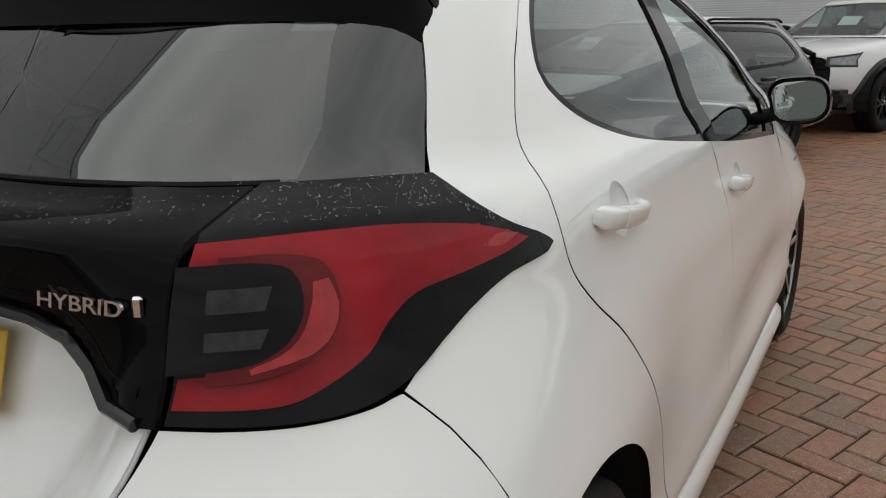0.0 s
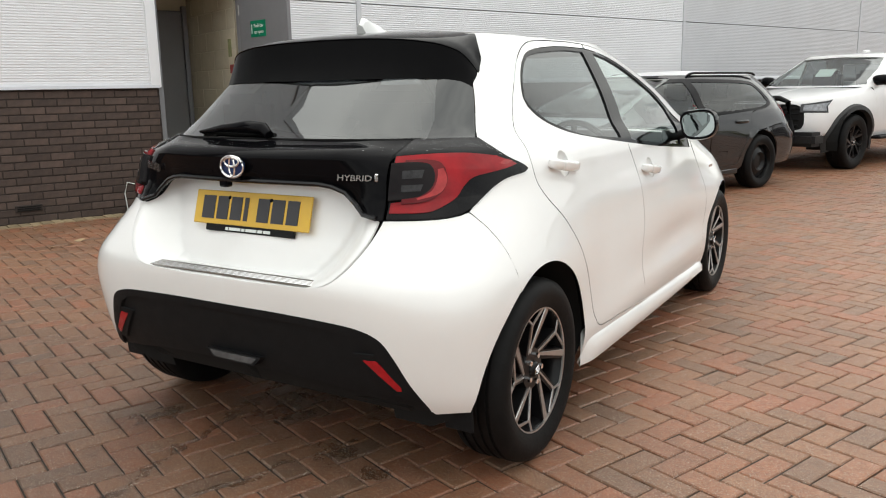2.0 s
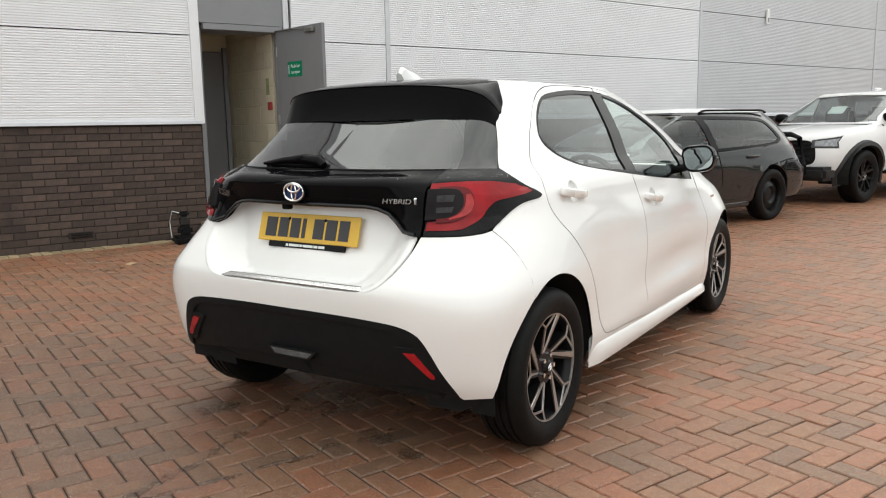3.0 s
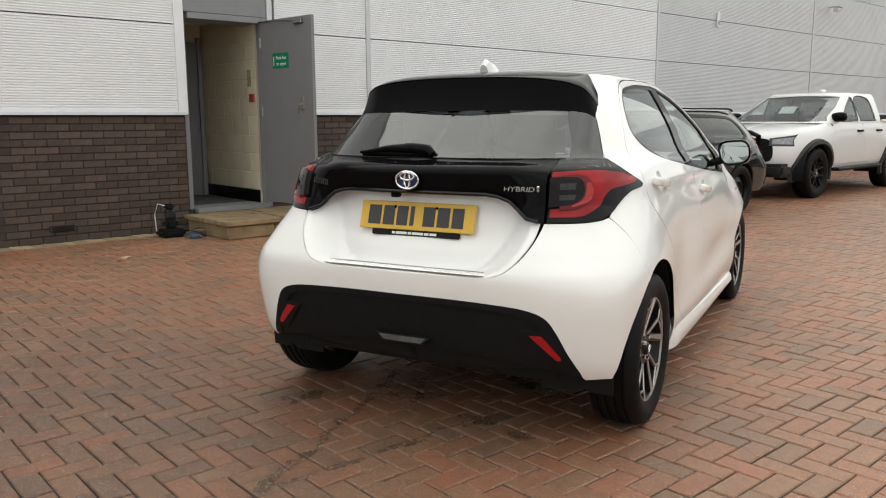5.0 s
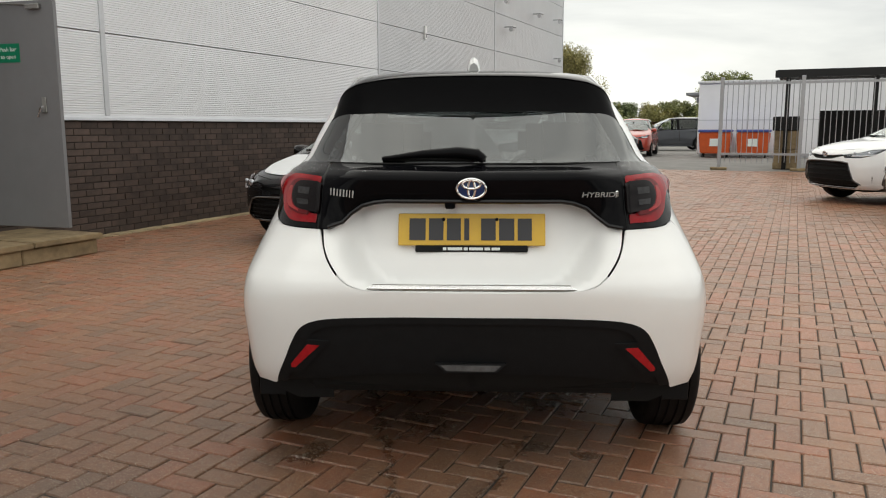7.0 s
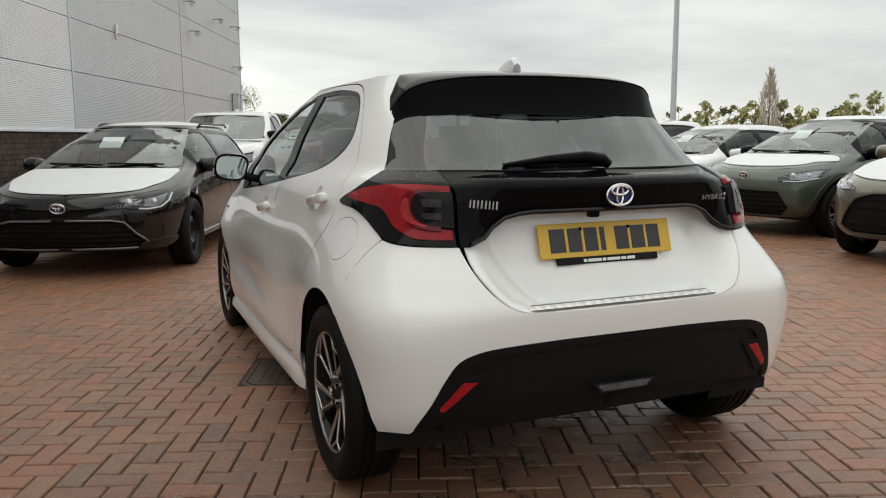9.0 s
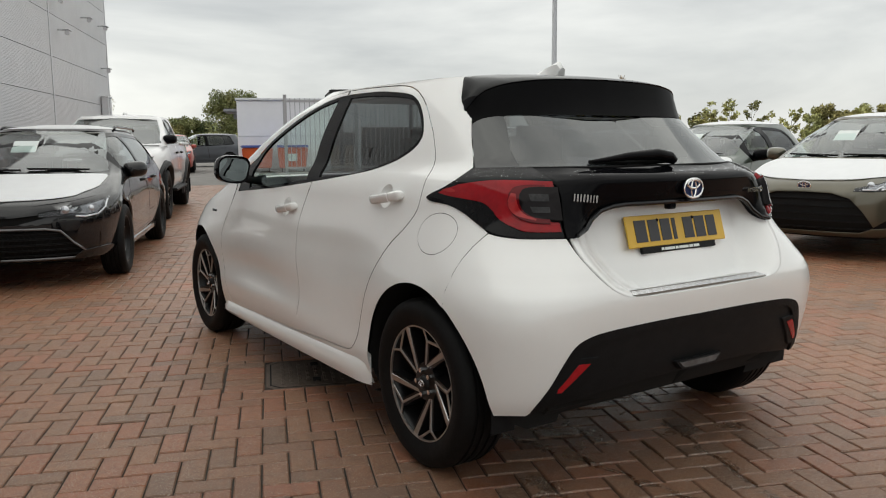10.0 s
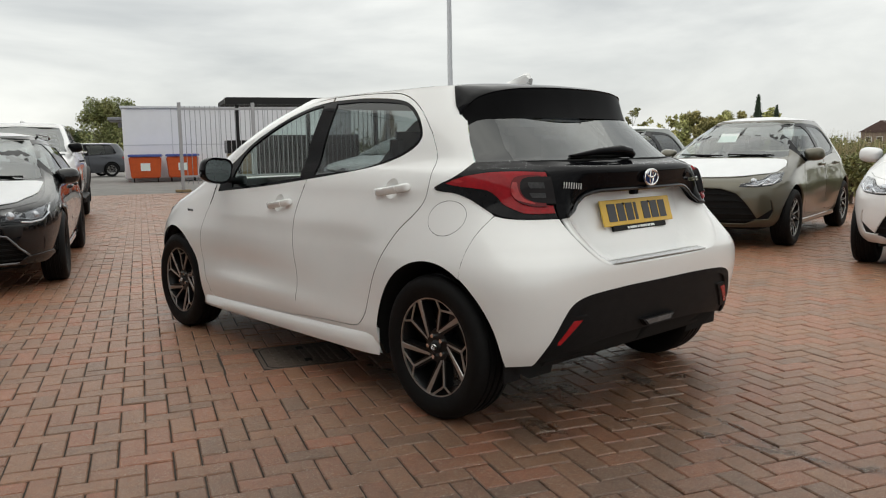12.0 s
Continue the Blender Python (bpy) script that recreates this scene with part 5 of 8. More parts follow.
# doorway lobby
lobby = thing("lobby", "cream blockwork lobby behind the open fire door", "lobby", BUILDING, kind="structure")
part("lobby_wall", box(R_DOOR - .041, R_DOOR + .18, .37, 1.62, -.05, 2.6), CREAM, lobby)
part("reveal", box(R_DOOR - .041, R_DOOR - .002, .10, .369, .245, 2.40), CREAM, lobby)
part("lobby_wall", box(L_DOOR - .25, L_DOOR - .04, .37, 1.62, -.05, 2.6), CREAM, lobby)
part("lobby_wall", box(L_DOOR - .25, R_DOOR + .18, 1.62, 1.80, -.05, 2.6), CREAM, lobby)
part("lobby_floor", box(L_DOOR - .25, R_DOOR + .18, .06, 1.62, -.05, .235), DARK_ROOM, lobby)
part("lobby_ceiling", box(L_DOOR - .25, R_DOOR + .18, .37, 1.80, 2.5, 2.6), CREAM, lobby)
part("inner_door", box(L_DOOR - .02, L_DOOR + .84, 1.56, 1.615, .24, 2.28, .01), DOOR_GREY, lobby, "grey inner door")
bm = box(R_DOOR - .062, R_DOOR - .0425, .10, 1.60, .246, .40, .004)
part("skirting", bm, GLOSS_BLACK, lobby, "black skirting board")
row = 0
z = .405
block_me = {}
while z < 2.36:
    y = .10 - (0.22 if row % 2 else 0)
    while y < 1.58:
        y0, y1, z1 = max(y, .10), min(y + .444, 1.61), min(z + .219, 2.395)
        if y1 - y0 > .05:
            key = (round(y1 - y0, 3), round(z1 - z, 3))
            if key not in block_me:
                bmb = box(-.028, -.002, 0, y1 - y0 - .004, 0, z1 - z - .004, .003)
                block_me[key] = bpy.data.meshes.new("block")
                bmb.to_mesh(block_me[key])
                bmb.free()
                block_me[key].materials.append(CREAM)
            ob = new("block", block_me[key])
            ob.parent = lobby
            ob.matrix_local = Matrix.Translation((R_DOOR - .018, y0, z))
        y += .45
    z += .225
    row += 1
part("notice", box(R_DOOR - .052, R_DOOR - .047, .22, .31, 1.66, 1.86), NOTICE, lobby, "yellow notice")
part("call_point", box(R_DOOR - .075, R_DOOR - .047, .14, .24, 1.47, 1.57, .006), RED_DULL, lobby, "red fire call point")

frame_ob = thing("door_frame", "grey painted steel door frame", "door frame", BUILDING, kind="structure")
part("jamb", box(L_DOOR - .01, L_DOOR + .05, .06, .37, .20, 2.45, .004), FRAME_GREY, frame_ob)
part("inner_jamb", box(L_DOOR + .845, R_DOOR - .066, 1.55, 1.618, .24, 2.34, .004), FRAME_GREY, frame_ob)
part("jamb", box(R_DOOR - .02, R_DOOR + .05, -.03, .098, .20, 2.45, .004), FRAME_GREY, frame_ob)
part("head", box(L_DOOR + .05, R_DOOR - .02, -.03, .37, 2.38, 2.448, .004), FRAME_GREY, frame_ob)
part("threshold", box(L_DOOR + .05, R_DOOR - .02, -.06, .37, .195, .245, .004), FRAME_GREY, frame_ob)

door = thing("door_1", "grey steel fire door standing wide open", "door", BUILDING @ Matrix.Translation((R_DOOR - .02, -.035, 0)) @ Matrix.Rotation(radians(7.9), 4, "Z"), kind="structure")
part("leaf", box(-.022, .022, -.95, 0, .275, 2.405, .003), DOOR_GREY, door)
sign = part("push_sign", box(-.026, -.0225, -.535, -.235, 1.845, 2.02), GREEN_SIGN, door, "green push bar to open sign")
face_left = Matrix.Rotation(radians(-90), 4, "Z") @ Matrix.Rotation(radians(90), 4, "X")
lettering("Push bar", .056, .0006, WHITE, sign, Matrix.Translation((-.0265, -.40, 1.965)) @ face_left, "sign_text")
lettering("to open", .056, .0006, WHITE, sign, Matrix.Translation((-.0265, -.40, 1.898)) @ face_left, "sign_text")
part("sign_arrow", box(-.0275, -.0262, -.265, -.255, 1.88, 1.98), WHITE, sign)
lock = part("lock_plate", box(-.040, -.0225, -.805, -.755, 1.37, 1.52, .006), BRUSHED, door, "steel lock case")
part("lever", tube([(-.045, -.78, 1.43), (-.08, -.78, 1.42), (-.085, -.75, 1.33)], .012, 8), CHROME, lock, smooth=True)
part("pull_knob", tube([(.02, -.86, 1.42), (.07, -.86, 1.42)], .02, 8), CHROME, door)
part("closer_arm", tube([(-.03, -.70, 2.365), (-.06, -.40, 2.38), (-.03, .03, 2.395)], .009, 6), BRUSHED, door)
part("closer_body", box(-.06, -.0225, -.82, -.66, 2.32, 2.37, .006), BRUSHED, door)
for zz in (.5, 1.3, 2.1):
    part("hinge", tube([(-.024, .0, zz), (-.024, .0, zz + .11)], .011, 8), BRUSHED, door)

# steps: slabs on blockwork
steps = thing("doorstep", "buff concrete doorstep of slabs on low blocks", "step", BUILDING)
part("riser_block", box(.07, .62, -1.06, -.04, 0, .145, .012), SLAB, steps)
part("riser_block", box(.626, 1.46, -1.06, -.04, 0, .145, .012), SLAB, steps)
for x0, x1, y0, y1, dz in ((.03, .72, -1.10, -.53, 0), (.726, 1.50, -1.10, -.53, .004), (.03, .80, -.524, -.03, -.004), (.806, 1.50, -.524, -.03, 0)):
    part("slab", box(x0, x1, y0, y1, .148 + dz, .196 + dz, .008, seg=2), SLAB, steps)

# air brick, cleaner and tub by the wall
vent = thing("air_vent", "black louvred air brick low in the brickwork", "vent", BUILDING)
part("vent_frame", box(-1.39, -1.14, -.020, .0, .118, .185, .004), MORTAR, vent)
for k in range(3):
    part("slat", box(-1.37, -1.16, -.026, -.021, .128 + .018 * k, .138 + .018 * k), GAP, vent)
cleaner = thing("floor_cleaner", "small black upright cleaner with a loose cable", "cleaner", BUILDING @ Matrix.Translation((-.26, -.36, 0)))
part("base", box(-.13, .13, -.12, .12, 0, .09, .03, seg=2), BLACK_PLASTIC, cleaner)
part("motor_body", box(-.075, .075, -.06, .06, .09, .20, .03, seg=2), BLACK_PLASTIC, cleaner)
part("tank", box(-.05, .05, -.045, .045, .20, .30, .015), CLEAR_LENS, cleaner)
part("grip", box(-.055, .045, -.05, .05, .30, .36, .02, seg=2), BLACK_PLASTIC, cleaner)
part("cable", tube([(-.05, .02, .34), (-.13, .0, .37), (-.15, .05, .25), (-.12, .1, .05)], .006, 6), PAPER, cleaner, "thin white cable", smooth=True)
TUB = glass("tub_plastic", (0.85, 0.9, 0.95), 0.85, 0.15)
tub = thing("plastic_tub", "clear plastic tub holding a blue cloth", "tub", BUILDING @ Matrix.Translation((-.10, -.62, 0)))
bm = box(-.10, .10, -.08, .08, 0.002, .10, .012)
part("tub_body", bm, TUB, tub)
part("blue_cloth", box(-.06, .05, -.05, .05, .006, .035, .012, seg=2), material("cloth_blue", (.10, .28, .42), .9, var=.3), tub, "crumpled blue cloth")

# fittings high on the wall
for x, z in ((16.05, 3.83), (18.45, 4.46), (20.5, 4.53), (20.6, 3.36), (15.65, 4.48)):
    c = thing("security_camera", "small white security camera on a wall bracket", "camera", BUILDING @ Matrix.Translation((x, -.02, z)), "wall cameras")
    part("bracket", tube([(0, 0, 0), (0, -.16, 0), (0, -.20, -.03)], .02, 8), FLASH, c)
    bm = tube([(-.17, -.24, -.09), (.12, -.20, -.05)], .055, 10)
    box(-.18, .14, -.29, -.15, -.02, -.005, .004, bm)
    part("camera_body", bm, FLASH, c)
t = thing("wall_plate", "small white rectangular plate on the cladding", "sign", BUILDING @ Matrix.Translation((11.16, -.045, 3.18)))
part("plate_face", box(-.05, .05, -.02, .015, -.14, .14, .01), WHITE, t)
part("plate_slot", box(-.02, .02, -.026, -.021, -.10, -.02, .002), FRAME_GREY, t)
for x in (20.30, 20.62):
    d = thing("wall_duct", "grey metal duct riser on the cladding", "duct", BUILDING, "duct risers")
    part("duct_body", box(x, x + .20, -.22, -.04, 0, 2.50, .01), FLASH, d)
    part("duct_cap", box(x - .02, x + .22, -.24, -.04, 2.502, 2.56, .01), CLAD, d)

# brick courses of the plinth: the near ones singly, the rest as one mesh
rng = random.Random(3)
brick_meshes = []
for k in range(3):
    bmb = box(0, .215, -.0, .06, 0, .065, .004)
    for v in bmb.verts:
        v.co += Vector((rng.uniform(-.0015, .0015), rng.uniform(-.002, .001), rng.uniform(-.001, .001)))
    me = bpy.data.meshes.new("brick")
    bmb.to_mesh(me)
    bmb.free()
    me.materials.append(BRICK)
    brick_meshes.append(me)


def joined_boxes(name, boxes, mat, parent, kind="stuff", label=""):
    """Many small blocks in one mesh: (x0, x1, y0, y1, z0, z1) each."""
    v, fcs = [], []
    for x0, x1, y0, y1, z0, z1 in boxes:
        k = len(v)
        v += [(x0, y0, z0), (x1, y0, z0), (x1, y1, z0), (x0, y1, z0), (x0, y0, z1), (x1, y0, z1), (x1, y1, z1), (x0, y1, z1)]
        fcs += [(k, k + 1, k + 5, k + 4), (k + 1, k + 2, k + 6, k + 5), (k + 2, k + 3, k + 7, k + 6), (k + 3, k, k + 4, k + 7), (k + 4, k + 5, k + 6, k + 7)]
    me = bpy.data.meshes.new(name)
    me.from_pydata(v, [], fcs)
    me.update()
    return tagged(finish(name, me, mat, parent, label), kind=kind)


singles, rest = [], []
for row in range(17):
    z = .004 + row * .0765
    off = (.1125 if row % 2 else 0)
    for x0, x1 in ((-12, L_DOOR - .03), (R_DOOR + .06, U_END)):
        n = int((x1 - x0) / .225) + 2
        for i in range(n):
            p = x1 - (i + 1) * .225 + off if x1 < 1 else x0 + i * .225 - off
            q0, q1 = max(p, x0), min(p + .215, x1)
            if q1 - q0 < .04:
                continue
            whole = q1 - q0 > .21
            near = (-1.9 < q0 < .3) or (1.2 < q0 < 2.6)
            if whole and near and len(singles) < 290:
                singles.append((q0, z))
            else:
                rest.append((q0, q1, rng.uniform(-.002, .002), .06, z, z + .065))
for q0, z in singles:
    ob = new("brick", brick_meshes[rng.randrange(3)])
    ob.parent = wall
    ob.matrix_local = Matrix.Translation((q0, rng.uniform(-.002, .002), z))
joined_boxes("brickwork", rest, BRICK, wall)

# ---- yard surroundings ----
ASPHALT = material("asphalt", (0.22, 0.208, 0.195), 0.8, second=(0.15, 0.143, 0.135), scale=1.2, bump=0.5, bump_scale=150)
LILAC = material("cabin_panel", (0.80, 0.80, 0.835), 0.5, var=0.06, scale=1.5)
GALV = material("galvanised", (0.42, 0.43, 0.45), 0.45, metal=0.7, var=0.15, scale=12)
ORANGE = material("bin_orange", (0.62, 0.10, 0.02), 0.5, var=0.15, scale=6)
BIN_BLUE = material("bin_lid_blue", (0.10, 0.14, 0.42), 0.5, var=0.1, scale=6)
BARK = material("bark", (0.10, 0.075, 0.055), 0.9, var=0.4, scale=12, bump=0.6, bump_scale=60)
LEAF = material("leaf_green", (0.20, 0.24, 0.095), 0.55, island=0.45, second=(0.21, 0.19, 0.07), scale=0.7)
LEAF_PALE = material("leaf_pale", (0.40, 0.44, 0.20), 0.5, island=0.45, second=(0.44, 0.40, 0.14), scale=0.9)
LEAF_AUTUMN = material("leaf_autumn", (0.38, 0.32, 0.13), 0.6, island=0.45, second=(0.20, 0.20, 0.07), scale=0.6)
LEAF_DARK = material("leaf_dark", (0.13, 0.16, 0.07), 0.6, island=0.5)
CYPRESS = material("leaf_cypress", (0.05, 0.075, 0.045), 0.7, island=0.4)
TWIG = material("twig_brown", (0.55, 0.47, 0.39), 0.9, island=0.3)
YARD = Matrix.Rotation(math.atan2(-.3674, .930), 4, "Z")      # local x away from the wall, y along it

site = thing("site_cabin", "pale lilac-grey panelled site cabin", "cabin", Matrix.Translation((8.95, 30.3, 0)) @ YARD)
part("cabin_wall", box(0, 9.5, 0, 3.2, .10, 2.95, .03), LILAC, site)
part("cabin_roof", box(-.06, 9.56, -.06, 3.26, 2.952, 3.06, .02), FLASH, site)
for k in range(1, 5):
    part("panel_joint", box(k * 1.9 - .02, k * 1.9 + .02, -.012, .0, .10, 2.95), FLASH, site)
part("panel_joint", box(0, 9.5, -.010, -.001, 1.46, 1.50), FLASH, site)
part("cabin_base", box(.1, 9.4, .1, 3.1, 0, .10), CLAD, site)
part("wall_lamp", box(-.16, -.002, .5, .7, 2.2, 2.42, .03), FRAME_GREY, site)
part("end_canopy", box(-.55, -.003, .2, 2.9, 2.50, 2.62, .02), FRAME_GREY, site)

FX, FY = 6.86, 20.0
fence = thing("bar_fence", "galvanised steel fence of upright bars", "fence", Matrix.Translation((FX, FY, 0)) @ YARD)
for k in range(4):
    p = part("post", box(-.05, .05, -.05, .05, 0, 2.60, .006), GALV, fence)
    p.matrix_local = Matrix.Translation((k * 2.1, 0, 0))
    f2 = part("post_foot", box(-.22, .22, -.16, .16, 0, .07, .01), SLAB, fence)
    f2.matrix_local = Matrix.Translation((k * 2.1, 0, 0))
for k in range(3):
    for z in (.42, 2.38):
        part("rail", box(k * 2.1 + .052, k * 2.1 + 2.048, -.025, .025, z, z + .06), GALV, fence)
    for j in range(14):
        b = part("bar", tube([(0, 0, .22), (0, 0, 2.5)], .012, 6), GALV, fence)
        b.matrix_local = Matrix.Translation((k * 2.1 + .05 + (j + .7) * .143, 0, 0))

shelter = thing("shelter", "open black timber shelter with a flat roof", "shelter", Matrix.Translation((FX, FY, 0)) @ YARD @ Matrix.Translation((-.6, 0, 0)))
part("shelter_roof", box(2.0, 6.9, .6, 3.6, 2.66, 2.80, .01), CABIN, shelter)
part("fascia", box(1.95, 6.95, .55, .62, 2.58, 2.78), RIM_BLACK, shelter)
for x in (2.3, 4.5, 6.7):
    part("shelter_post", box(x - .06, x + .06, .66, .78, 0, 2.655), RIM_BLACK, shelter)
part("shelter_back", box(3.2, 6.8, 3.4, 3.5, 0, 1.7), CABIN, shelter)
crate = thing("timber_crate", "pale timber crate beside the shelter", "crate", Matrix.Translation((FX, FY, 0)) @ YARD @ Matrix.Translation((1.75, 1.1, 0)))
part("crate_board", box(-.35, .35, -.3, .3, 0, .55, .02), SLAB, crate)
part("crate_board", box(-.35, .35, -.3, .3, .56, 1.1, .02), SLAB, crate)
part("crate_lid", box(-.4, .4, -.34, .34, 1.102, 1.5, .02), RIM_BLACK, crate)
for x, s in ((.20, 1.0), (1.62, 1.1)):
    b = thing("waste_bin", "orange wheeled waste bin with a blue lid", "bin", Matrix.Translation((8.95, 30.3, 0)) @ YARD @ Matrix.Translation((x + .6, -.75, 0)), "waste bins")
    bm = box(-.62, .62, -.42, .42, .16, 1.0, .04, seg=2)
    for v in bm.verts:
        v.co.x *= .86 + .14 * v.co.z
        v.co.y *= .82 + .18 * v.co.z
    part("bin_body", bm, ORANGE, b)
    part("bin_lid", box(-.66, .66, -.46, .46, 1.002, 1.10, .035, seg=2), BIN_BLUE, b)
    part("bin_label", box(-.18, .18, -.4, -.392, .45, .75), PAPER, b).matrix_local = Matrix.Translation((0, -.01, 0))
    for wx in (-.45, .45):
        for wy2 in (-.3, .3):
            w = part("caster", lathe([(0, -.02), (.08, -.02), (.08, .02), (0, .02)], 16), RUBBER, b)
            w.matrix_local = Matrix.Translation((wx, wy2, .08))

lamp_post = thing("lamp_post", "tall pale grey steel lamp post", "lamp post", Matrix.Translation((11.8, 13.7, 0)))
part("column", tube([(0, 0, 0), (0, 0, 1.2), (0, 0, 1.25), (0, 0, 8.0)], [.11, .11, .075, .05], 14), GALV, lamp_post, smooth=True)
part("lantern", box(-.5, .12, -.13, .13, 8.0, 8.1, .03), FLASH, lamp_post)


def leaf_cloud(clumps, per, size, seed, squash=1.0):
    """Many small bent leaves scattered in clumps: (x, y, z, radius)."""
    r = np.random.RandomState(seed)
    V, F = [], []
    for cx, cy, cz, rad in clumps:
        d = r.normal(size=(per, 3))
        d /= np.linalg.norm(d, axis=1, keepdims=True)
        d *= (r.rand(per, 1) ** .45) * rad
        for p in d:
            c = np.array((cx, cy, cz)) + p * (1, 1, squash)
            u = r.normal(size=3)
            u /= np.linalg.norm(u)
            w = np.cross(u, r.normal(size=3))
            w /= np.linalg.norm(w)
            s = size * (.6 + .8 * r.rand())
            k = len(V)
            V += [tuple(c - u * s), tuple(c + w * s * .45), tuple(c + u * s), tuple(c - w * s * .45)]
            F += [(k, k + 1, k + 2), (k, k + 2, k + 3)]
    return V, F


def make_tree(x, y, h, spread, leaf, seed, label, density=260, size=.16, trunk=.16, low=.3, name="tree", category="tree", clump=1.0):
    r = random.Random(seed)
    tr = thing(name, label, category, Matrix.Translation((x, y, 0)))
    bm = tube([(0, 0, 0), (.05 * h * .1, 0, h * .3), (0, .04 * h * .1, h * .6), (.02, 0, h * .92)], [trunk, trunk * .75, trunk * .45, trunk * .1], 8)
    clumps = []
    for k in range(int(13 + spread * 3)):
        a = r.uniform(0, 6.283)
        z0 = h * r.uniform(low * .7, .75)
        rr = spread * r.uniform(.35, 1.0) * (1 - abs(z0 / h - .45) * .7)
        z1 = min(h * .97, z0 + h * r.uniform(.08, .25))
        e = (rr * math.cos(a), rr * math.sin(a), z1)
        tube([(0, 0, z0), (e[0] * .5, e[1] * .5, z0 + (z1 - z0) * .4), e], [trunk * .4, trunk * .25, trunk * .08], 5, bm)
        clumps.append((*e, clump * spread * r.uniform(.22, .4)))
        clumps.append((e[0] * .55, e[1] * .55, z1 * .95, clump * spread * r.uniform(.2, .35)))
    clumps.append((0, 0, h * .93, spread * .3))
    part("trunk", bm, BARK, tr, smooth=True)
    V, F = leaf_cloud(clumps, density, size, seed)
    me = bpy.data.meshes.new("crown")
    me.from_pydata(V, [], F)
    finish("crown", me, leaf, tr)
    return tr


make_tree(6.4, 60, 7.2, 2.9, LEAF_AUTUMN, 5, "broad tree with thinning olive and yellow leaves", 760, .07, low=.12)
make_tree(3.2, 62, 6.8, 3.0, LEAF_PALE, 6, "broad tree with thinning olive and yellow leaves", 500, .08, low=.15)
make_tree(19.2, 60, 5.2, 2.5, LEAF, 7, "rounded green tree behind the site cabin", 520, .09)
make_tree(24.5, 66, 4.4, 3.0, LEAF, 8, "low green tree at the yard edge", 420, .10)
for k, (x, h) in enumerate(((9.6, 2.5), (11.4, 2.9), (13.2, 2.7), (15.0, 3.1), (16.8, 2.8))):
    make_tree(x, 60 + .8 * math.sin(k * 2), h, 1.5, (LEAF, LEAF_DARK, LEAF_AUTUMN)[k % 3], 90 + k, "low bushy tree in the hedgerow", 380, .08, low=.1)


def plume(x, y, h, w, leaf, seed, label, strands, base=.5, lean=0.0, power=.7, size=.12):
    """A narrow tree: many near-upright strands of foliage round one trunk."""
    r = np.random.RandomState(seed)
    tr = thing("tree", label, "tree", Matrix.Translation((x, y, 0)))
    part("trunk", tube([(0, 0, 0), (lean * h * .4, 0, h * .5), (lean * h, 0, h * .95)], [w * .16, w * .1, .02], 6), BARK, tr, smooth=True)
    V, F = [], []
    for k in range(strands):
        t = r.rand()
        z0 = base + (h - base) * t
        rad = w * math.sin(math.pi * min(1, .12 + .88 * t) ** power) * (.25 + .75 * r.rand() ** .5)
        a = r.uniform(0, 6.283)
        c = np.array((rad * math.cos(a) + lean * z0, rad * math.sin(a), z0))
        d = np.array((math.cos(a) * .25, math.sin(a) * .25, 1.0)) + r.normal(size=3) * .18
        d *= size * (1 + 1.6 * r.rand()) / np.linalg.norm(d)
        n = np.cross(d, r.normal(size=3))
        n *= size * .16 / np.linalg.norm(n)
        b = len(V)
        V += [tuple(c - n), tuple(c + n), tuple(c + d + n * .3), tuple(c + d - n * .3)]
        F += [(b, b + 1, b + 2, b + 3)]
    me = bpy.data.meshes.new("crown")
    me.from_pydata(V, [], F)
    finish("crown", me, leaf, tr)


plume(48.2, 46.5, 6.2, .85, TWIG, 10, "tall narrow leafless poplar", 800, .6, size=.30)
plume(35.8, 47.0, 3.9, .62, TWIG, 11, "narrow leafless poplar beyond the shelter", 700, .6, size=.24)
plume(37.2, 17.75, 3.5, .27, CYPRESS, 12, "narrow dark green cypress", 3000, .2, .03, .8, .10)
plume(37.6, 16.9, 2.95, .21, CYPRESS, 13, "small narrow dark green cypress", 2400, .2, .0, .8, .09)
rt = random.Random(61)
for k in range(15):
    t = k / 14 * .80
    make_tree(15.2 + 3.4 * t + rt.uniform(-.3, .3), 17.6 - 8.4 * t, 2.12 + rt.uniform(-.22, .30), .42, LEAF_PALE if k % 3 else LEAF, 20 + k, "young bushy tree with loose green leaves behind the cars", 30, .055, .02, .35, clump=.70)
for k in range(7):
    t = k / 6
    make_tree(48.5 + 2.2 * t, 29 - 5.5 * t, 3.3 + .3 * math.sin(k * 2.3), 1.0, LEAF_AUTUMN if k % 3 else LEAF_PALE, 50 + k, "far tree with yellowing leaves", 160, .10, .06, .3)

# clipped hedge behind the parked row, and scrub far off
hedge = thing("hedge", "dense green hedge behind the parked cars", "hedge")
clumps = []
r = random.Random(9)
for k in range(120):
    t = k / 119
    clumps.append((12.8 + 1.9 * t + r.uniform(-.35, .35), 4.0 - 9.0 * t + r.uniform(-.2, .2), r.uniform(.2, .82) + .08 * math.sin(t * 9), r.uniform(.26, .42)))
V, F = leaf_cloud(clumps, 330, .042, 31)
me = bpy.data.meshes.new("foliage")
me.from_pydata(V, [], F)
finish("foliage", me, LEAF, hedge)
bm = bmesh.new()
for k in range(24):
    t = k / 23
    tube([(12.6 + 1.9 * t, 3.9 - 9 * t, 0), (12.65 + 1.9 * t, 3.9 - 9 * t, .8)], .03, 5, bm)
part("stems", bm, BARK, hedge)
scrub = []
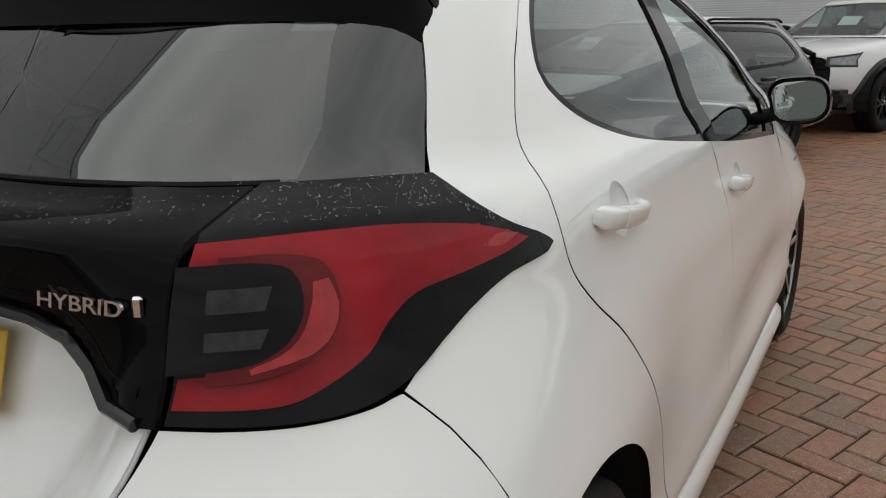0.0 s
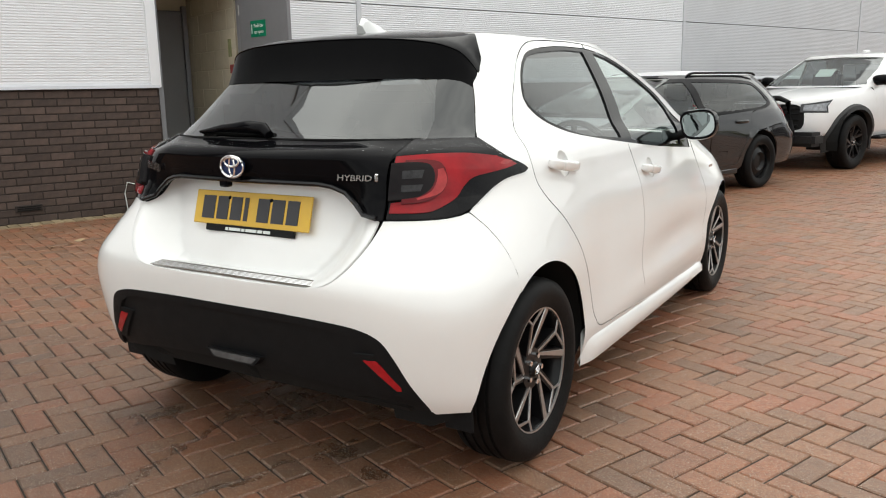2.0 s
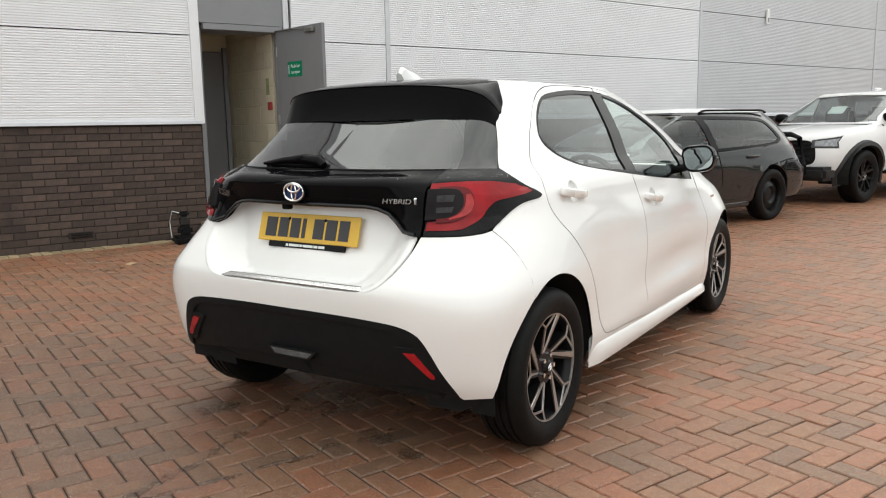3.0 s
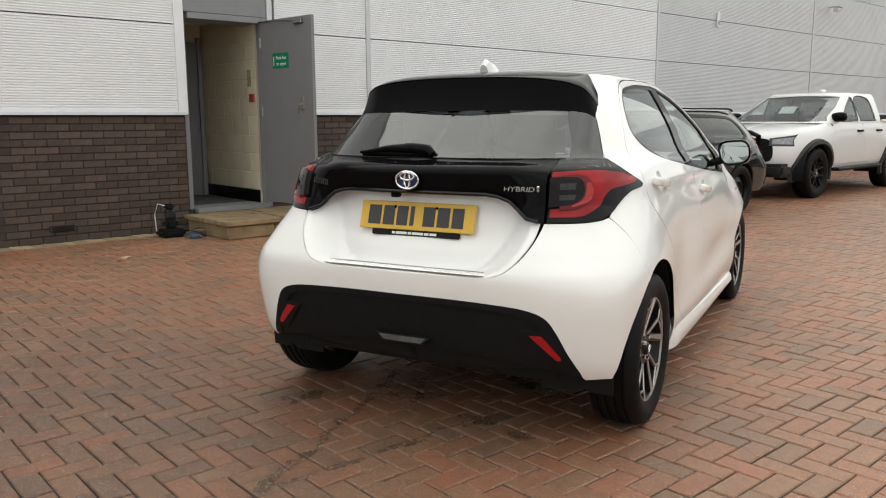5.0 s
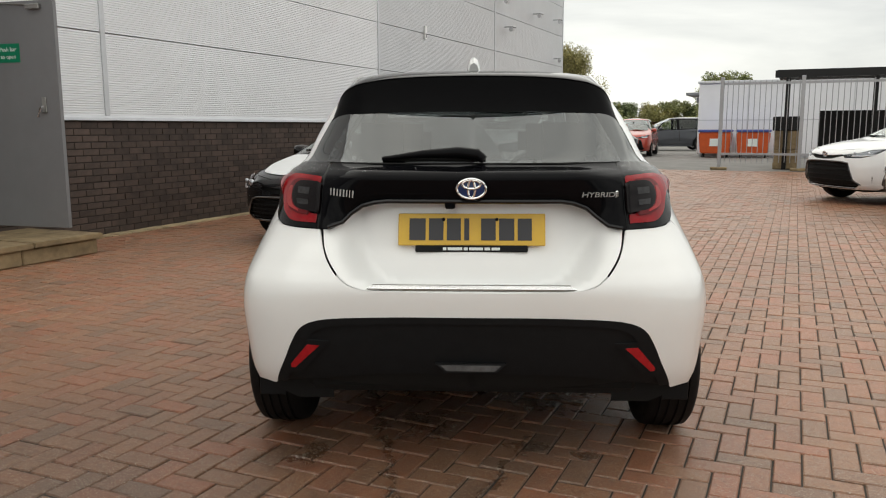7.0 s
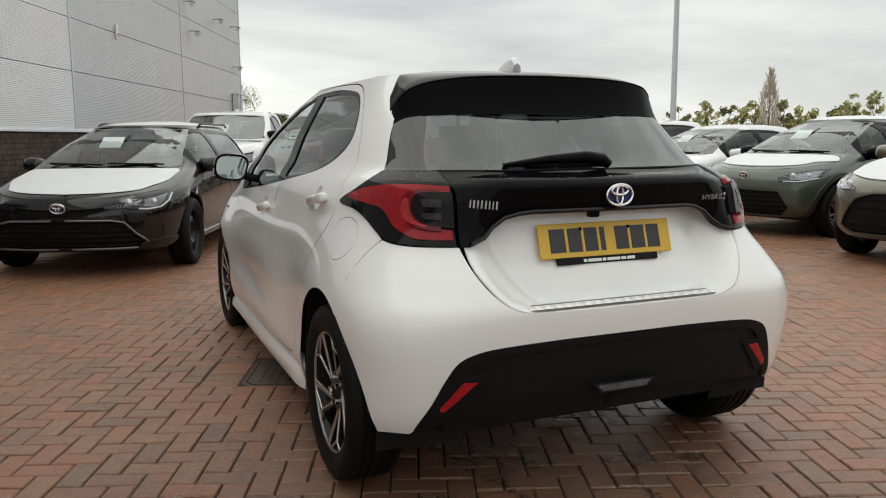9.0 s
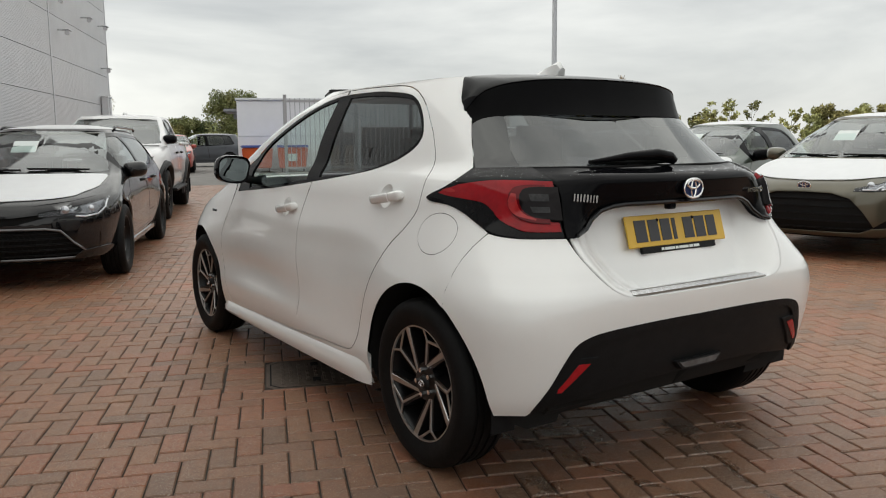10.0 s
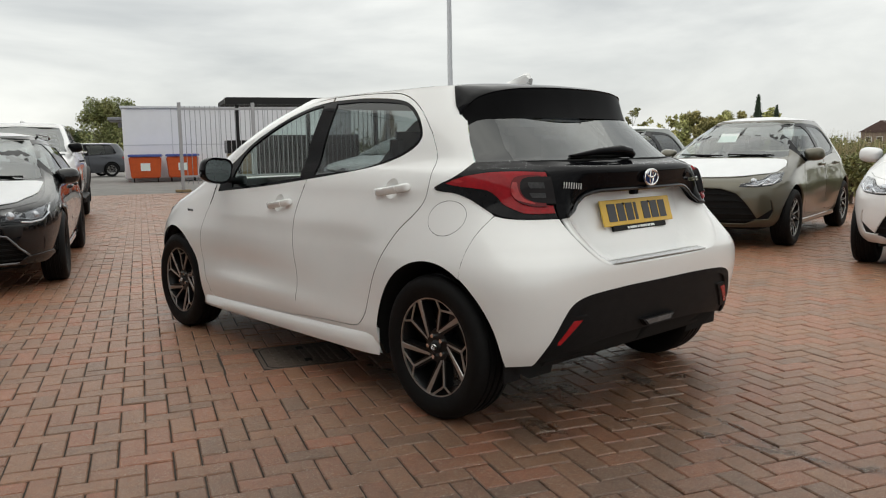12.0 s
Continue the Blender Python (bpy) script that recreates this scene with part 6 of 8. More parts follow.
for k in range(260):
    t = k / 259
    a = radians(100 - 118 * t)
    d = 62 + r.uniform(-6, 10)
    low = 1 if a > radians(36) else .45
    scrub.append((d * math.cos(a), d * math.sin(a), r.uniform(.2, 1.7) * low, r.uniform(.9, 1.6) * (1 if low == 1 else .7)))
V, F = leaf_cloud(scrub, 260, .14, 41)
me = bpy.data.meshes.new("far_scrub")
me.from_pydata(V, [], F)
tagged(finish("far_scrub", me, LEAF, None), "dark hedgerow and scrub beyond the yard", "hedgerow", kind="stuff")

GRASS = material("tall_grass", (0.34, 0.33, 0.15), 0.8, island=0.5, second=(0.30, 0.20, 0.12), scale=0.4)
rg = np.random.RandomState(77)
V, F = [], []
for k in range(9000):
    u, v = rg.rand(), rg.rand()
    x, y = 16.5 + 15 * v, 8.5 - 19 * u + rg.normal() * .4 - 1.0 * v
    h = 1.0 + .55 * rg.rand()
    b = len(V)
    dx, dy = rg.normal(size=2) * .16
    V += [(x - .03, y, 0), (x + .03, y, 0), (x + dx, y + dy, h)]
    F.append((b, b + 1, b + 2))
me = bpy.data.meshes.new("tall_grass")
me.from_pydata(V, [], F)
tagged(finish("tall_grass", me, GRASS, None), "rough tall yellow-green grass behind the hedge", "grass", kind="stuff")

ROOF_TILE = material("roof_tile", (0.10, 0.06, 0.05), 0.8, var=0.3, scale=2)
HOUSE_BRICK = material("house_brick", (0.26, 0.19, 0.15), 0.8, var=0.25, scale=2)
for k, (x, y, a) in enumerate(((165, 40, 10), (186, 27, 20), (175, 58, -5), (196, 9, 15))):
    hs = thing("house", "distant brick house with a dark tiled roof", "house", pose(x, y, 0, 0, 0, a), "distant houses")
    part("house_wall", box(-5, 5, -4, 4, 0, 3.1), HOUSE_BRICK, hs)
    bm = bmesh.new()
    v = [bm.verts.new(c) for c in ((-5.4, -4.4, 3.1), (5.4, -4.4, 3.1), (5.4, 4.4, 3.1), (-5.4, 4.4, 3.1), (-5.4, 0, 5.4), (5.4, 0, 5.4))]
    for fc in ((0, 1, 5, 4), (2, 3, 4, 5), (1, 2, 5), (3, 0, 4), (3, 2, 1, 0)):
        bm.faces.new([v[i] for i in fc])
    rf = part("roof", bm, ROOF_TILE, hs)
    part("chimney", box(2.5, 3.3, -.5, .5, 4.6, 6.2), HOUSE_BRICK, rf)
    for yy in (-2.2, 0.2, 2.4):
        w = part("window", box(-5.06, -5.0, yy - .6, yy + .6, 1.0, 2.2), WHITE, hs)
        part("pane", box(-5.08, -5.062, yy - .5, yy + .5, 1.1, 2.1), DARK_LENS, w)

# ---- parked cars ----
def paint(name, base, metal=0.0, rough=0.35, spec=0.4):
    return material(name, base, rough, metal=metal, spec=spec, coat=1.0, var=0.06, scale=3)


P_BLACK = paint("paint_black", (0.006, 0.006, 0.007), 0.0, 0.3, 0.05)
P_WHITE = paint("paint_white", (0.82, 0.82, 0.82))
P_BRONZE = paint("paint_bronze", (0.115, 0.105, 0.075), 0.55)
P_GREEN = paint("paint_olive_green", (0.075, 0.095, 0.075), 0.45)
P_RED = paint("paint_red", (0.42, 0.05, 0.03), 0.2)
P_GREY = paint("paint_dark_grey", (0.06, 0.065, 0.075), 0.5)
FILM = material("white_film", (0.80, 0.81, 0.82), 0.45, var=0.05, scale=6, bump=0.25, bump_scale=30)
FLARE = material("flare_black", (0.02, 0.02, 0.021), 0.55, var=0.2, scale=20)


def roof_cap(B, z, crown, mat, parent, name="roof", k0=1.0, lift=0.0, drop=0.0):
    a = np.linspace(B.A0, B.A1, 50)
    ring = B(a, np.full(50, z))
    full = np.concatenate([ring, (ring * (-1, 1, 1))[::-1][1:-1]])
    cy = (full[:, 1].min() + full[:, 1].max()) / 2
    bm = bmesh.new()
    rings = [[bm.verts.new((x * k, cy + (y - cy) * k, z + lift + crown * (1 - k ** 2.4))) for x, y, _ in full] for k in np.linspace(k0, 0, 10)]
    for p, q in zip(rings, rings[1:]):
        for i in range(len(full)):
            bm.faces.new((p[i], p[(i + 1) % len(full)], q[(i + 1) % len(full)], q[i]))
    bmesh.ops.remove_doubles(bm, verts=bm.verts, dist=1e-5)
    return part(name, bm, mat, parent, smooth=True)


def parked_car(name, label, m, mat, wb=2.64, fo=.93, ro=.72, w=.89, roof=1.44, belt=.94, cy=None, cz=.99, nz=.74, ry0=.05, ry1=None, R=.32, rim=.215,
               film=True, head=None, grille="wide", roof_mat=None, low_mat=None, rails=False, steel=False, rimmats=None, sheet_paper=True, group="", estate=False, strips=None, film_lo=.066):
    """A parked car: painted skin with doors, glass, lamps, grille, wheels, mirrors and cabin."""
    N = wb + fo
    cy = cy or wb - .14
    ry1 = ry1 or cy - 1.0
    T = -ro
    zs = [.22, .30, .42, .55, .68, nz, (nz + cz) / 2 + .03, cz, cz + .05, (cz + roof) / 2 + .02, roof - .05, roof]
    rt = [T + .14, T + .06, T + .01, T, T + .01, T + .03, T + .05, T + .07, T + .09, (T + .10 + ry0) / 2, ry0 - .08, ry0 + .02]
    if estate:
        rt[-3:] = [T + .22, T + .36, T + .42]
    mid = N - .10 - (N - .10 - cy) * .5
    B = Body(zs, [w - .07, w - .035, w - .012, w, w - .004, w - .02, w - .04, w - .07, w - .095, w - .19, w - .30, w - .345], rt,
             [N - .17, N - .07, N - .01, N, N - .02, N - .10, mid, cy, cy - .10, (cy + ry1) / 2 - .02, ry1 + .06, ry1 - .05],
             [5, 5, 5, 4.6, 4.2, 3.8, 3.4, 3.2, 3.2, 3.4, 3.8, 4], [3.0, 3.0, 2.9, 2.8, 2.8, 2.8, 2.9, 3.3, 3.4, 3.5, 3.5, 3.5],
             y2=wb + .02, nose_len=.72, bumps=((0, .62, .42, .17, .025), (wb, .62, .40, .17, .022), (1.2, .50, .6, .12, -.018)), taper=.03)
    car = thing(name, label, "car", m, group)
    k = w / .87
    ar, af = arch(B, 0, R + .058, R), arch(B, wb, R + .055, R)
    rear_end = T + .62 if estate else .20
    dlo_c = [(cy - .42, belt - .03), (1.0, belt + .01), (rear_end + .30, belt + .055), (rear_end + .05, belt + .12), (rear_end + .10, belt + .22), (rear_end + .28, roof - .085), (.95, roof - .045), (ry1 - .05, roof - .052), ((cy + ry1) / 2 - .16, (belt + roof) / 2 + .10), (cy - .38, belt + .12)]
    dl = side_curve(B, dlo_c, 0.05, sharp=(0,))
    bp = 1.12
    fw = side_curve(B, [(cy - .50, belt), (bp + .07, belt + .035), (bp + .12, roof - .075), (ry1 - .06, roof - .078), ((cy + ry1) / 2 - .21, (belt + roof) / 2 + .08), (cy - .46, belt + .10)], 0.05, sharp=(0, 1, 2))
    rw = side_curve(B, [(bp - .05, belt + .04), (rear_end + .32, belt + .08), (rear_end + .10, belt + .14), (rear_end + .14, belt + .21), (rear_end + .31, roof - .11), (bp - .02, roof - .073)], 0.05, sharp=(0, 5))
    screen_c = B.line([("n", 0, cz + .012), ("n", .40 * k, cz + .010), ("n", .62 * k, cz + .006), ("n", .675 * k, cz + .02), ("n", .60 * k, (cz + roof) / 2), ("n", .50 * k, roof - .035), ("n", .25 * k, roof - .022), ("n", 0, roof - .02)])
    bon = B.line([("n", 0, nz + .02), ("n", .30 * k, nz + .023), ("n", .56 * k, nz + .052), ("y", N - .50, nz + .082), ("y", N - .74, (nz + cz) / 2 + .005), ("n", .705 * k, cz - .03), ("n", .58 * k, cz - .006), ("n", .35 * k, cz - .004), ("n", 0, cz - .002)])
    hd = B.line(head or [("y", N - .56, nz + .045), ("y", N - .36, nz + .03), ("n", .60 * k, nz - .015), ("n", .38 * k, nz - .055), ("n", .42 * k, nz - .095), ("n", .62 * k, nz - .095), ("y", N - .34, nz - .055)])
    hd = rounded(hd, 0.03, sharp=range(len(hd)))
    strips = strips or [[("n", .52 * k, nz - .07), ("n", .64 * k, nz - .066), ("n", .74 * k, nz - .045)]]
    if grille == "wide":        # low wide mouth with a slim slot above
        gr = [rounded(B.line([("n", 0, .262), ("n", .59 * k, .262), ("n", .66 * k, .29), ("n", .58 * k, .39), ("n", .50 * k, nz - .175), ("n", .40 * k, nz - .155), ("n", 0, nz - .150)]), .05, sharp=range(7)),
              rounded(B.line([("n", 0, nz - .123), ("n", .20 * k, nz - .113), ("n", .40 * k, nz - .063), ("n", .36 * k, nz - .045), ("n", .18 * k, nz - .063), ("n", 0, nz - .067)]), .05, sharp=range(6))]
    elif grille == "mouth":     # one deep mouth from bonnet to lip
        gr = [rounded(B.line([("n", 0, .275), ("n", .50 * k, .275), ("n", .62 * k, .335), ("n", .53 * k, .50), ("n", .43 * k, .615), ("n", .27 * k, .665), ("n", 0, .672)]), .05, sharp=range(7))]
    else:                       # upright four-sided mouth
        gr = [rounded(B.line([("n", 0, .25), ("n", .44 * k, .25), ("n", .56 * k, .36), ("n", .46 * k, .545), ("n", 0, .555)]), .05, sharp=(0, 1, 2, 3, 4))]
    fogs = rounded(B.line([("n", .60 * k, .325), ("n", .72 * k, .33), ("y", N - .30, .42), ("y", N - .26, .535), ("n", .735 * k, .54), ("n", .745 * k, .44), ("n", .68 * k, .385)]) if grille == "mouth" else
                   B.line([("n", .73 * k, .33), ("y", N - .34, .36), ("y", N - .33, .47), ("n", .75 * k, .43)]), .04, sharp=range(7))
    fd = side_curve(B, [(bp, belt), (bp - .03, .75), (bp - .06, .5), (bp - .05, .33), (wb - .52, .33), (wb - .44, .5), (wb - .42, .7), (wb - .5, belt - .06), (cy - .38, belt - .035)], 0.05, sharp=(0, 8))
    rd = side_curve(B, [(bp - .012, belt), (bp - .042, .75), (bp - .072, .5), (bp - .062, .33), (.52, .33), (.42, .5), (.26, .72), (.16, belt + .02), (rear_end + .2, belt + .06)], 0.05, sharp=(0, 8))
    low = .24
    af_in, ar_in = [p for p in af if p[1] > low], [p for p in ar if p[1] > low]
    top = roof - .004
    outline = ([(B.A0, low), (B.A0, top)] + [(a, top) for a in np.linspace(B.A0, B.A1, 60)[1:]] + [(B.A1, low)] + [(a, low) for a in np.linspace(B.A1, af_in[-1][0], 12)[1:-1]]
               + af_in[::-1] + [(a, low) for a in np.linspace(af_in[0][0], ar_in[-1][0], 12)[1:-1]] + ar_in[::-1])
    tgl = [(a, z) for a, z in B.line([("t", 0, cz + .06), ("t", .50 * k, cz + .06), ("t", .46 * k, (cz + roof) / 2), ("t", .40 * k, roof - .09), ("t", 0, roof - .08)])]
    tl = rounded(B.line([("t", .52 * k, .86), ("t", .60 * k, .98), ("y", T + (.42 if estate else .30), .98), ("y", T + (.34 if estate else .22), .88), ("t", .70 * k, .82)]), .05)
    g = .004
    holes = [grown(q, g) for q in [dl, fd, rd, screen_c, bon, hd] + gr + [fogs, tgl, tl]]
    for mir in (False, True):
        sheet("side_panel", B, outline, mat, car, holes=holes, step=.07, mirror=mir, depth=.02)
        f1 = sheet("front_door", B, grown(fd, -g), mat, car, holes=[dl], step=.07, mirror=mir)
        r1 = sheet("rear_door", B, grown(rd, -g), mat, car, holes=[dl], step=.07, mirror=mir)
        sheet("window_trim", B, dl, GLOSS_BLACK, car, holes=[fw, rw], step=.06, lift=-.004, depth=.01, mirror=mir)
        sheet("front_window", B, grown(fw, .004), GLASS_CLEAR, f1, step=.08, lift=-.010, depth=0, mirror=mir)
        sheet("rear_window", B, grown(rw, .004), GLASS_DARK, r1, step=.08, lift=-.010, depth=0, mirror=mir)
        hl = sheet("headlamp", B, grown(hd, -.001), HEAD_DARK, car, step=.04, lift=.0, mirror=mir, label="headlamp with bright reflectors")
        c = np.mean(np.array(hd), axis=0)
        inner_h = [tuple(c + (np.array(p) - c) * (.64, .68) - (.03, -.006)) for p in hd]
        sheet("reflector", B, inner_h, LAMP_SILVER, hl, step=.03, lift=.004, depth=.004, mirror=mir, label="silvered reflector")
        s = -1 if mir else 1
        for sp in strips:
            P3 = [B(np.array(a), np.array(z)) for a, z in rounded(B.line(sp), .03, closed=False, sharp=range(len(sp)))]
            part("light_strip", tube([(s * (float(q[0]) + .004), float(q[1]) + .010, float(q[2])) for q in P3], .0075, 5), LED_WHITE, hl, "white light strip", smooth=True)
        for fx, rad in ((-.10, .030), (.22, .034)):
            a0 = c[0] + fx * (max(q[0] for q in hd) - min(q[0] for q in hd))
            q = B(np.array(a0), np.array(c[1] + .004))
            part("projector", lathe([(0, .014), (rad * .6, .012), (rad * .85, .006), (rad, .0)], 16, axis="z"), LAMP_LENS, hl, "clear projector lens", smooth=True).matrix_local = Matrix.Translation((s * float(q[0]), float(q[1]) + .004, float(q[2]))) @ Matrix.Rotation(radians(-82), 4, "X")
        sheet("lamp_cover", B, grown(hd, -.002), LAMP_GLASS, hl, step=.04, lift=.016, depth=0, mirror=mir, label="clear cover", dome=.004)
        sheet("fog_intake", B, fogs, BLACK_PLASTIC, car, step=.05, lift=-.02, depth=.02, mirror=mir)
        sheet("tail_light", B, tl, RED_LENS, car, step=.05, lift=.004, mirror=mir, label="red tail light")
        s = -1 if mir else 1
        for dp, yy in ((f1, bp + .14), (r1, .42)):
            zz = belt - .075
            p = B(B.y(yy, zz), zz)
            door_handle(dp, Matrix.Translation((s * p[0], yy, zz)), mat, mir)
        door_mirror(car, B, cy - .44, belt + .055, mir, mat if roof_mat is None else GLOSS_BLACK, x0=w - .06)
        for yc in (0, wb):
            bm = bmesh.new()
            rows = []
            for q in np.linspace(math.pi + .3, -.3, 16):
                yy, zz = yc + (R + .07) * math.cos(q), max(R + (R + .07) * math.sin(q), .23)
                xo = float(B(B.y(yy, zz), zz)[0]) - .025
                rows.append([bm.verts.new((s * x, yy, zz)) for x in (xo, .52)])
            for p, q in zip(rows, rows[1:]):
                bm.faces.new((p[0], p[1], q[1], q[0]))
            part("arch_liner", bm, GAP, car)
            if low_mat:
                bm = bmesh.new()
                rows = []
                for q in np.linspace(math.pi + .25, -.25, 22):
                    rr = []
                    for rad, dx in ((R + .05, .008), (R + .06, .022), (R + .105, .018), (R + .115, -.01)):
                        y, z = yc + rad * math.cos(q), max(R + rad * math.sin(q), .23)
                        rr.append(bm.verts.new((s * (float(B(B.y(y, z), z)[0]) + dx), y, z)))
                    rows.append(rr)
                for p, q in zip(rows, rows[1:]):
                    for i in range(3):
                        bm.faces.new((p[i], p[i + 1], q[i + 1], q[i]))
                part("arch_flare", bm, low_mat, car, smooth=True)
        if rails:
            ra, rb = T + .72, ry1 - .42
            rp = [(s * (w - .335), y, roof - .004 + .028 * min(1, min(y - ra, rb - y) / .08)) for y in np.linspace(ra, rb, 24)]
            part("roof_rail", tube(rp, .014, 6), GLOSS_BLACK, car, smooth=True)
        bm = box(.0, .035, .45, wb - .45, .205, .275, .015)
        for v in bm.verts:
            v.co.x = s * (v.co.x + w - .075)
        part("sill_trim", bm, low_mat or mat, car)
    sheet("windscreen", B, screen_c, SCREEN_GLASS, car, step=.08, depth=0, both=True, lift=-.003)
    bo = sheet("bonnet", B, bon, mat, car, step=.04, both=True)
    if film:
        fl = B.line([("n", 0, nz + film_lo - .01), ("n", .36 * k, nz + film_lo), ("n", .56 * k, nz + film_lo + .020), ("y", N - .53, nz + film_lo + .045), ("y", N - .76, (nz + cz) / 2 + .022), ("n", .697 * k, cz - .034), ("n", .58 * k, cz - .016), ("n", 0, cz - .010)])
        sheet("bonnet_film", B, rounded(fl, .05, sharp=(0, 7)), FILM, bo, step=.035, lift=.008, depth=.006, both=True, label="white protective film")
    for q, lf in [(x, -.03) for x in gr]:
        sheet("grille", B, q, GAP, car, step=.06, lift=lf, depth=.03, both=True, label="black mesh grille")
    g0 = np.array(gr[0])
    zlo, zhi = g0[:, 1].min(), g0[:, 1].max()
    for i in range(5):
        z = zlo + (zhi - zlo) * (i + .7) / 5.6
        xs = [float(B(np.array(a), np.array(zq))[0]) for a, zq in gr[0] if abs(zq - z) < (zhi - zlo) * .2]
        lim = max(.2, (max(xs) if xs else .4) - .03)
        pts = [(x, float(B(B.nx(abs(x), z), z)[1]) - .018, z) for x in np.linspace(-lim, lim, 15)]
        part("grille_bar", tube(pts, .007, 5), BLACK_PLASTIC, car, smooth=True)
    lip_pts = [B(np.array(a), np.array(z)) for a, z in gr[0] if a < B.A1 - .01]
    for s in (1, -1):
        lp = [(s * float(q[0]), float(q[1]) + .004, float(q[2])) for q in lip_pts]
        if len(lp) > 2 and grille == "wide":
            part("grille_lip", tube(lp, .010, 6), LIP_GREY, car, smooth=True)
    if grille == "wide":
        for mir in (False, True):
            sheet("bumper_fin", B, rounded(B.line([("n", .55 * k, .258), ("n", .63 * k, .318), ("n", .78 * k, .330), ("n", .82 * k, .305), ("n", .70 * k, .252)]), .04, sharp=(0, 1, 3)), mat, car, step=.04, lift=.012, depth=.02, mirror=mir, dome=.012)
    # honeycomb ribs between the bars
    for x in np.linspace(-.46, .46, 24):
        zz2 = (zlo + .02, zlo + (zhi - zlo) * (.93 if abs(x) < .36 else .62))
        part("grille_rib", tube([(x + (.012 if i % 2 else -.012), float(B(B.nx(abs(x), z), z)[1]) - .02, z) for i, z in enumerate(np.linspace(*zz2, 7))], .004, 4), BLACK_PLASTIC, car) if grille == "wide" and film else None
    bz = nz - .045 if grille != "mouth" else nz - .02
    bpnt = B(B.nx(0.0, bz), bz)
    badge(car, Matrix.Translation((0, float(bpnt[1]) + .004, bz)) @ Matrix.Rotation(radians(-14), 4, "X"), .062, .006)
    sheet("rear_glass", B, tgl, GLASS_DARK, car, step=.08, depth=0, both=True, lift=-.002)
    rc = roof_cap(B, top, .055, roof_mat or mat, car)
    if film:
        roof_cap(B, top, .062, FILM, rc, "roof_film", .975, .002)
    inner_c = [(B.A0, .26)] + [p for p in arch(B, 0, R + .10, R)[1:-1] if p[1] > .26] + [p for p in arch(B, wb, R + .10, R)[1:-1] if p[1] > .26] + [(B.A1, .26), (B.A1, cz - .07), (B.y(cy - .3, belt - .08), belt - .08), (B.y(.6, belt - .02), belt - .02), (B.A0, belt)]
    sheet("inner_body", B, inner_c, GAP, car, step=.10, lift=-.06, depth=.04, both=True)
    part("underbody", box(-.62, .62, T + .25, N - .35, .20, .30, .03), GAP, car)
    for x, y in ((w - .105, 0), (.105 - w, 0), (w - .105, wb), (.105 - w, wb)):
        make_wheel(car, (x, y, R), 1 if x > 0 else -1, R=R, rim=rim, width=.205, turn=.3 + y, steel=steel, **(rimmats or {}))
    cabin(car, cy - .42, T + .5, roof=roof - .075, w=.60, belt=belt + .01)
    blade_bm = tube([(.02, float(B(B.nx(.02, cz + .02), cz + .02)[1]) + .02, cz + .028), (.56, float(B(B.nx(.56, cz + .03), cz + .03)[1]) + .012, cz + .040)], .010, 6)
    part("wiper", blade_bm, RUBBER, car)
    blade_bm = tube([(-.55, float(B(B.nx(.55, cz + .02), cz + .02)[1]) + .02, cz + .028), (-.03, float(B(B.nx(.03, cz + .03), cz + .03)[1]) + .012, cz + .040)], .010, 6)
    part("wiper", blade_bm, RUBBER, car)
    if sheet_paper:
        zc = cz + .24
        yc = float(B(B.nx(.12, zc), zc)[1]) - .035
        pp = part("windscreen_sheet", box(-.11, .11, -.002, .002, -.10, .10), PAPER, car, "white paper sheet inside the windscreen")
        pp.matrix_local = Matrix.Translation((.12, yc, zc)) @ Matrix.Rotation(radians(58), 4, "X")
    return car


LIP_GREY = material("lip_grey", (0.10, 0.10, 0.105), 0.2, coat=1.0)
LED_WHITE = material("led_white", (0.85, 0.87, 0.9), 0.25)
LAMP_LENS = material("lamp_lens", (0.55, 0.57, 0.6), 0.05, metal=0.7, coat=1.0)
HEAD_DARK = material("lamp_dark", (0.025, 0.025, 0.028), 0.15, coat=0.3, var=0.5, scale=20)
AG = "cars parked facing the yard"
ESTATE_AT = pose(-.64, 8.13, 0, 0, 0, 159.6)
parked_car("estate_car", "new black estate car with white film on its bonnet", ESTATE_AT, P_BLACK, wb=2.70, fo=.95, ro=1.0, w=.895, roof=1.345, belt=.885, cz=.925, nz=.67, estate=True, rails=True, steel=True, ry1=1.52,
           head=[("y", 3.65 - .58, .735), ("n", .74, .71), ("n", .56, .67), ("n", .37, .64), ("n", .37, .61), ("n", .56, .615), ("n", .66, .59), ("n", .76, .60), ("y", 3.65 - .46, .67)],
           strips=[[("n", .62, .607), ("n", .68, .599), ("n", .76, .611), ("y", 3.65 - .48, .677), ("y", 3.65 - .54, .72)]])
parked_car("hatchback", "new bronze hatchback with white film on its bonnet", pose(8.22, 2.81, 0, 0, 0, 100.6), P_BRONZE, wb=2.56, fo=.78, ro=.58, w=.872, roof=1.44, belt=.965, cz=.985, nz=.755, head=[("y", 3.34 - .62, .835), ("y", 3.34 - .42, .815), ("n", .64, .765), ("n", .46, .715), ("n", .45, .69), ("n", .60, .685), ("n", .73, .70), ("y", 3.34 - .44, .745)],
           strips=[[("n", .52, .705), ("n", .62, .702), ("n", .66, .735)], [("n", .66, .706), ("n", .74, .718), ("y", 3.34 - .44, .770)]], film_lo=.036, grille="mouth", group=AG)
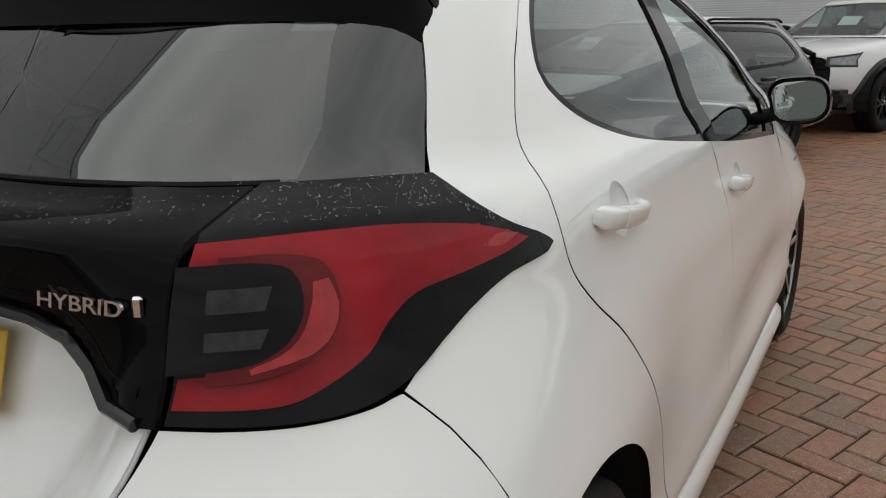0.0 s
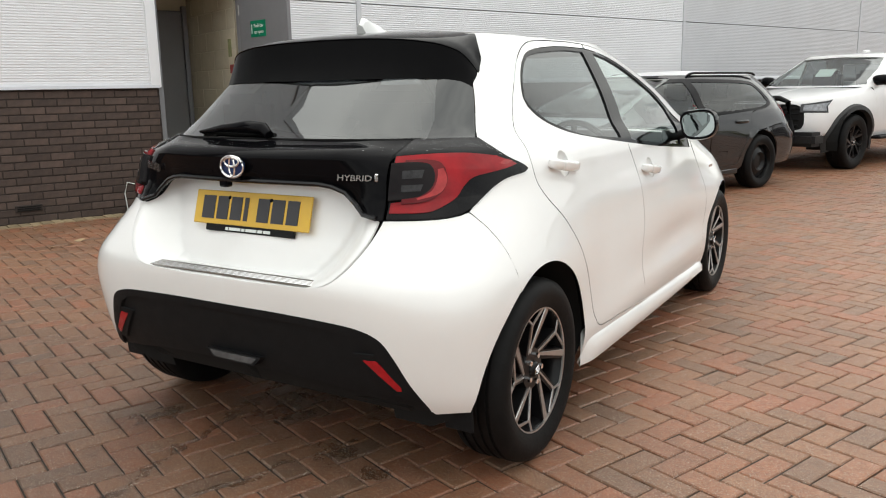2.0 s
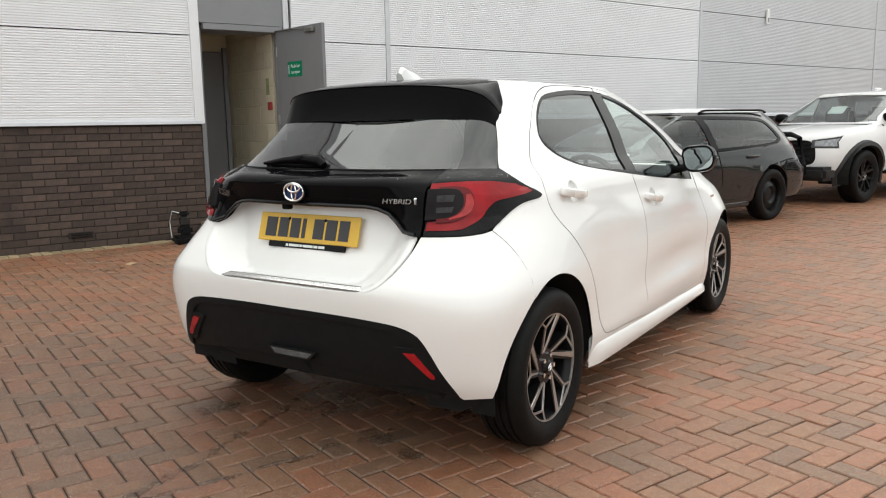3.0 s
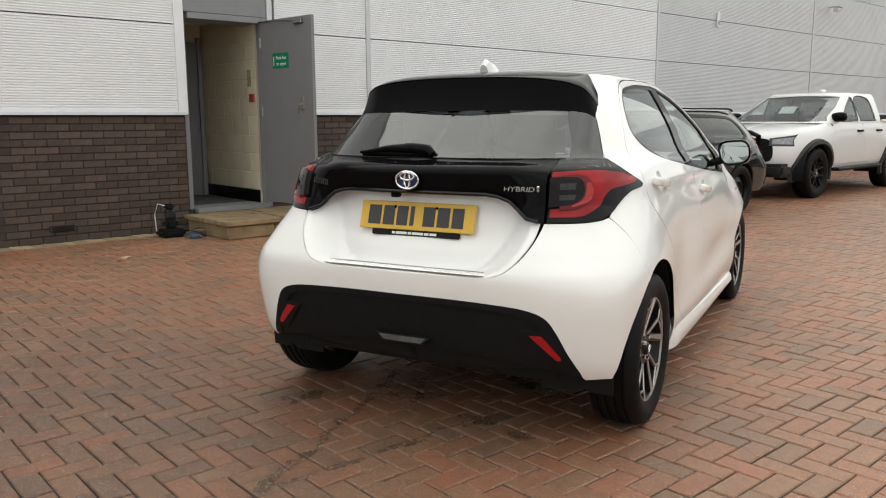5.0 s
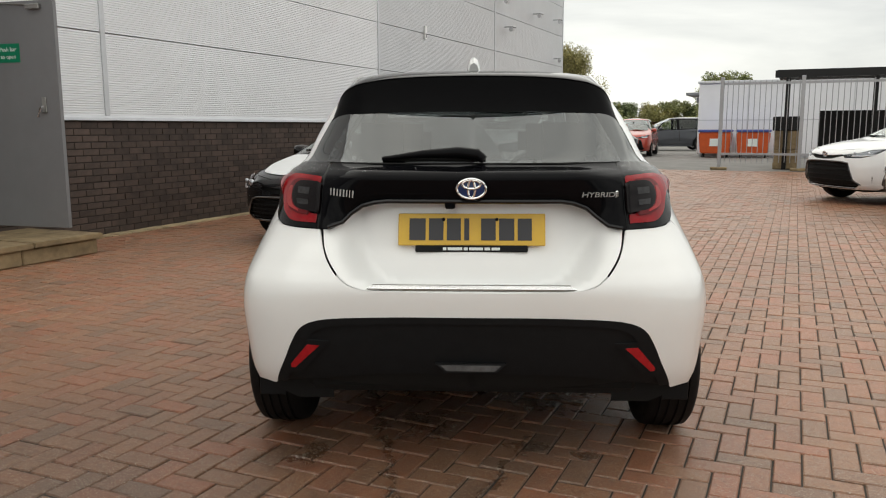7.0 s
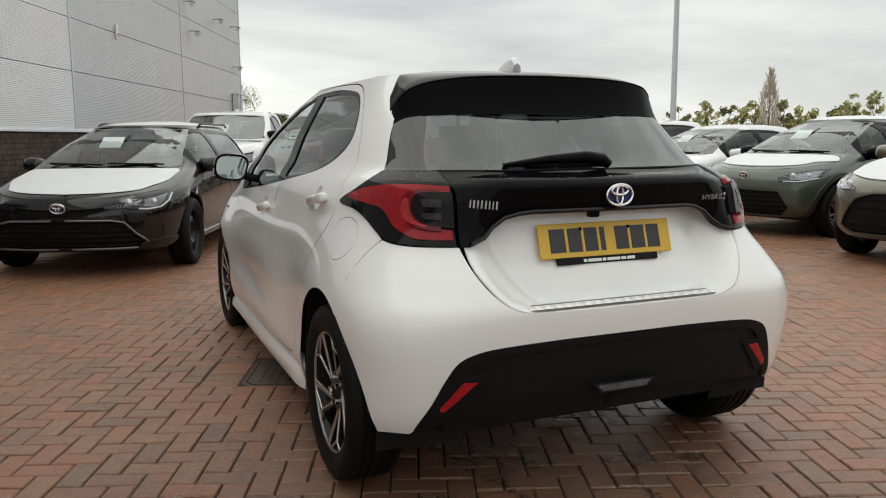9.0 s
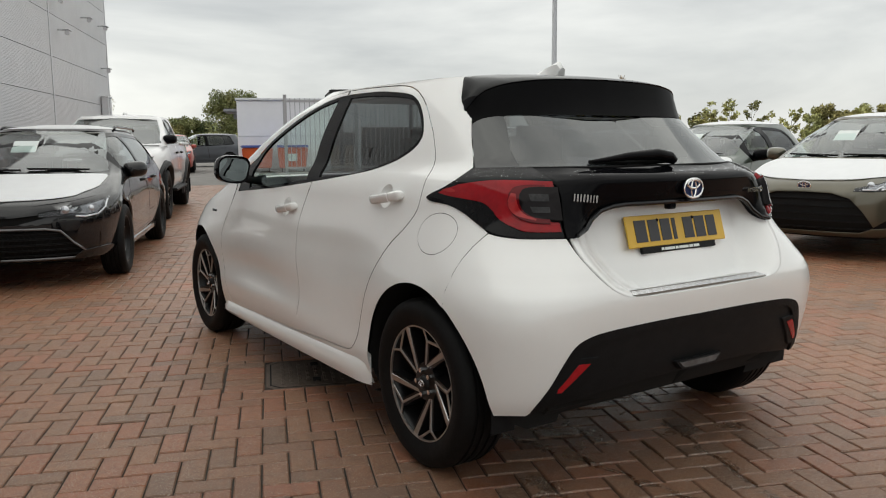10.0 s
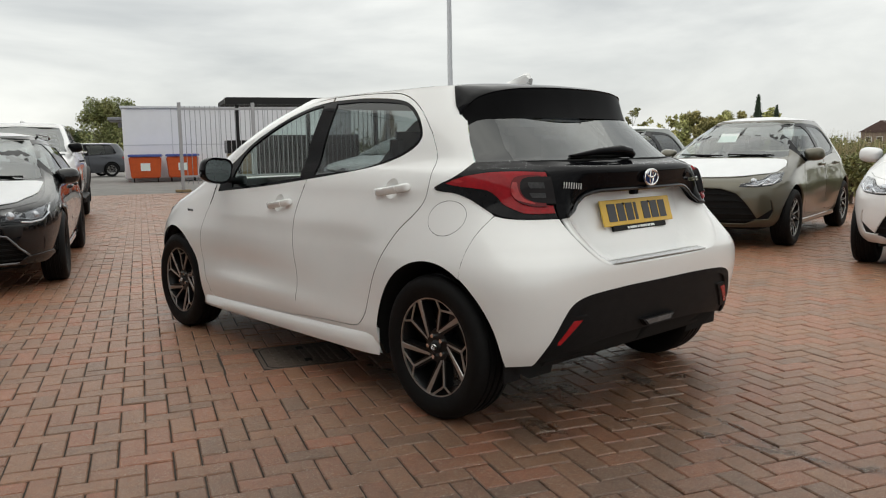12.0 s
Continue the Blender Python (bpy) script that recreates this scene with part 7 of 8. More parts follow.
parked_car("hatchback", "new white hatchback parked beside the bronze one", pose(7.78, .16, 0, 0, 0, 100.6), P_WHITE, wb=2.56, fo=.78, ro=.58, w=.872, roof=1.44, belt=.965, cz=.985, nz=.755, head=[("y", 3.34 - .62, .835), ("y", 3.34 - .42, .815), ("n", .64, .765), ("n", .46, .715), ("n", .45, .69), ("n", .60, .685), ("n", .73, .70), ("y", 3.34 - .44, .745)],
           strips=[[("n", .52, .705), ("n", .62, .702), ("n", .66, .735)], [("n", .66, .706), ("n", .74, .718), ("y", 3.34 - .44, .770)]], grille="mouth", film=False, group=AG)
parked_car("small_crossover", "new olive green crossover with a black roof and filmed bonnet", pose(8.65, 5.35, 0, 0, 0, 100.6), P_GREEN, wb=2.43, fo=.70, ro=.57, w=.87, roof=1.405, belt=.935, cz=.975, nz=.775, head=[("y", 3.13 - .56, .815), ("y", 3.13 - .36, .80), ("n", .62, .772), ("n", .43, .72), ("n", .45, .665), ("n", .64, .655), ("y", 3.13 - .34, .70)], strips=[[("n", .50, .672), ("n", .64, .668), ("y", 3.13 - .35, .71)]], grille="upright", roof_mat=GLOSS_BLACK, low_mat=FLARE, group=AG, R=.33)
parked_car("hatchback", "new white hatchback with a long bonnet", pose(9.0, 7.85, 0, 0, 0, 100.6), P_WHITE, wb=2.64, fo=.94, ro=.78, w=.895, roof=1.335, belt=.88, cz=.92, nz=.69, film=False, group=AG)
parked_car("suv", "new tall white sport utility car", pose(9.1, 10.6, 0, 0, 0, 100.6), P_WHITE, wb=2.69, fo=.93, ro=.97, w=.925, roof=1.47, belt=.97, cz=1.03, nz=.83, film=False, estate=True, R=.35, rim=.235, group=AG, low_mat=FLARE)
FARC = "cars parked beyond the fence"
parked_car("city_car", "small black city car parked far off", pose(3.9, 31.2, 0, 0, 0, 228), P_BLACK, wb=2.34, fo=.70, ro=.42, w=.81, roof=1.46, belt=.95, cz=1.0, nz=.78, film=False, grille="upright", group=FARC, sheet_paper=False)
parked_car("crossover", "red crossover parked far off", pose(7.1, 33.4, 0, 0, 0, 163), P_RED, wb=2.64, fo=.95, ro=.80, w=.90, roof=1.54, belt=1.03, cz=1.06, nz=.85, film=False, group=FARC, sheet_paper=False)
parked_car("suv", "dark grey sport utility car parked far off", pose(11.4, 39.6, 0, 0, 0, 88), P_GREY, wb=2.69, fo=.93, ro=.97, w=.925, roof=1.66, belt=1.06, cz=1.13, nz=.92, film=False, estate=True, R=.35, rim=.235, group=FARC, sheet_paper=False)
parked_car("city_car", "small silver-white car parked far off", pose(6.2, 38.0, 0, 0, 0, 190), P_WHITE, wb=2.5, fo=.75, ro=.55, w=.84, roof=1.48, belt=.95, cz=1.0, nz=.78, film=False, group=FARC, sheet_paper=False)
parked_car("city_car", "small red car parked far off", pose(7.4, 42.5, 0, 0, 0, 190), P_RED, wb=2.5, fo=.75, ro=.55, w=.84, roof=1.48, belt=.95, cz=1.0, nz=.78, film=False, group=FARC, sheet_paper=False)


def pickup(m):
    """A white double-cab pickup with black trim."""
    car = thing("pickup_truck", "white double-cab pickup truck with black bumper bar and trim", "pickup", m)
    wb, R, w = 3.085, .39, .925
    N, T = wb + .95, -1.18
    B = Body([.42, .52, .65, .80, .95, 1.02, 1.10, 1.17], [w - .06, w - .02, w, w, w - .01, w - .02, w - .04, w - .06],
             [T + .05, T + .01, T, T, T + .01, T + .02, T + .03, T + .05], [N - .12, N - .03, N, N - .02, N - .06, N - .12, N - .46, wb - .30],
             [7, 7, 7, 7, 7, 7, 7, 7], [3.2, 3.2, 3.2, 3.2, 3.2, 3.2, 3.2, 3.4], y2=2.2, bumps=((0, .8, .5, .2, .03), (wb, .8, .5, .2, .03)), taper=.02)
    C = Body([1.15, 1.22, 1.42, 1.59, 1.66], [.86, .845, .77, .70, .655], [.52, .53, .60, .68, .76], [wb - .30, wb - .44, wb - .87, wb - 1.24, wb - 1.38], [6, 6, 6, 6, 5], [4.5, 4.5, 4.5, 4.5, 4.5], y2=2.2, nose_len=.40, taper=.02)
    ar, af = arch(B, 0, R + .08, R, z0=.42), arch(B, wb, R + .08, R, z0=.42)
    low = .43
    afi, ari = [p for p in af if p[1] > low], [p for p in ar if p[1] > low]
    outline = ([(B.A0, low), (B.A0, 1.165)] + [(a, 1.165) for a in np.linspace(B.A0, B.A1, 50)[1:]] + [(B.A1, low)] + [(a, low) for a in np.linspace(B.A1, afi[-1][0], 10)[1:-1]]
               + afi[::-1] + [(a, low) for a in np.linspace(afi[0][0], ari[-1][0], 10)[1:-1]] + ari[::-1])
    hd = rounded(B.line([("y", N - .52, 1.0), ("n", .74, .985), ("n", .50, .94), ("n", .50, .83), ("n", .76, .82), ("y", N - .42, .91)]), .04, sharp=range(6))
    gr = rounded(B.line([("n", 0, .58), ("n", .48, .58), ("n", .56, .66), ("n", .48, .92), ("n", 0, .93)]), .05, sharp=(0, 4))
    doors = [side_curve(B, q, .05, sharp=(0, 1, 2, 3)) for q in ([(1.34, .50), (2.46, .50), (2.52, 1.16), (1.36, 1.16)], [(.55, .50), (1.33, .50), (1.35, 1.16), (.50, 1.16)])]
    win = [side_curve(C, q, .05, sharp=(0, 1)) for q in ([(1.50, 1.20), (2.22, 1.19), (1.98, 1.34), (1.66, 1.54), (1.52, 1.57)], [(.74, 1.20), (1.40, 1.20), (1.42, 1.57), (.82, 1.555)])]
    scr = C.line([("n", 0, 1.19), ("n", .55, 1.185), ("n", .775, 1.20), ("n", .71, 1.42), ("n", .635, 1.59), ("n", 0, 1.62)])
    bon = B.line([("n", 0, 1.035), ("n", .45, 1.035), ("n", .64, 1.05), ("n", .74, 1.095), ("n", .77, 1.155), ("n", 0, 1.158)])
    bwin = C.line([("t", 0, 1.25), ("t", .55, 1.25), ("t", .50, 1.53), ("t", 0, 1.53)])
    full = [(C.A0, 1.152), (C.A0, 1.658)] + [(a, 1.658) for a in np.linspace(C.A0, C.A1, 40)[1:]] + [(C.A1, 1.152)] + [(a, 1.152) for a in np.linspace(C.A1, C.A0, 40)[1:-1]]
    for mir in (False, True):
        s = -1 if mir else 1
        sheet("side_panel", B, outline, P_WHITE, car, holes=[grown(q, .004) for q in [hd, gr, bon] + doors], step=.08, mirror=mir, depth=.02)
        sheet("cab", C, full, P_WHITE, car, holes=[grown(q, .003) for q in win + [scr, bwin]], step=.07, mirror=mir)
        for nm, q in zip(("front_door", "rear_door"), doors):
            dp = sheet(nm, B, grown(q, -.004), P_WHITE, car, step=.08, mirror=mir)
            yy = 1.52 if nm == "front_door" else .70
            pnt = B(B.y(yy, 1.03), 1.03)
            door_handle(dp, Matrix.Translation((s * pnt[0], yy, 1.03)), GLOSS_BLACK, mir)
        for nm, q in zip(("front_window", "rear_window"), win):
            sheet(nm, C, q, GLASS_CLEAR if nm[0] == "f" else GLASS_DARK, car, step=.08, lift=-.008, depth=0, mirror=mir)
        for q in win:
            sheet("window_trim", C, grown(q, .012), GLOSS_BLACK, car, holes=[q], step=.05, lift=.002, depth=.006, mirror=mir)
        sheet("headlamp", B, hd, HEAD_DARK, car, step=.05, mirror=mir)
        c = np.mean(np.array(hd), axis=0)
        sheet("reflector", B, [tuple(c + (np.array(p) - c) * (.82, .66)) for p in hd], LAMP_SILVER, car, step=.05, lift=.004, depth=.004, mirror=mir)
        for yc in (0, wb):
            bm = bmesh.new()
            rows = []
            for q in np.linspace(math.pi + .25, -.25, 22):
                rows.append([bm.verts.new((s * (float(B(B.y(yc + rad * math.cos(q), max(.44, R + rad * math.sin(q))), max(.44, R + rad * math.sin(q)))[0]) + dx), yc + rad * math.cos(q), R + rad * math.sin(q))) for rad, dx in ((R + .06, -.02), (R + .07, .045), (R + .13, .04), (R + .15, .0))])
            for p, q in zip(rows, rows[1:]):
                for i in range(3):
                    bm.faces.new((p[i], p[i + 1], q[i + 1], q[i]))
            part("arch_flare", bm, FLARE, car, smooth=True)
            bm = bmesh.new()
            rows = [[bm.verts.new((s * x, yc + (R + .11) * math.cos(q), R + (R + .11) * math.sin(q))) for x in (w - .02, .45)] for q in np.linspace(math.pi + .2, -.2, 16)]
            for p, q in zip(rows, rows[1:]):
                bm.faces.new((p[0], p[1], q[1], q[0]))
            part("arch_liner", bm, GAP, car)
        part("side_step", box(*sorted((s * (w - .10), s * (w + .06))), .62, wb - .62, .40, .455, .02), BLACK_PLASTIC, car)
        for yy in (.72, wb - .72):
            part("step_bracket", box(*sorted((s * (w - .35), s * (w - .08))), yy - .03, yy + .03, .40, .47), BLACK_PLASTIC, car)
        door_mirror(car, C, wb - .62, 1.26, mir, GLOSS_BLACK, x0=.84)
        part("mud_flap", box(*sorted((s * (w - .28), s * (w + .02))), -.55, -.535, .22, .50), BLACK_PLASTIC, car)
        part("bed_rail", box(*sorted((s * (w - .10), s * (w - .02))), T + .05, .44, 1.165, 1.215, .015), P_WHITE, car)
        part("bed_side", box(*sorted((s * (w - .14), s * (w - .10))), T + .06, .44, .72, 1.165), P_WHITE, car)
    sheet("windscreen", C, scr, SCREEN_GLASS, car, step=.08, depth=0, both=True, lift=-.003)
    sheet("rear_glass", C, bwin, GLASS_DARK, car, step=.08, depth=0, both=True, lift=-.003)
    sheet("grille", B, gr, GAP, car, step=.07, lift=-.02, depth=.03, both=True)
    for z in (.65, .73, .81, .88):
        part("grille_bar", tube([(x, float(B(B.nx(abs(x), z), z)[1]) - .01, z) for x in np.linspace(-.5, .5, 9)], .012, 5), BLACK_PLASTIC, car, smooth=True)
    roof_cap(C, 1.658, .04, P_WHITE, car)
    bm = bmesh.new()
    bz = [(-.62, 1.0), (.62, 1.0)]
    tube([(-.50, N + .02, .46), (-.52, N + .10, .60), (-.44, N + .10, .98), (-.30, N + .08, 1.03), (.30, N + .08, 1.03), (.44, N + .10, .98), (.52, N + .10, .60), (.50, N + .02, .46)], .038, 8, bm)
    tube([(-.51, N + .10, .70), (.51, N + .10, .70)], .03, 8, bm)
    part("bumper_bar", bm, BLACK_PLASTIC, car, smooth=True)
    part("front_bumper", box(-.80, .80, N - .30, N + .03, .36, .56, .05, seg=2), FLARE, car)
    bm = bmesh.new()
    a = np.linspace(B.A0, B.A1, 60)
    part("bed_floor", box(-w + .14, w - .14, T + .06, .44, .68, .72), FLARE, car)
    sheet("bonnet", B, bon, P_WHITE, car, step=.05, both=True)
    part("cowl", box(-.76, .76, wb - .52, wb - .24, 1.10, 1.162, .01), FLARE, car)
    part("rear_bumper", box(-.78, .78, T - .12, T + .02, .48, .62, .03), BLACK_PLASTIC, car)
    part("chassis", box(-.5, .5, T + .1, N - .4, .36, .55), GAP, car)
    part("inner_body", box(-.78, .78, .46, wb - .75, .45, 1.05), CABIN, car)
    badge(car, Matrix.Translation((0, N - .035, .85)), .07, .008, BLACK_PLASTIC)
    for x, y in ((.79, 0), (-.79, 0), (.79, wb), (-.79, wb)):
        make_wheel(car, (x, y, R), 1 if x > 0 else -1, R=R, rim=.245, width=.265, turn=.4 + y, silver=RIM_BLACK)
    pp = part("windscreen_sheet", box(-.13, .13, -.002, .002, -.10, .10), PAPER, car)
    pp.matrix_local = Matrix.Translation((.05, wb - .92, 1.38)) @ Matrix.Rotation(radians(55), 4, "X")
    for x in (-.36, .36):
        part("front_seat", box(x - .24, x + .24, 1.35, 1.55, .9, 1.42, .06, seg=2), SEAT, car)
    part("aerial_fin", box(-.03, .03, .85, 1.05, 1.68, 1.745, .02), P_WHITE, car)
    return car


pickup(pose(1.2, 13.73, 0, 0, 0, 159.6))

# ---- ground: herringbone brick paving set square to the building, asphalt beyond ----
def paving_material(name, tones, rough, speck, bump):
    """Fired clay: each piece its own tone, mottled, speckled with grit; rain has left trails and patches of dampness
    behind the car, and the shade under and behind it is painted in with them.
    """
    m = bpy.data.materials.new(name)
    m.use_nodes = True
    n, l = m.node_tree.nodes, m.node_tree.links
    p = n["Principled BSDF"]
    geo, obi = n.new("ShaderNodeNewGeometry"), n.new("ShaderNodeObjectInfo")

    def math_node(op, a, b=None, c=None):
        q = n.new("ShaderNodeMath")
        q.operation = op
        for i, v in enumerate((a, b, c)):
            if v is None:
                continue
            if isinstance(v, (int, float)):
                q.inputs[i].default_value = v
            else:
                l.new(v, q.inputs[i])
        return q.outputs[0]

    def noise_node(scale, detail=6, rough_=.6):
        q = n.new("ShaderNodeTexNoise")
        q.inputs["Scale"].default_value, q.inputs["Detail"].default_value, q.inputs["Roughness"].default_value = scale, detail, rough_
        l.new(geo.outputs["Position"], q.inputs["Vector"])
        return q.outputs["Fac"]
    rnd = math_node("FRACT", math_node("ADD", geo.outputs["Random Per Island"], math_node("MULTIPLY", obi.outputs["Random"], 7.31)))
    ramp = n.new("ShaderNodeValToRGB")
    ramp.color_ramp.interpolation = "LINEAR"
    els = ramp.color_ramp.elements
    els[0].position, els[0].color = 0, (*tones[0], 1)
    els[1].position, els[1].color = 1, (*tones[-1], 1)
    for k, c in enumerate(tones[1:-1], 1):
        e = els.new(k / (len(tones) - 1))
        e.color = (*c, 1)
    l.new(rnd, ramp.inputs[0])
    mott, fine, grit, big = noise_node(24), noise_node(130, 4, .8), noise_node(230, 2, .5), noise_node(.9, 5)
    gain = math_node("MULTIPLY_ADD", mott, 1.0, .50)
    gain = math_node("MULTIPLY", gain, math_node("MULTIPLY_ADD", fine, 2.0, .0))
    gain = math_node("MULTIPLY", gain, math_node("MULTIPLY_ADD", big, .55, .72))
    # trail and patches of dampness, with the car's shade painted into the same mask
    sep = n.new("ShaderNodeSeparateXYZ")
    l.new(geo.outputs["Position"], sep.inputs[0])
    wob = math_node("MULTIPLY_ADD", noise_node(5, 4), .22, -.11)
    x, y = math_node("ADD", sep.outputs[0], wob), sep.outputs[1]
    line = math_node("SUBTRACT", x, math_node("MULTIPLY_ADD", y, -.185, -.395))
    trail = math_node("MULTIPLY", math_node("POWER", 2.718, math_node("MULTIPLY", math_node("POWER", math_node("ABSOLUTE", math_node("DIVIDE", line, .045)), 2), -1)), math_node("LESS_THAN", y, .9))
    branch = math_node("SUBTRACT", x, math_node("MULTIPLY_ADD", y, .36, .30))
    branch = math_node("MULTIPLY", math_node("POWER", 2.718, math_node("MULTIPLY", math_node("POWER", math_node("ABSOLUTE", math_node("DIVIDE", branch, .035)), 2), -1)), math_node("MULTIPLY", math_node("LESS_THAN", y, -.2), math_node("GREATER_THAN", y, -1.3)))
    damp_shade = math_node("MAXIMUM", trail, branch)
    # the last two lie under the car and darken its shade in colour
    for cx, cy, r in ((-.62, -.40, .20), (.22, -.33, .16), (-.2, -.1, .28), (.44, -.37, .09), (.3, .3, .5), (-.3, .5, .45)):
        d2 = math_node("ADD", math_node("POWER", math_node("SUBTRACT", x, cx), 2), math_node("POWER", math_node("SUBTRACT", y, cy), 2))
        damp_shade = math_node("MAXIMUM", damp_shade, math_node("POWER", 2.718, math_node("DIVIDE", d2, -r * r)))
    # broad dark area behind the car: wet bricks and painted shadow together
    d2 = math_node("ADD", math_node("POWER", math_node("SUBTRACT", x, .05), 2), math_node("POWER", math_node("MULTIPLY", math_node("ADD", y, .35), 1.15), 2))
    damp_shade = math_node("MAXIMUM", damp_shade, math_node("MULTIPLY", math_node("POWER", 2.718, math_node("DIVIDE", d2, -.75)), .58))
    damp_shade = math_node("MULTIPLY", damp_shade, math_node("MULTIPLY_ADD", noise_node(9, 6), 1.6, -.15))
    damp_shade = math_node("MINIMUM", math_node("MAXIMUM", damp_shade, 0), 1)
    gain = math_node("MULTIPLY", gain, math_node("MULTIPLY_ADD", damp_shade, -.78, 1))
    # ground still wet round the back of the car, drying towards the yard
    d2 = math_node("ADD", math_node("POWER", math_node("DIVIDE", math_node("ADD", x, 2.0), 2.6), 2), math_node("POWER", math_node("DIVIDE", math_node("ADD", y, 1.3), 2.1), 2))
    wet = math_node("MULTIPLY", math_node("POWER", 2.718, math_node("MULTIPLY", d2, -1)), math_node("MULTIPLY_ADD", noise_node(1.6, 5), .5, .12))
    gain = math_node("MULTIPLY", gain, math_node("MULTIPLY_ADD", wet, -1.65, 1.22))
    mul = n.new("ShaderNodeVectorMath")
    mul.operation = "SCALE"
    l.new(ramp.outputs[0], mul.inputs[0])
    l.new(gain, mul.inputs["Scale"])
    spk = n.new("ShaderNodeMixRGB")
    spk.inputs[2].default_value = (.55, .50, .42, 1)
    l.new(math_node("MULTIPLY", math_node("GREATER_THAN", grit, .64), speck), spk.inputs[0])
    l.new(mul.outputs[0], spk.inputs[1])
    l.new(spk.outputs[0], p.inputs["Base Color"])
    l.new(math_node("MULTIPLY_ADD", damp_shade, -.28, rough), p.inputs["Roughness"])
    b = n.new("ShaderNodeBump")
    b.inputs["Strength"].default_value, b.inputs["Distance"].default_value = bump, .003
    l.new(math_node("ADD", fine, math_node("MULTIPLY", grit, .6)), b.inputs["Height"])
    l.new(b.outputs[0], p.inputs["Normal"])
    p.inputs["Specular IOR Level"].default_value = .7
    return m


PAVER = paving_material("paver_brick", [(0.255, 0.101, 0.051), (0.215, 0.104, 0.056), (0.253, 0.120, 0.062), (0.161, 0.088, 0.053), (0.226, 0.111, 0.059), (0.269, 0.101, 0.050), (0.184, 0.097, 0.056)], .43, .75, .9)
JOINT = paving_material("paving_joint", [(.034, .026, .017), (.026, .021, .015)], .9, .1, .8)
far_ground = part("ground", box(-400, 400, -200, 500, -.6, -.075), ASPHALT)
tagged(far_ground, "grey asphalt yard and road", "ground", kind="structure")
PAVE = BUILDING @ Matrix.Translation((.130, -.117, 0)) @ Matrix.Rotation(radians(.523), 4, "Z")   # x along the wall, y towards it
paving = thing("paving", "wet red and brown herringbone brick paving", "paving", PAVE, kind="structure")
# paved rectangle, with the far edge square to the wall
P_X0, P_X1, P_Y0, P_Y1 = -16.0, 19.27, -30.0, -.24
part("joint_bed", box(P_X0, P_X1, P_Y0, P_Y1 + .36, -.25, -.0075), JOINT, paving)
part("asphalt_apron", box(P_X1, 120, -90, 40, -.35, -.010), ASPHALT, paving)
Lb, Wb, gp = .19656, .09828, .0033
bm_me = []
for long_x in (True, False):
    sx, sy = (Lb, Wb) if long_x else (Wb, Lb)
    b0 = box(gp, sx - gp, gp, sy - gp, -.05, 0, .0045)
    me = bpy.data.meshes.new("paving_brick")
    b0.to_mesh(me)
    b0.free()
    me.materials.append(PAVER)
    bm_me.append(me)
rg = np.random.RandomState(5)
near, V, F = [], [], []
# a herringbone repeats every two bricks: brick (i, j) lies at i*(W, W) + j*(2L, 0) ... laid row by row


def add_joined(x0, y0, sx, sy, dz, tx, ty, detail):
    x1, y1 = x0 + sx - gp, y0 + sy - gp
    x0, y0 = x0 + gp, y0 + gp
    k = len(V)
    c = .0045
    z = lambda x, y: dz + tx * (x - x0) + ty * (y - y0)
    if detail:
        V.extend([(x0, y0, -.03), (x1, y0, -.03), (x1, y1, -.03), (x0, y1, -.03)])
        V.extend([(x0, y0, z(x0, y0) - c), (x1, y0, z(x1, y0) - c), (x1, y1, z(x1, y1) - c), (x0, y1, z(x0, y1) - c)])
        V.extend([(x0 + c, y0 + c, z(x0, y0)), (x1 - c, y0 + c, z(x1, y0)), (x1 - c, y1 - c, z(x1, y1)), (x0 + c, y1 - c, z(x0, y1))])
        for q in (0, 4):
            for i in range(4):
                j = (i + 1) % 4
                F.append((k + q + i, k + q + j, k + q + 4 + j, k + q + 4 + i))
        F.append((k + 8, k + 9, k + 10, k + 11))
    else:
        V.extend([(x0, y0, -.02), (x1, y0, -.02), (x1, y1, -.02), (x0, y1, -.02), (x0, y0, z(x0, y0)), (x1, y0, z(x1, y0)), (x1, y1, z(x1, y1)), (x0, y1, z(x0, y1))])
        for i in range(4):
            j = (i + 1) % 4
            F.append((k + i, k + j, k + 4 + j, k + 4 + i))
        F.append((k + 4, k + 5, k + 6, k + 7))


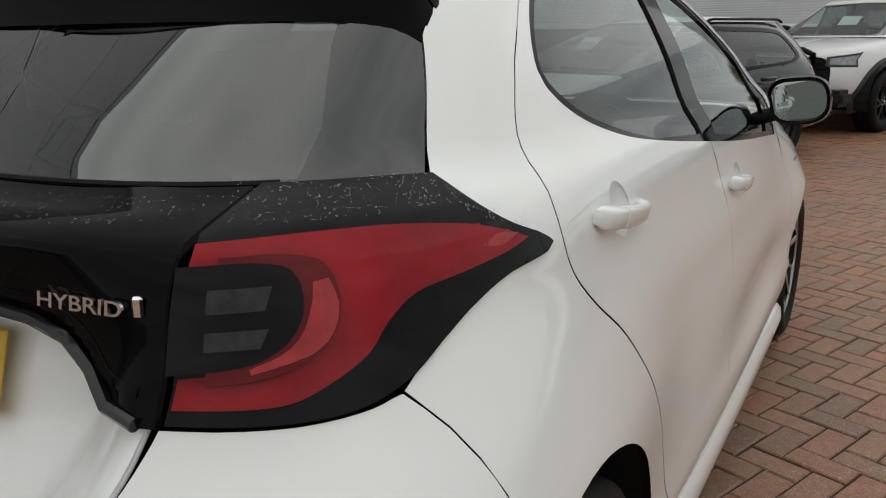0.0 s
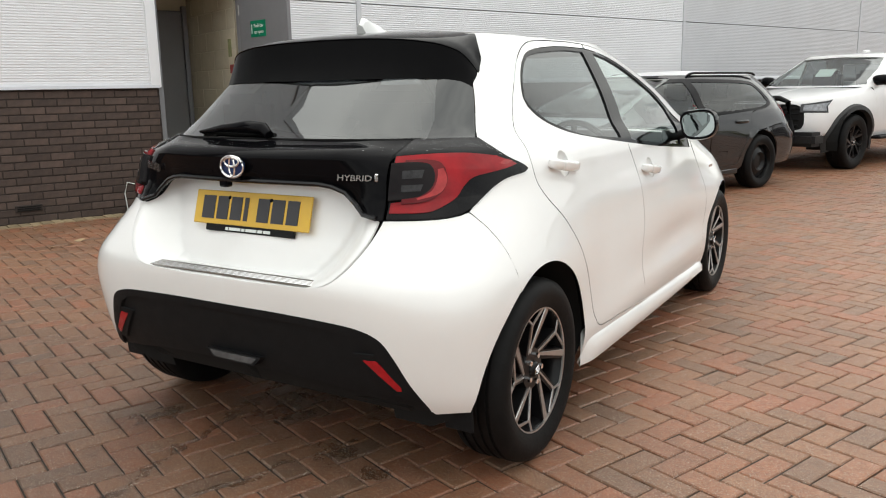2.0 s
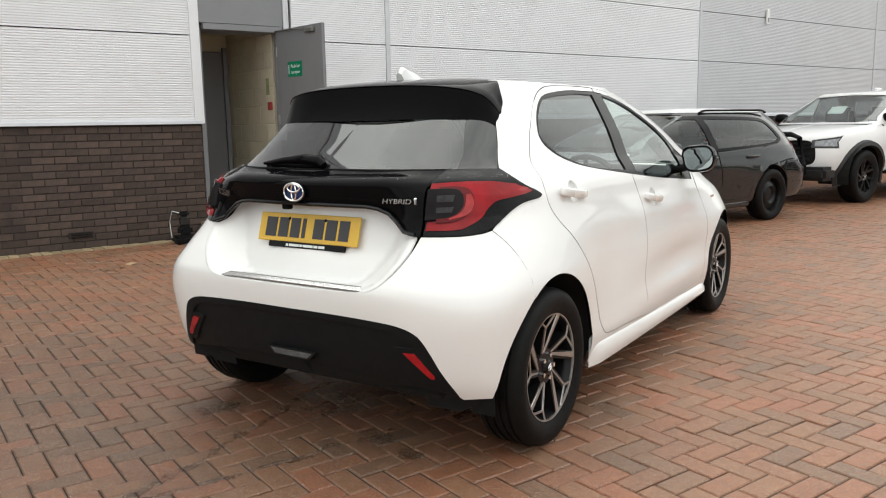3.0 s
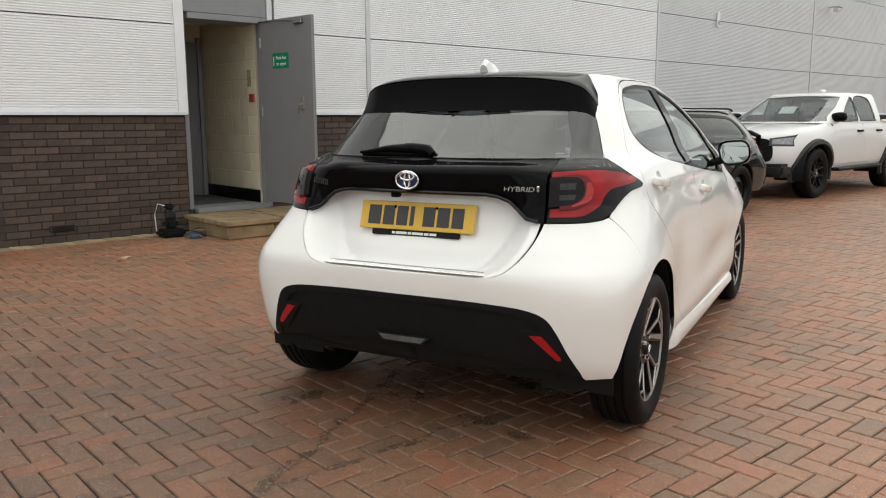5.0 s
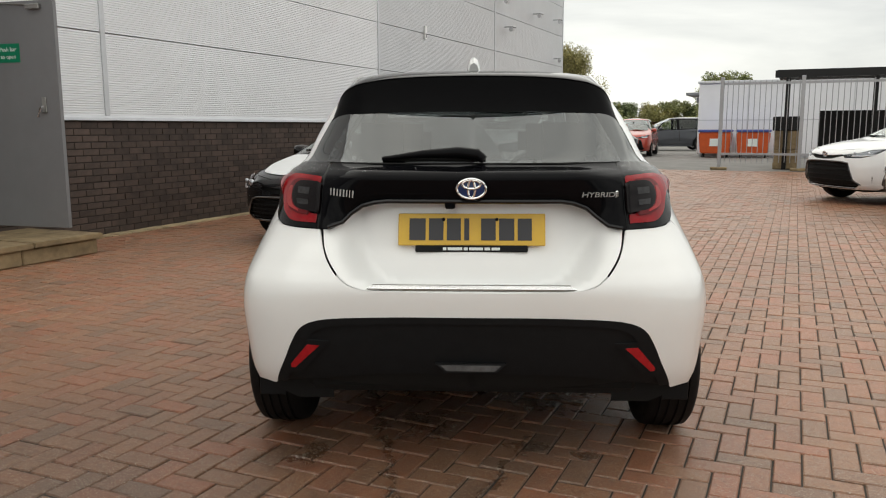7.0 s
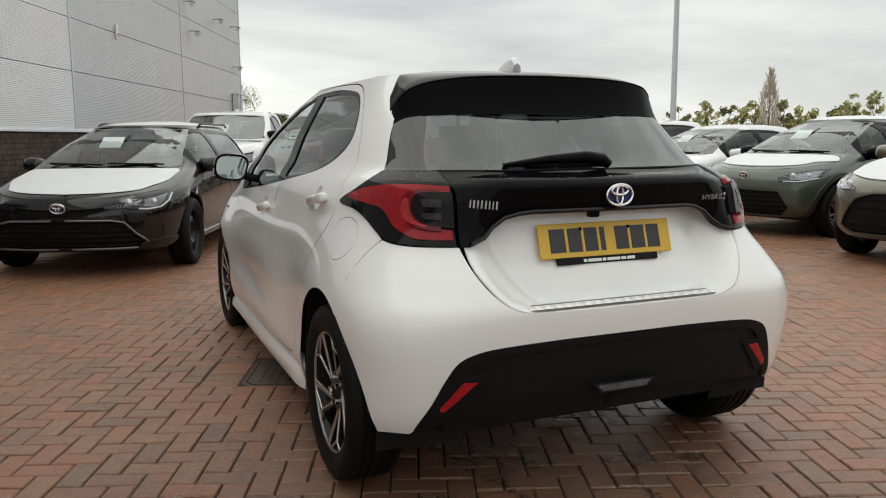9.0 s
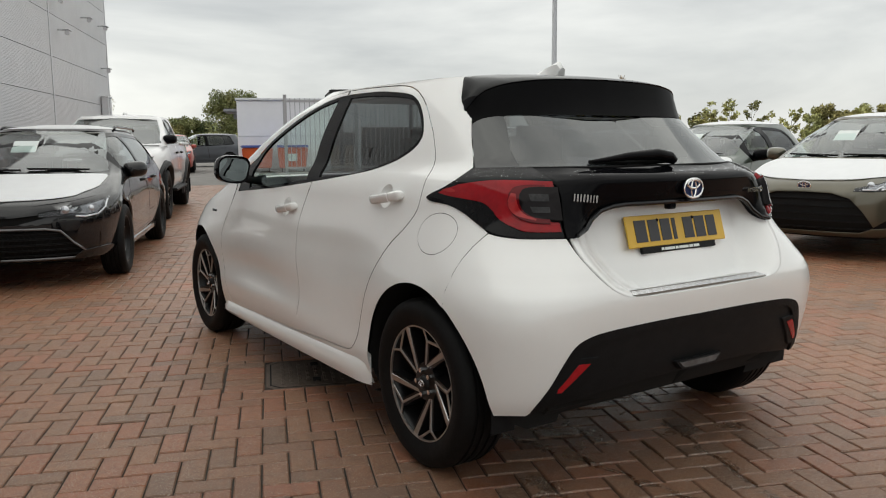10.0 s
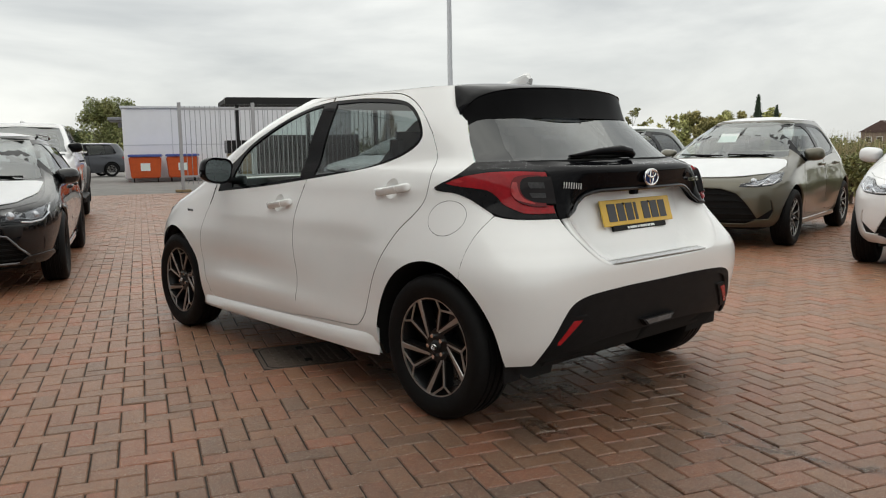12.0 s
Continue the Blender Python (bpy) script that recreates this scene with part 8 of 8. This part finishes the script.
W4 = 4 * Wb
inv_pave = PAVE.inverted()
man = inv_pave @ Vector((-.67, 1.34, 0))
for j in range(-2, int((P_Y1 - P_Y0) / Wb)):
    y = P_Y1 - (j + 1) * Wb
    for i in range(-2, int((P_X1 - P_X0) / W4) + 2):
        base = P_X0 + i * W4 + (j % 4) * Wb
        for long_x in (True, False):
            x0, y0 = (base, y) if long_x else (base + 3 * Wb, y - Wb)
            sx, sy = (Lb, Wb) if long_x else (Wb, Lb)
            if x0 < P_X0 or x0 + sx > P_X1 or y0 < P_Y0 or (PAVE @ Vector((x0, y0 + sy / 2, 0)) - BUILDING.translation) @ BUILDING.col[1].to_3d() > -.20:
                continue
            w = PAVE @ Vector((x0 + sx / 2, y0 + sy / 2, 0))
            rx0, rx1, ry0_, ry1_ = man.x - .255, man.x + .255, man.y - .255, man.y + .455
            if x0 < rx1 and x0 + sx > rx0 and y0 < ry1_ and y0 + sy > ry0_:
                # cut the brick at the cover's edge
                mx0, mx1 = max(x0, rx0), min(x0 + sx, rx1)
                for cx, cy_, cs, ct in ((x0, y0, rx0 - x0, sy), (rx1, y0, x0 + sx - rx1, sy), (mx0, y0, mx1 - mx0, ry0_ - y0), (mx0, ry1_, mx1 - mx0, y0 + sy - ry1_)):
                    if cs > .011 and ct > .011:
                        add_joined(cx, cy_, cs, ct, 0, 0, 0, True)
                continue
            if w.y < -3.2 and abs(w.x) > 6 or w.y < -6 or w.x > 15 or (w.x > 9 and w.y < -2):
                continue
            dz = rg.uniform(-.0022, .0022)
            tx, ty = rg.uniform(-.012, .012), rg.uniform(-.012, .012)
            if -2.75 < w.x < -1.15 and -.75 < w.y < 1.0 and len(near) < 300:
                near.append((x0, y0, long_x, dz))
            else:
                add_joined(x0, y0, sx, sy, dz, tx, ty, -5 < w.x < 5 and -4 < w.y < 6)
for x0, y0, long_x, dz in near:
    ob = new("paving_brick", bm_me[0 if long_x else 1])
    ob.parent = paving
    ob.matrix_local = Matrix.Translation((x0, y0, dz)) @ Matrix.Rotation(rg.uniform(-.006, .006), 4, "X") @ Matrix.Rotation(rg.uniform(-.006, .006), 4, "Y")
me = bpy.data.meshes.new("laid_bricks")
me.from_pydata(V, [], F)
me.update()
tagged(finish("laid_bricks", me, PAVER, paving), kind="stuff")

# buff edging course along the wall
ek = box(.003, .097, .003, .207, -.05, 0, .005)
em = bpy.data.meshes.new("edging_brick")
ek.to_mesh(em)
ek.free()
em.materials.append(BUFF)
for k in range(130):
    x = -3.6 + k * .1005
    if -.02 < x + .05 < 1.53:
        continue
    ob = new("edging_brick", em)
    ob.parent = paving
    ob.matrix_local = inv_pave @ BUILDING @ Matrix.Translation((x, -.225, rg.uniform(.004, .010)))

# inspection cover under the sill
cover_ob = thing("manhole_cover", "dark recessed iron inspection cover", "manhole", PAVE @ Matrix.Translation((man.x, man.y, 0)))
IRON = material("cast_iron", (0.13, 0.10, 0.08), 0.65, metal=0.0, var=0.4, scale=20, bump=0.5, bump_scale=80)
octagon = lambda h, c: [(h - c, -h), (h, -h + c), (h, h - c), (h - c, h), (-h + c, h), (-h, h - c), (-h, -h + c), (-h + c, -h)]
part("surround", box(-.253, .253, -.253, .253, -.05, -.006), MORTAR, cover_ob)
part("cover_frame", prism(octagon(.25, .05), -.045, -.0035), IRON, cover_ob)
part("cover_gap", prism(octagon(.232, .046), -.03, -.003), GAP, cover_ob)
part("cover_plate", prism(octagon(.224, .044), -.03, -.0015), IRON, cover_ob)
for k in range(9):
    bm = bmesh.new()
    for j in range(6):
        x = -.17 + j * .068 + (.034 if k % 2 else 0)
        if abs(x) < .185:
            box(x - .026, x + .026, -.009, .009, -.0015, .003, .002, bm)
    part("tread_rib", bm, IRON, cover_ob).matrix_local = Matrix.Translation((0, -.168 + k * .042, 0))
for s in (-.14, .14):
    part("lifting_key", box(s - .03, s + .03, -.02, .02, -.001, .0035, .001), GAP, cover_ob)
for k in range(5):
    ob = new("paving_brick", bm_me[1])
    ob.parent = paving
    ob.matrix_local = Matrix.Translation((man.x - .254 + k * .1025, man.y + .255, rg.uniform(-.002, .002)))

# fallen leaves and pale scraps on the paving
DRY_LEAF = material("dry_leaf", (0.42, 0.30, 0.18), 0.8, island=0.4)
rl = np.random.RandomState(5)
LEAVES = [(1.36, 9.8), (-4.27, 1.67), (-4.36, 1.81), (-4.28, 1.51), (-4.12, 1.95)]
for lx, ly in LEAVES:
    bm = bmesh.new()
    n = 9
    top = [bm.verts.new((.045 * (i / (n - 1) - .5) * 2, .022 * math.sin(math.pi * i / (n - 1)), .006 + .010 * math.sin(2.1 * i / (n - 1)))) for i in range(n)]
    low = [bm.verts.new((.045 * (i / (n - 1) - .5) * 2, -.020 * math.sin(math.pi * i / (n - 1)), .004 + .004 * math.cos(i))) for i in range(1, n - 1)]
    bm.faces.new(top + low[::-1])
    lf = thing("fallen_leaf", "curled dry pale brown leaf on the paving", "leaf", Matrix.Translation((lx, ly, .002)) @ Matrix.Rotation(rl.uniform(0, 6), 4, "Z") @ Matrix.Scale(1.15, 4), "fallen leaves")
    part("blade", bm, DRY_LEAF, lf)
